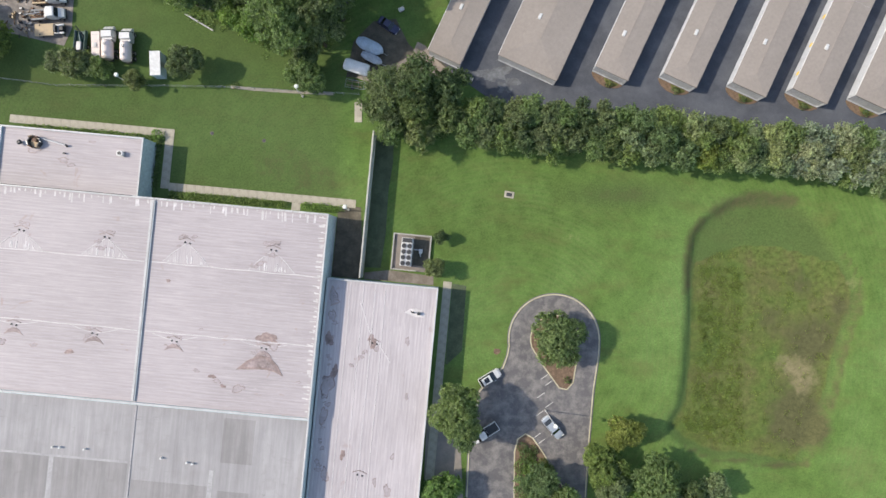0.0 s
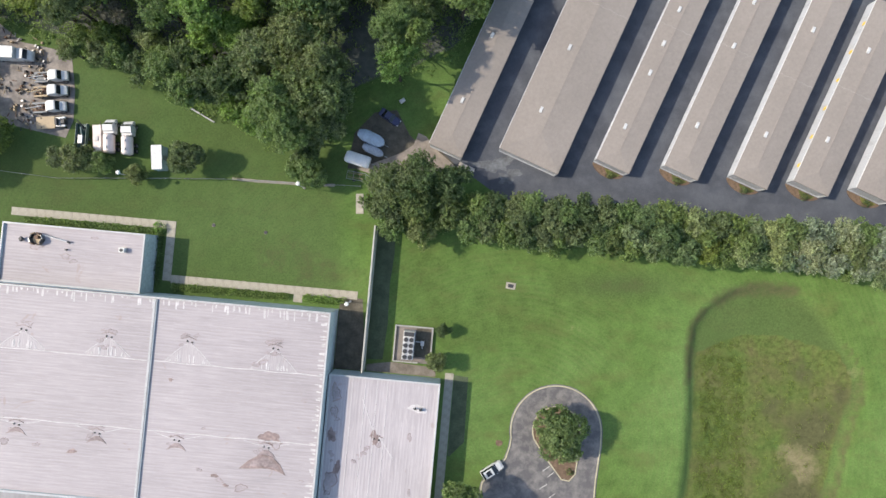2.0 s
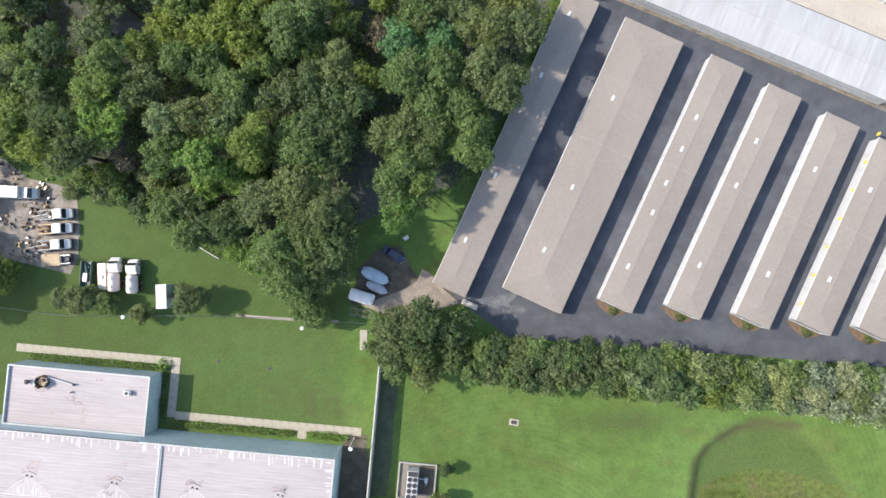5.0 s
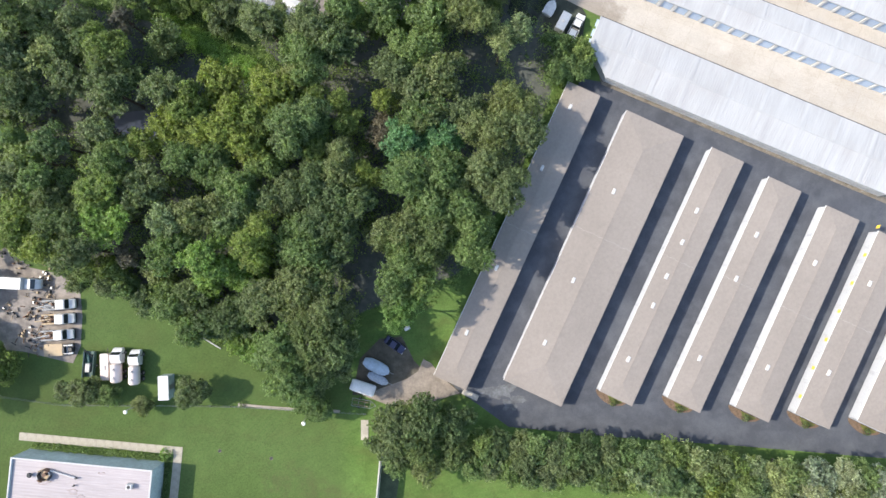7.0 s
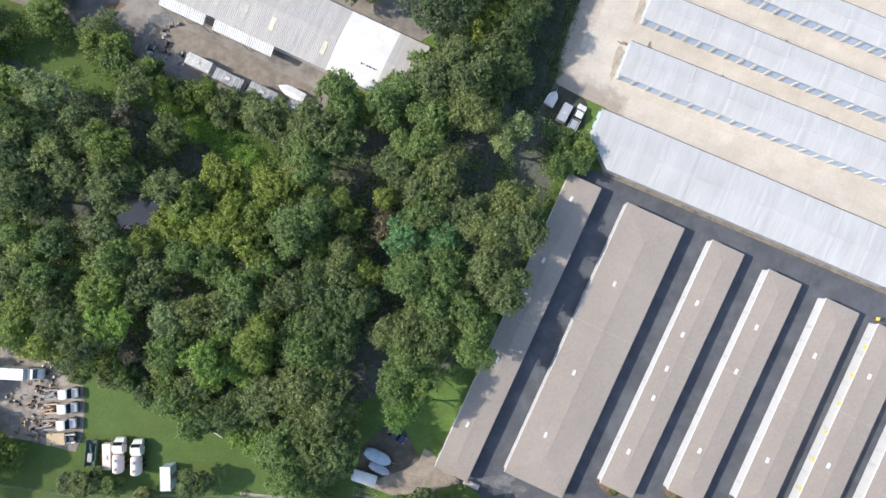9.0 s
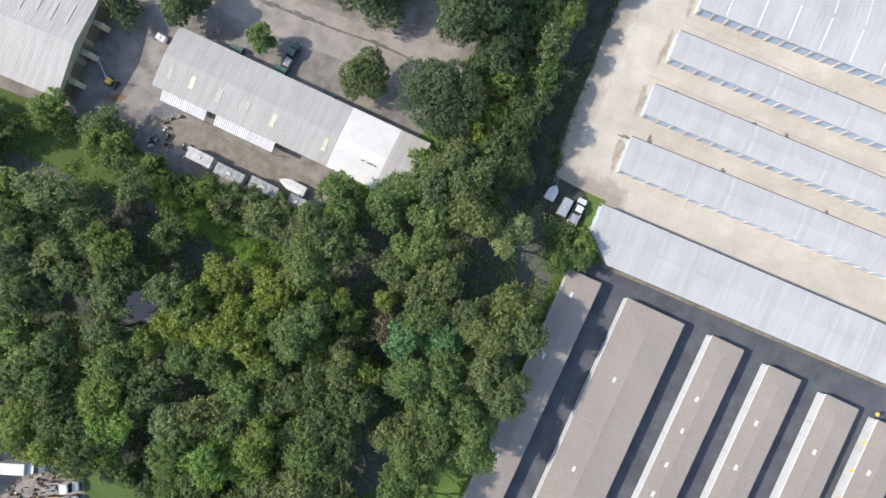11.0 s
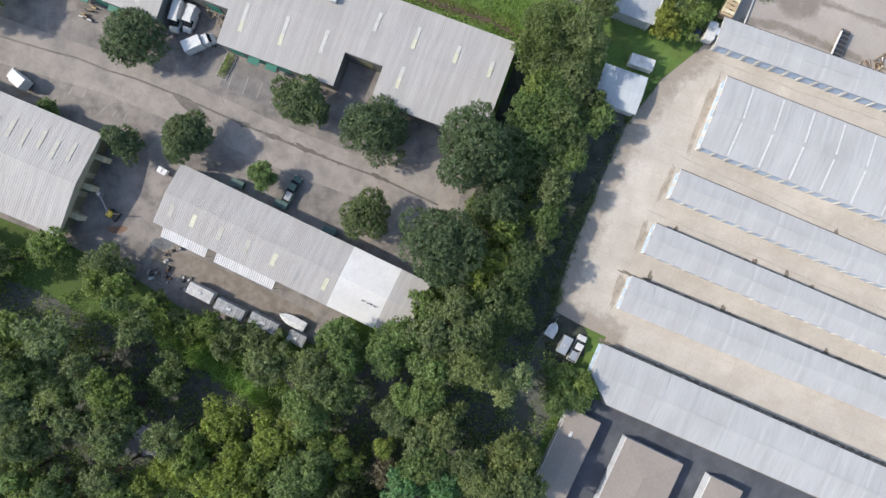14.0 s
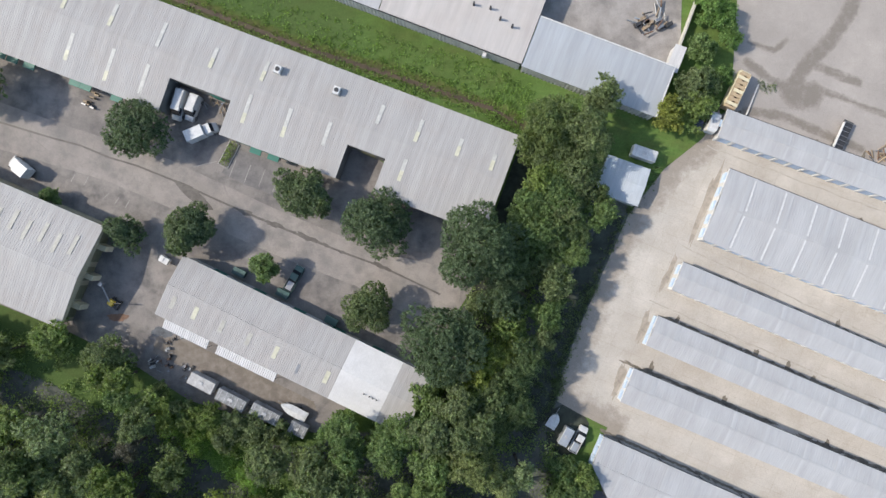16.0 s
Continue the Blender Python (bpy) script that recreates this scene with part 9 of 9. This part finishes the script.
lamp_post(20.1, -30.0, 8.4, -60, 0.3)
lamp_post(-18.9, 9.7, 6.0, 0, 0.2)
lamp_post(-28.1, 32.4, 6.0, 0, 0.2)
lamp_post(-62.0, 34.6, 6.0, 0, 0.2)
inlet = thing("storm_drain", 13.1, 12.7, 0, -10, "concrete storm drain box with an open grate", "drain", "drains")
part("collar", box(-0.95, -0.65, -0.3, 0.95, 0.65, 0.12, 0.03), M["walk"], inlet)
part("grate", box(-0.55, -0.35, 0.12, 0.55, 0.35, 0.14), M["dark_metal"], inlet)
for x, y in ((-46.2, 25.0), (-35.8, 23.5)):
    hole = thing("manhole", x, y, 0, 0, "small round manhole in the lawn", "manhole", "manholes")
    part("ring", tube((0, 0, -0.2), (0, 0, 0.08), 0.36, None, 16), M["damp"], hole)
    part("cover", tube((0, 0, 0.08), (0, 0, 0.1), 0.3, None, 14), M["dark_metal"], hole)
stub = thing("concrete_apron", -17.0, 29.0, 0, 0, "narrow concrete slab at the lawn's corner", "slab")
part("slab", box(-0.75, -1.8, -0.1, 0.75, 2.2, 0.08, 0.02), M["walk"], stub)
ring = thing("tree_ring", 10.6, -18.4, 0, 0, "small round patch of bare orange soil", "planting bed")
part("soil", polygon(blob(0.65, 16, 0.2, 4), -0.1, 0.06), M["mulch"], ring)
fence = thing("field_fence", -90.5, 36.2, 0, 0, "dark wire fence along the lawn", "fence")
line = [(0, 0), (13.5, -1.8), (35.4, -1.9), (46.7, -2.1), (52.9, -2.4), (60.3, -2.9), (73.9, -3.6)]
for (ax, ay), (bx, by) in zip(line, line[1:]):
    n = max(2, int(math.hypot(bx - ax, by - ay) / 3))
    for i in range(n):
        px, py = ax + (bx - ax) * i / n, ay + (by - ay) * i / n
        part("post", tube((px, py, -0.2), (px, py, 1.3), 0.05, None, 6), M["steel"], fence)
    for z in (0.5, 0.9, 1.25):
        part("wire", tube((ax, ay, z), (bx, by, z), 0.02, None, 4), M["steel"], fence)
strip = new("fence_footing", mesh_of("fence_footing", ribbon([(-42.5, 34.3), (-37.6, 33.8), (-30.2, 33.3), (-22.0, 32.9)], 0.55, -0.1, 0.08), M["damp_pale"]))
tagged(strip, "weathered concrete footing along the fence", "kerb", "", "structure")
gutter_line = new("drain_channel", mesh_of("drain_channel", ribbon([(-97, 174.6), (-84, 170.9), (-78, 169.4), (-72, 167.0), (-66, 165.3), (-59.0, 162.6), (-56, 161.4), (-48, 157.9), (-43.5, 156.0), (-37.4, 153.5), (-30.4, 150.8), (-23.4, 148.1), (-15, 145.2), (-8, 142.0), (-2.8, 139.6)], 0.4, 0.0, 0.061), M["wet"]))
tagged(gutter_line, "dark shallow drainage channel across the yard", "drain", "", "structure")
wet = random.Random(61)
for k, (x, y, r) in enumerate([(-43.5, 156.0, 1.1), (-40.6, 154.8, 0.7), (-37.4, 153.6, 1.2), (-33.5, 152.0, 0.8), (-30.4, 150.9, 1.5), (-26.8, 149.5, 0.7), (-23.4, 148.1, 0.6), (-15.0, 145.2, 1.2)]):
    spot = new("damp_spot", mesh_of("damp_spot", polygon([(x + 0.93 * 1.5 * r * a + 0.37 * 0.45 * r * b, y - 0.38 * 1.5 * r * a + 0.9 * 0.45 * r * b) for a, b in blob(1.0, 20, 0.5, k)], 0.0, 0.064 + 0.001 * (k % 3)), M["wet"]))
    tagged(spot, "dark damp spot along the drainage channel", "stain", "damp spots", "structure")
fork = new("damp_spot", mesh_of("damp_spot", polygon([(-58.6, 162.7), (-56.6, 162.0), (-54.6, 161.2), (-52.0, 158.9), (-50.0, 156.4), (-52.0, 156.3), (-54.0, 157.8), (-56.2, 159.6), (-57.6, 161.2)], 0.0, 0.069), M["wet"]))
tagged(fork, "grey-green silt fan beside the drainage channel", "stain", "", "structure")
bay = new("parking_bay", mesh_of("parking_bay", polygon([(-45.2, 169.0), (-41, 167.8), (-35.8, 166.2), (-36.6, 158.9), (-40.0, 160.6), (-43.6, 161.7), (-48.6, 164.2)], 0.0, 0.0595), M["bay"]))
tagged(bay, "darker oil-stained parking bays beside the works", "pavement", "", "structure")
for k, (x0, y0, x1, y1) in enumerate([(-46.9, 163.4, -45.6, 166.9), (-43.8, 162.2, -42.5, 165.9), (-40.8, 161.4, -39.5, 165.0), (-37.9, 160.3, -36.4, 164.1), (-54.4, 165.3, -49.6, 166.5), (-79.8, 161.8, -79.0, 163.4), (-77.0, 161.2, -76.1, 163.0), (-73.0, 158.3, -71.9, 159.5), (-70.7, 157.2, -69.7, 158.7), (-68.3, 156.6, -67.5, 158.2)]):
    tagged(new("parking_line", mesh_of("parking_line", ribbon([(x0, y0), (x1, y1)], 0.14, 0.0, 0.066), M["line_faded"])), "faded white parking line in the works yard", "road marking", "yard parking lines", "structure")
bed_kerb = thing("kerb", -47.0, 168.1, 0.03, 64, "pale kerb round a narrow planted bed", "kerb", "", "structure")
part("kerb_stone", ribbon([(-2.9, -1.1), (2.6, -1.1), (2.6, 1.1), (-2.9, 1.1)], 0.16, 0.0, 0.16, True), M["slab_edge"], bed_kerb)
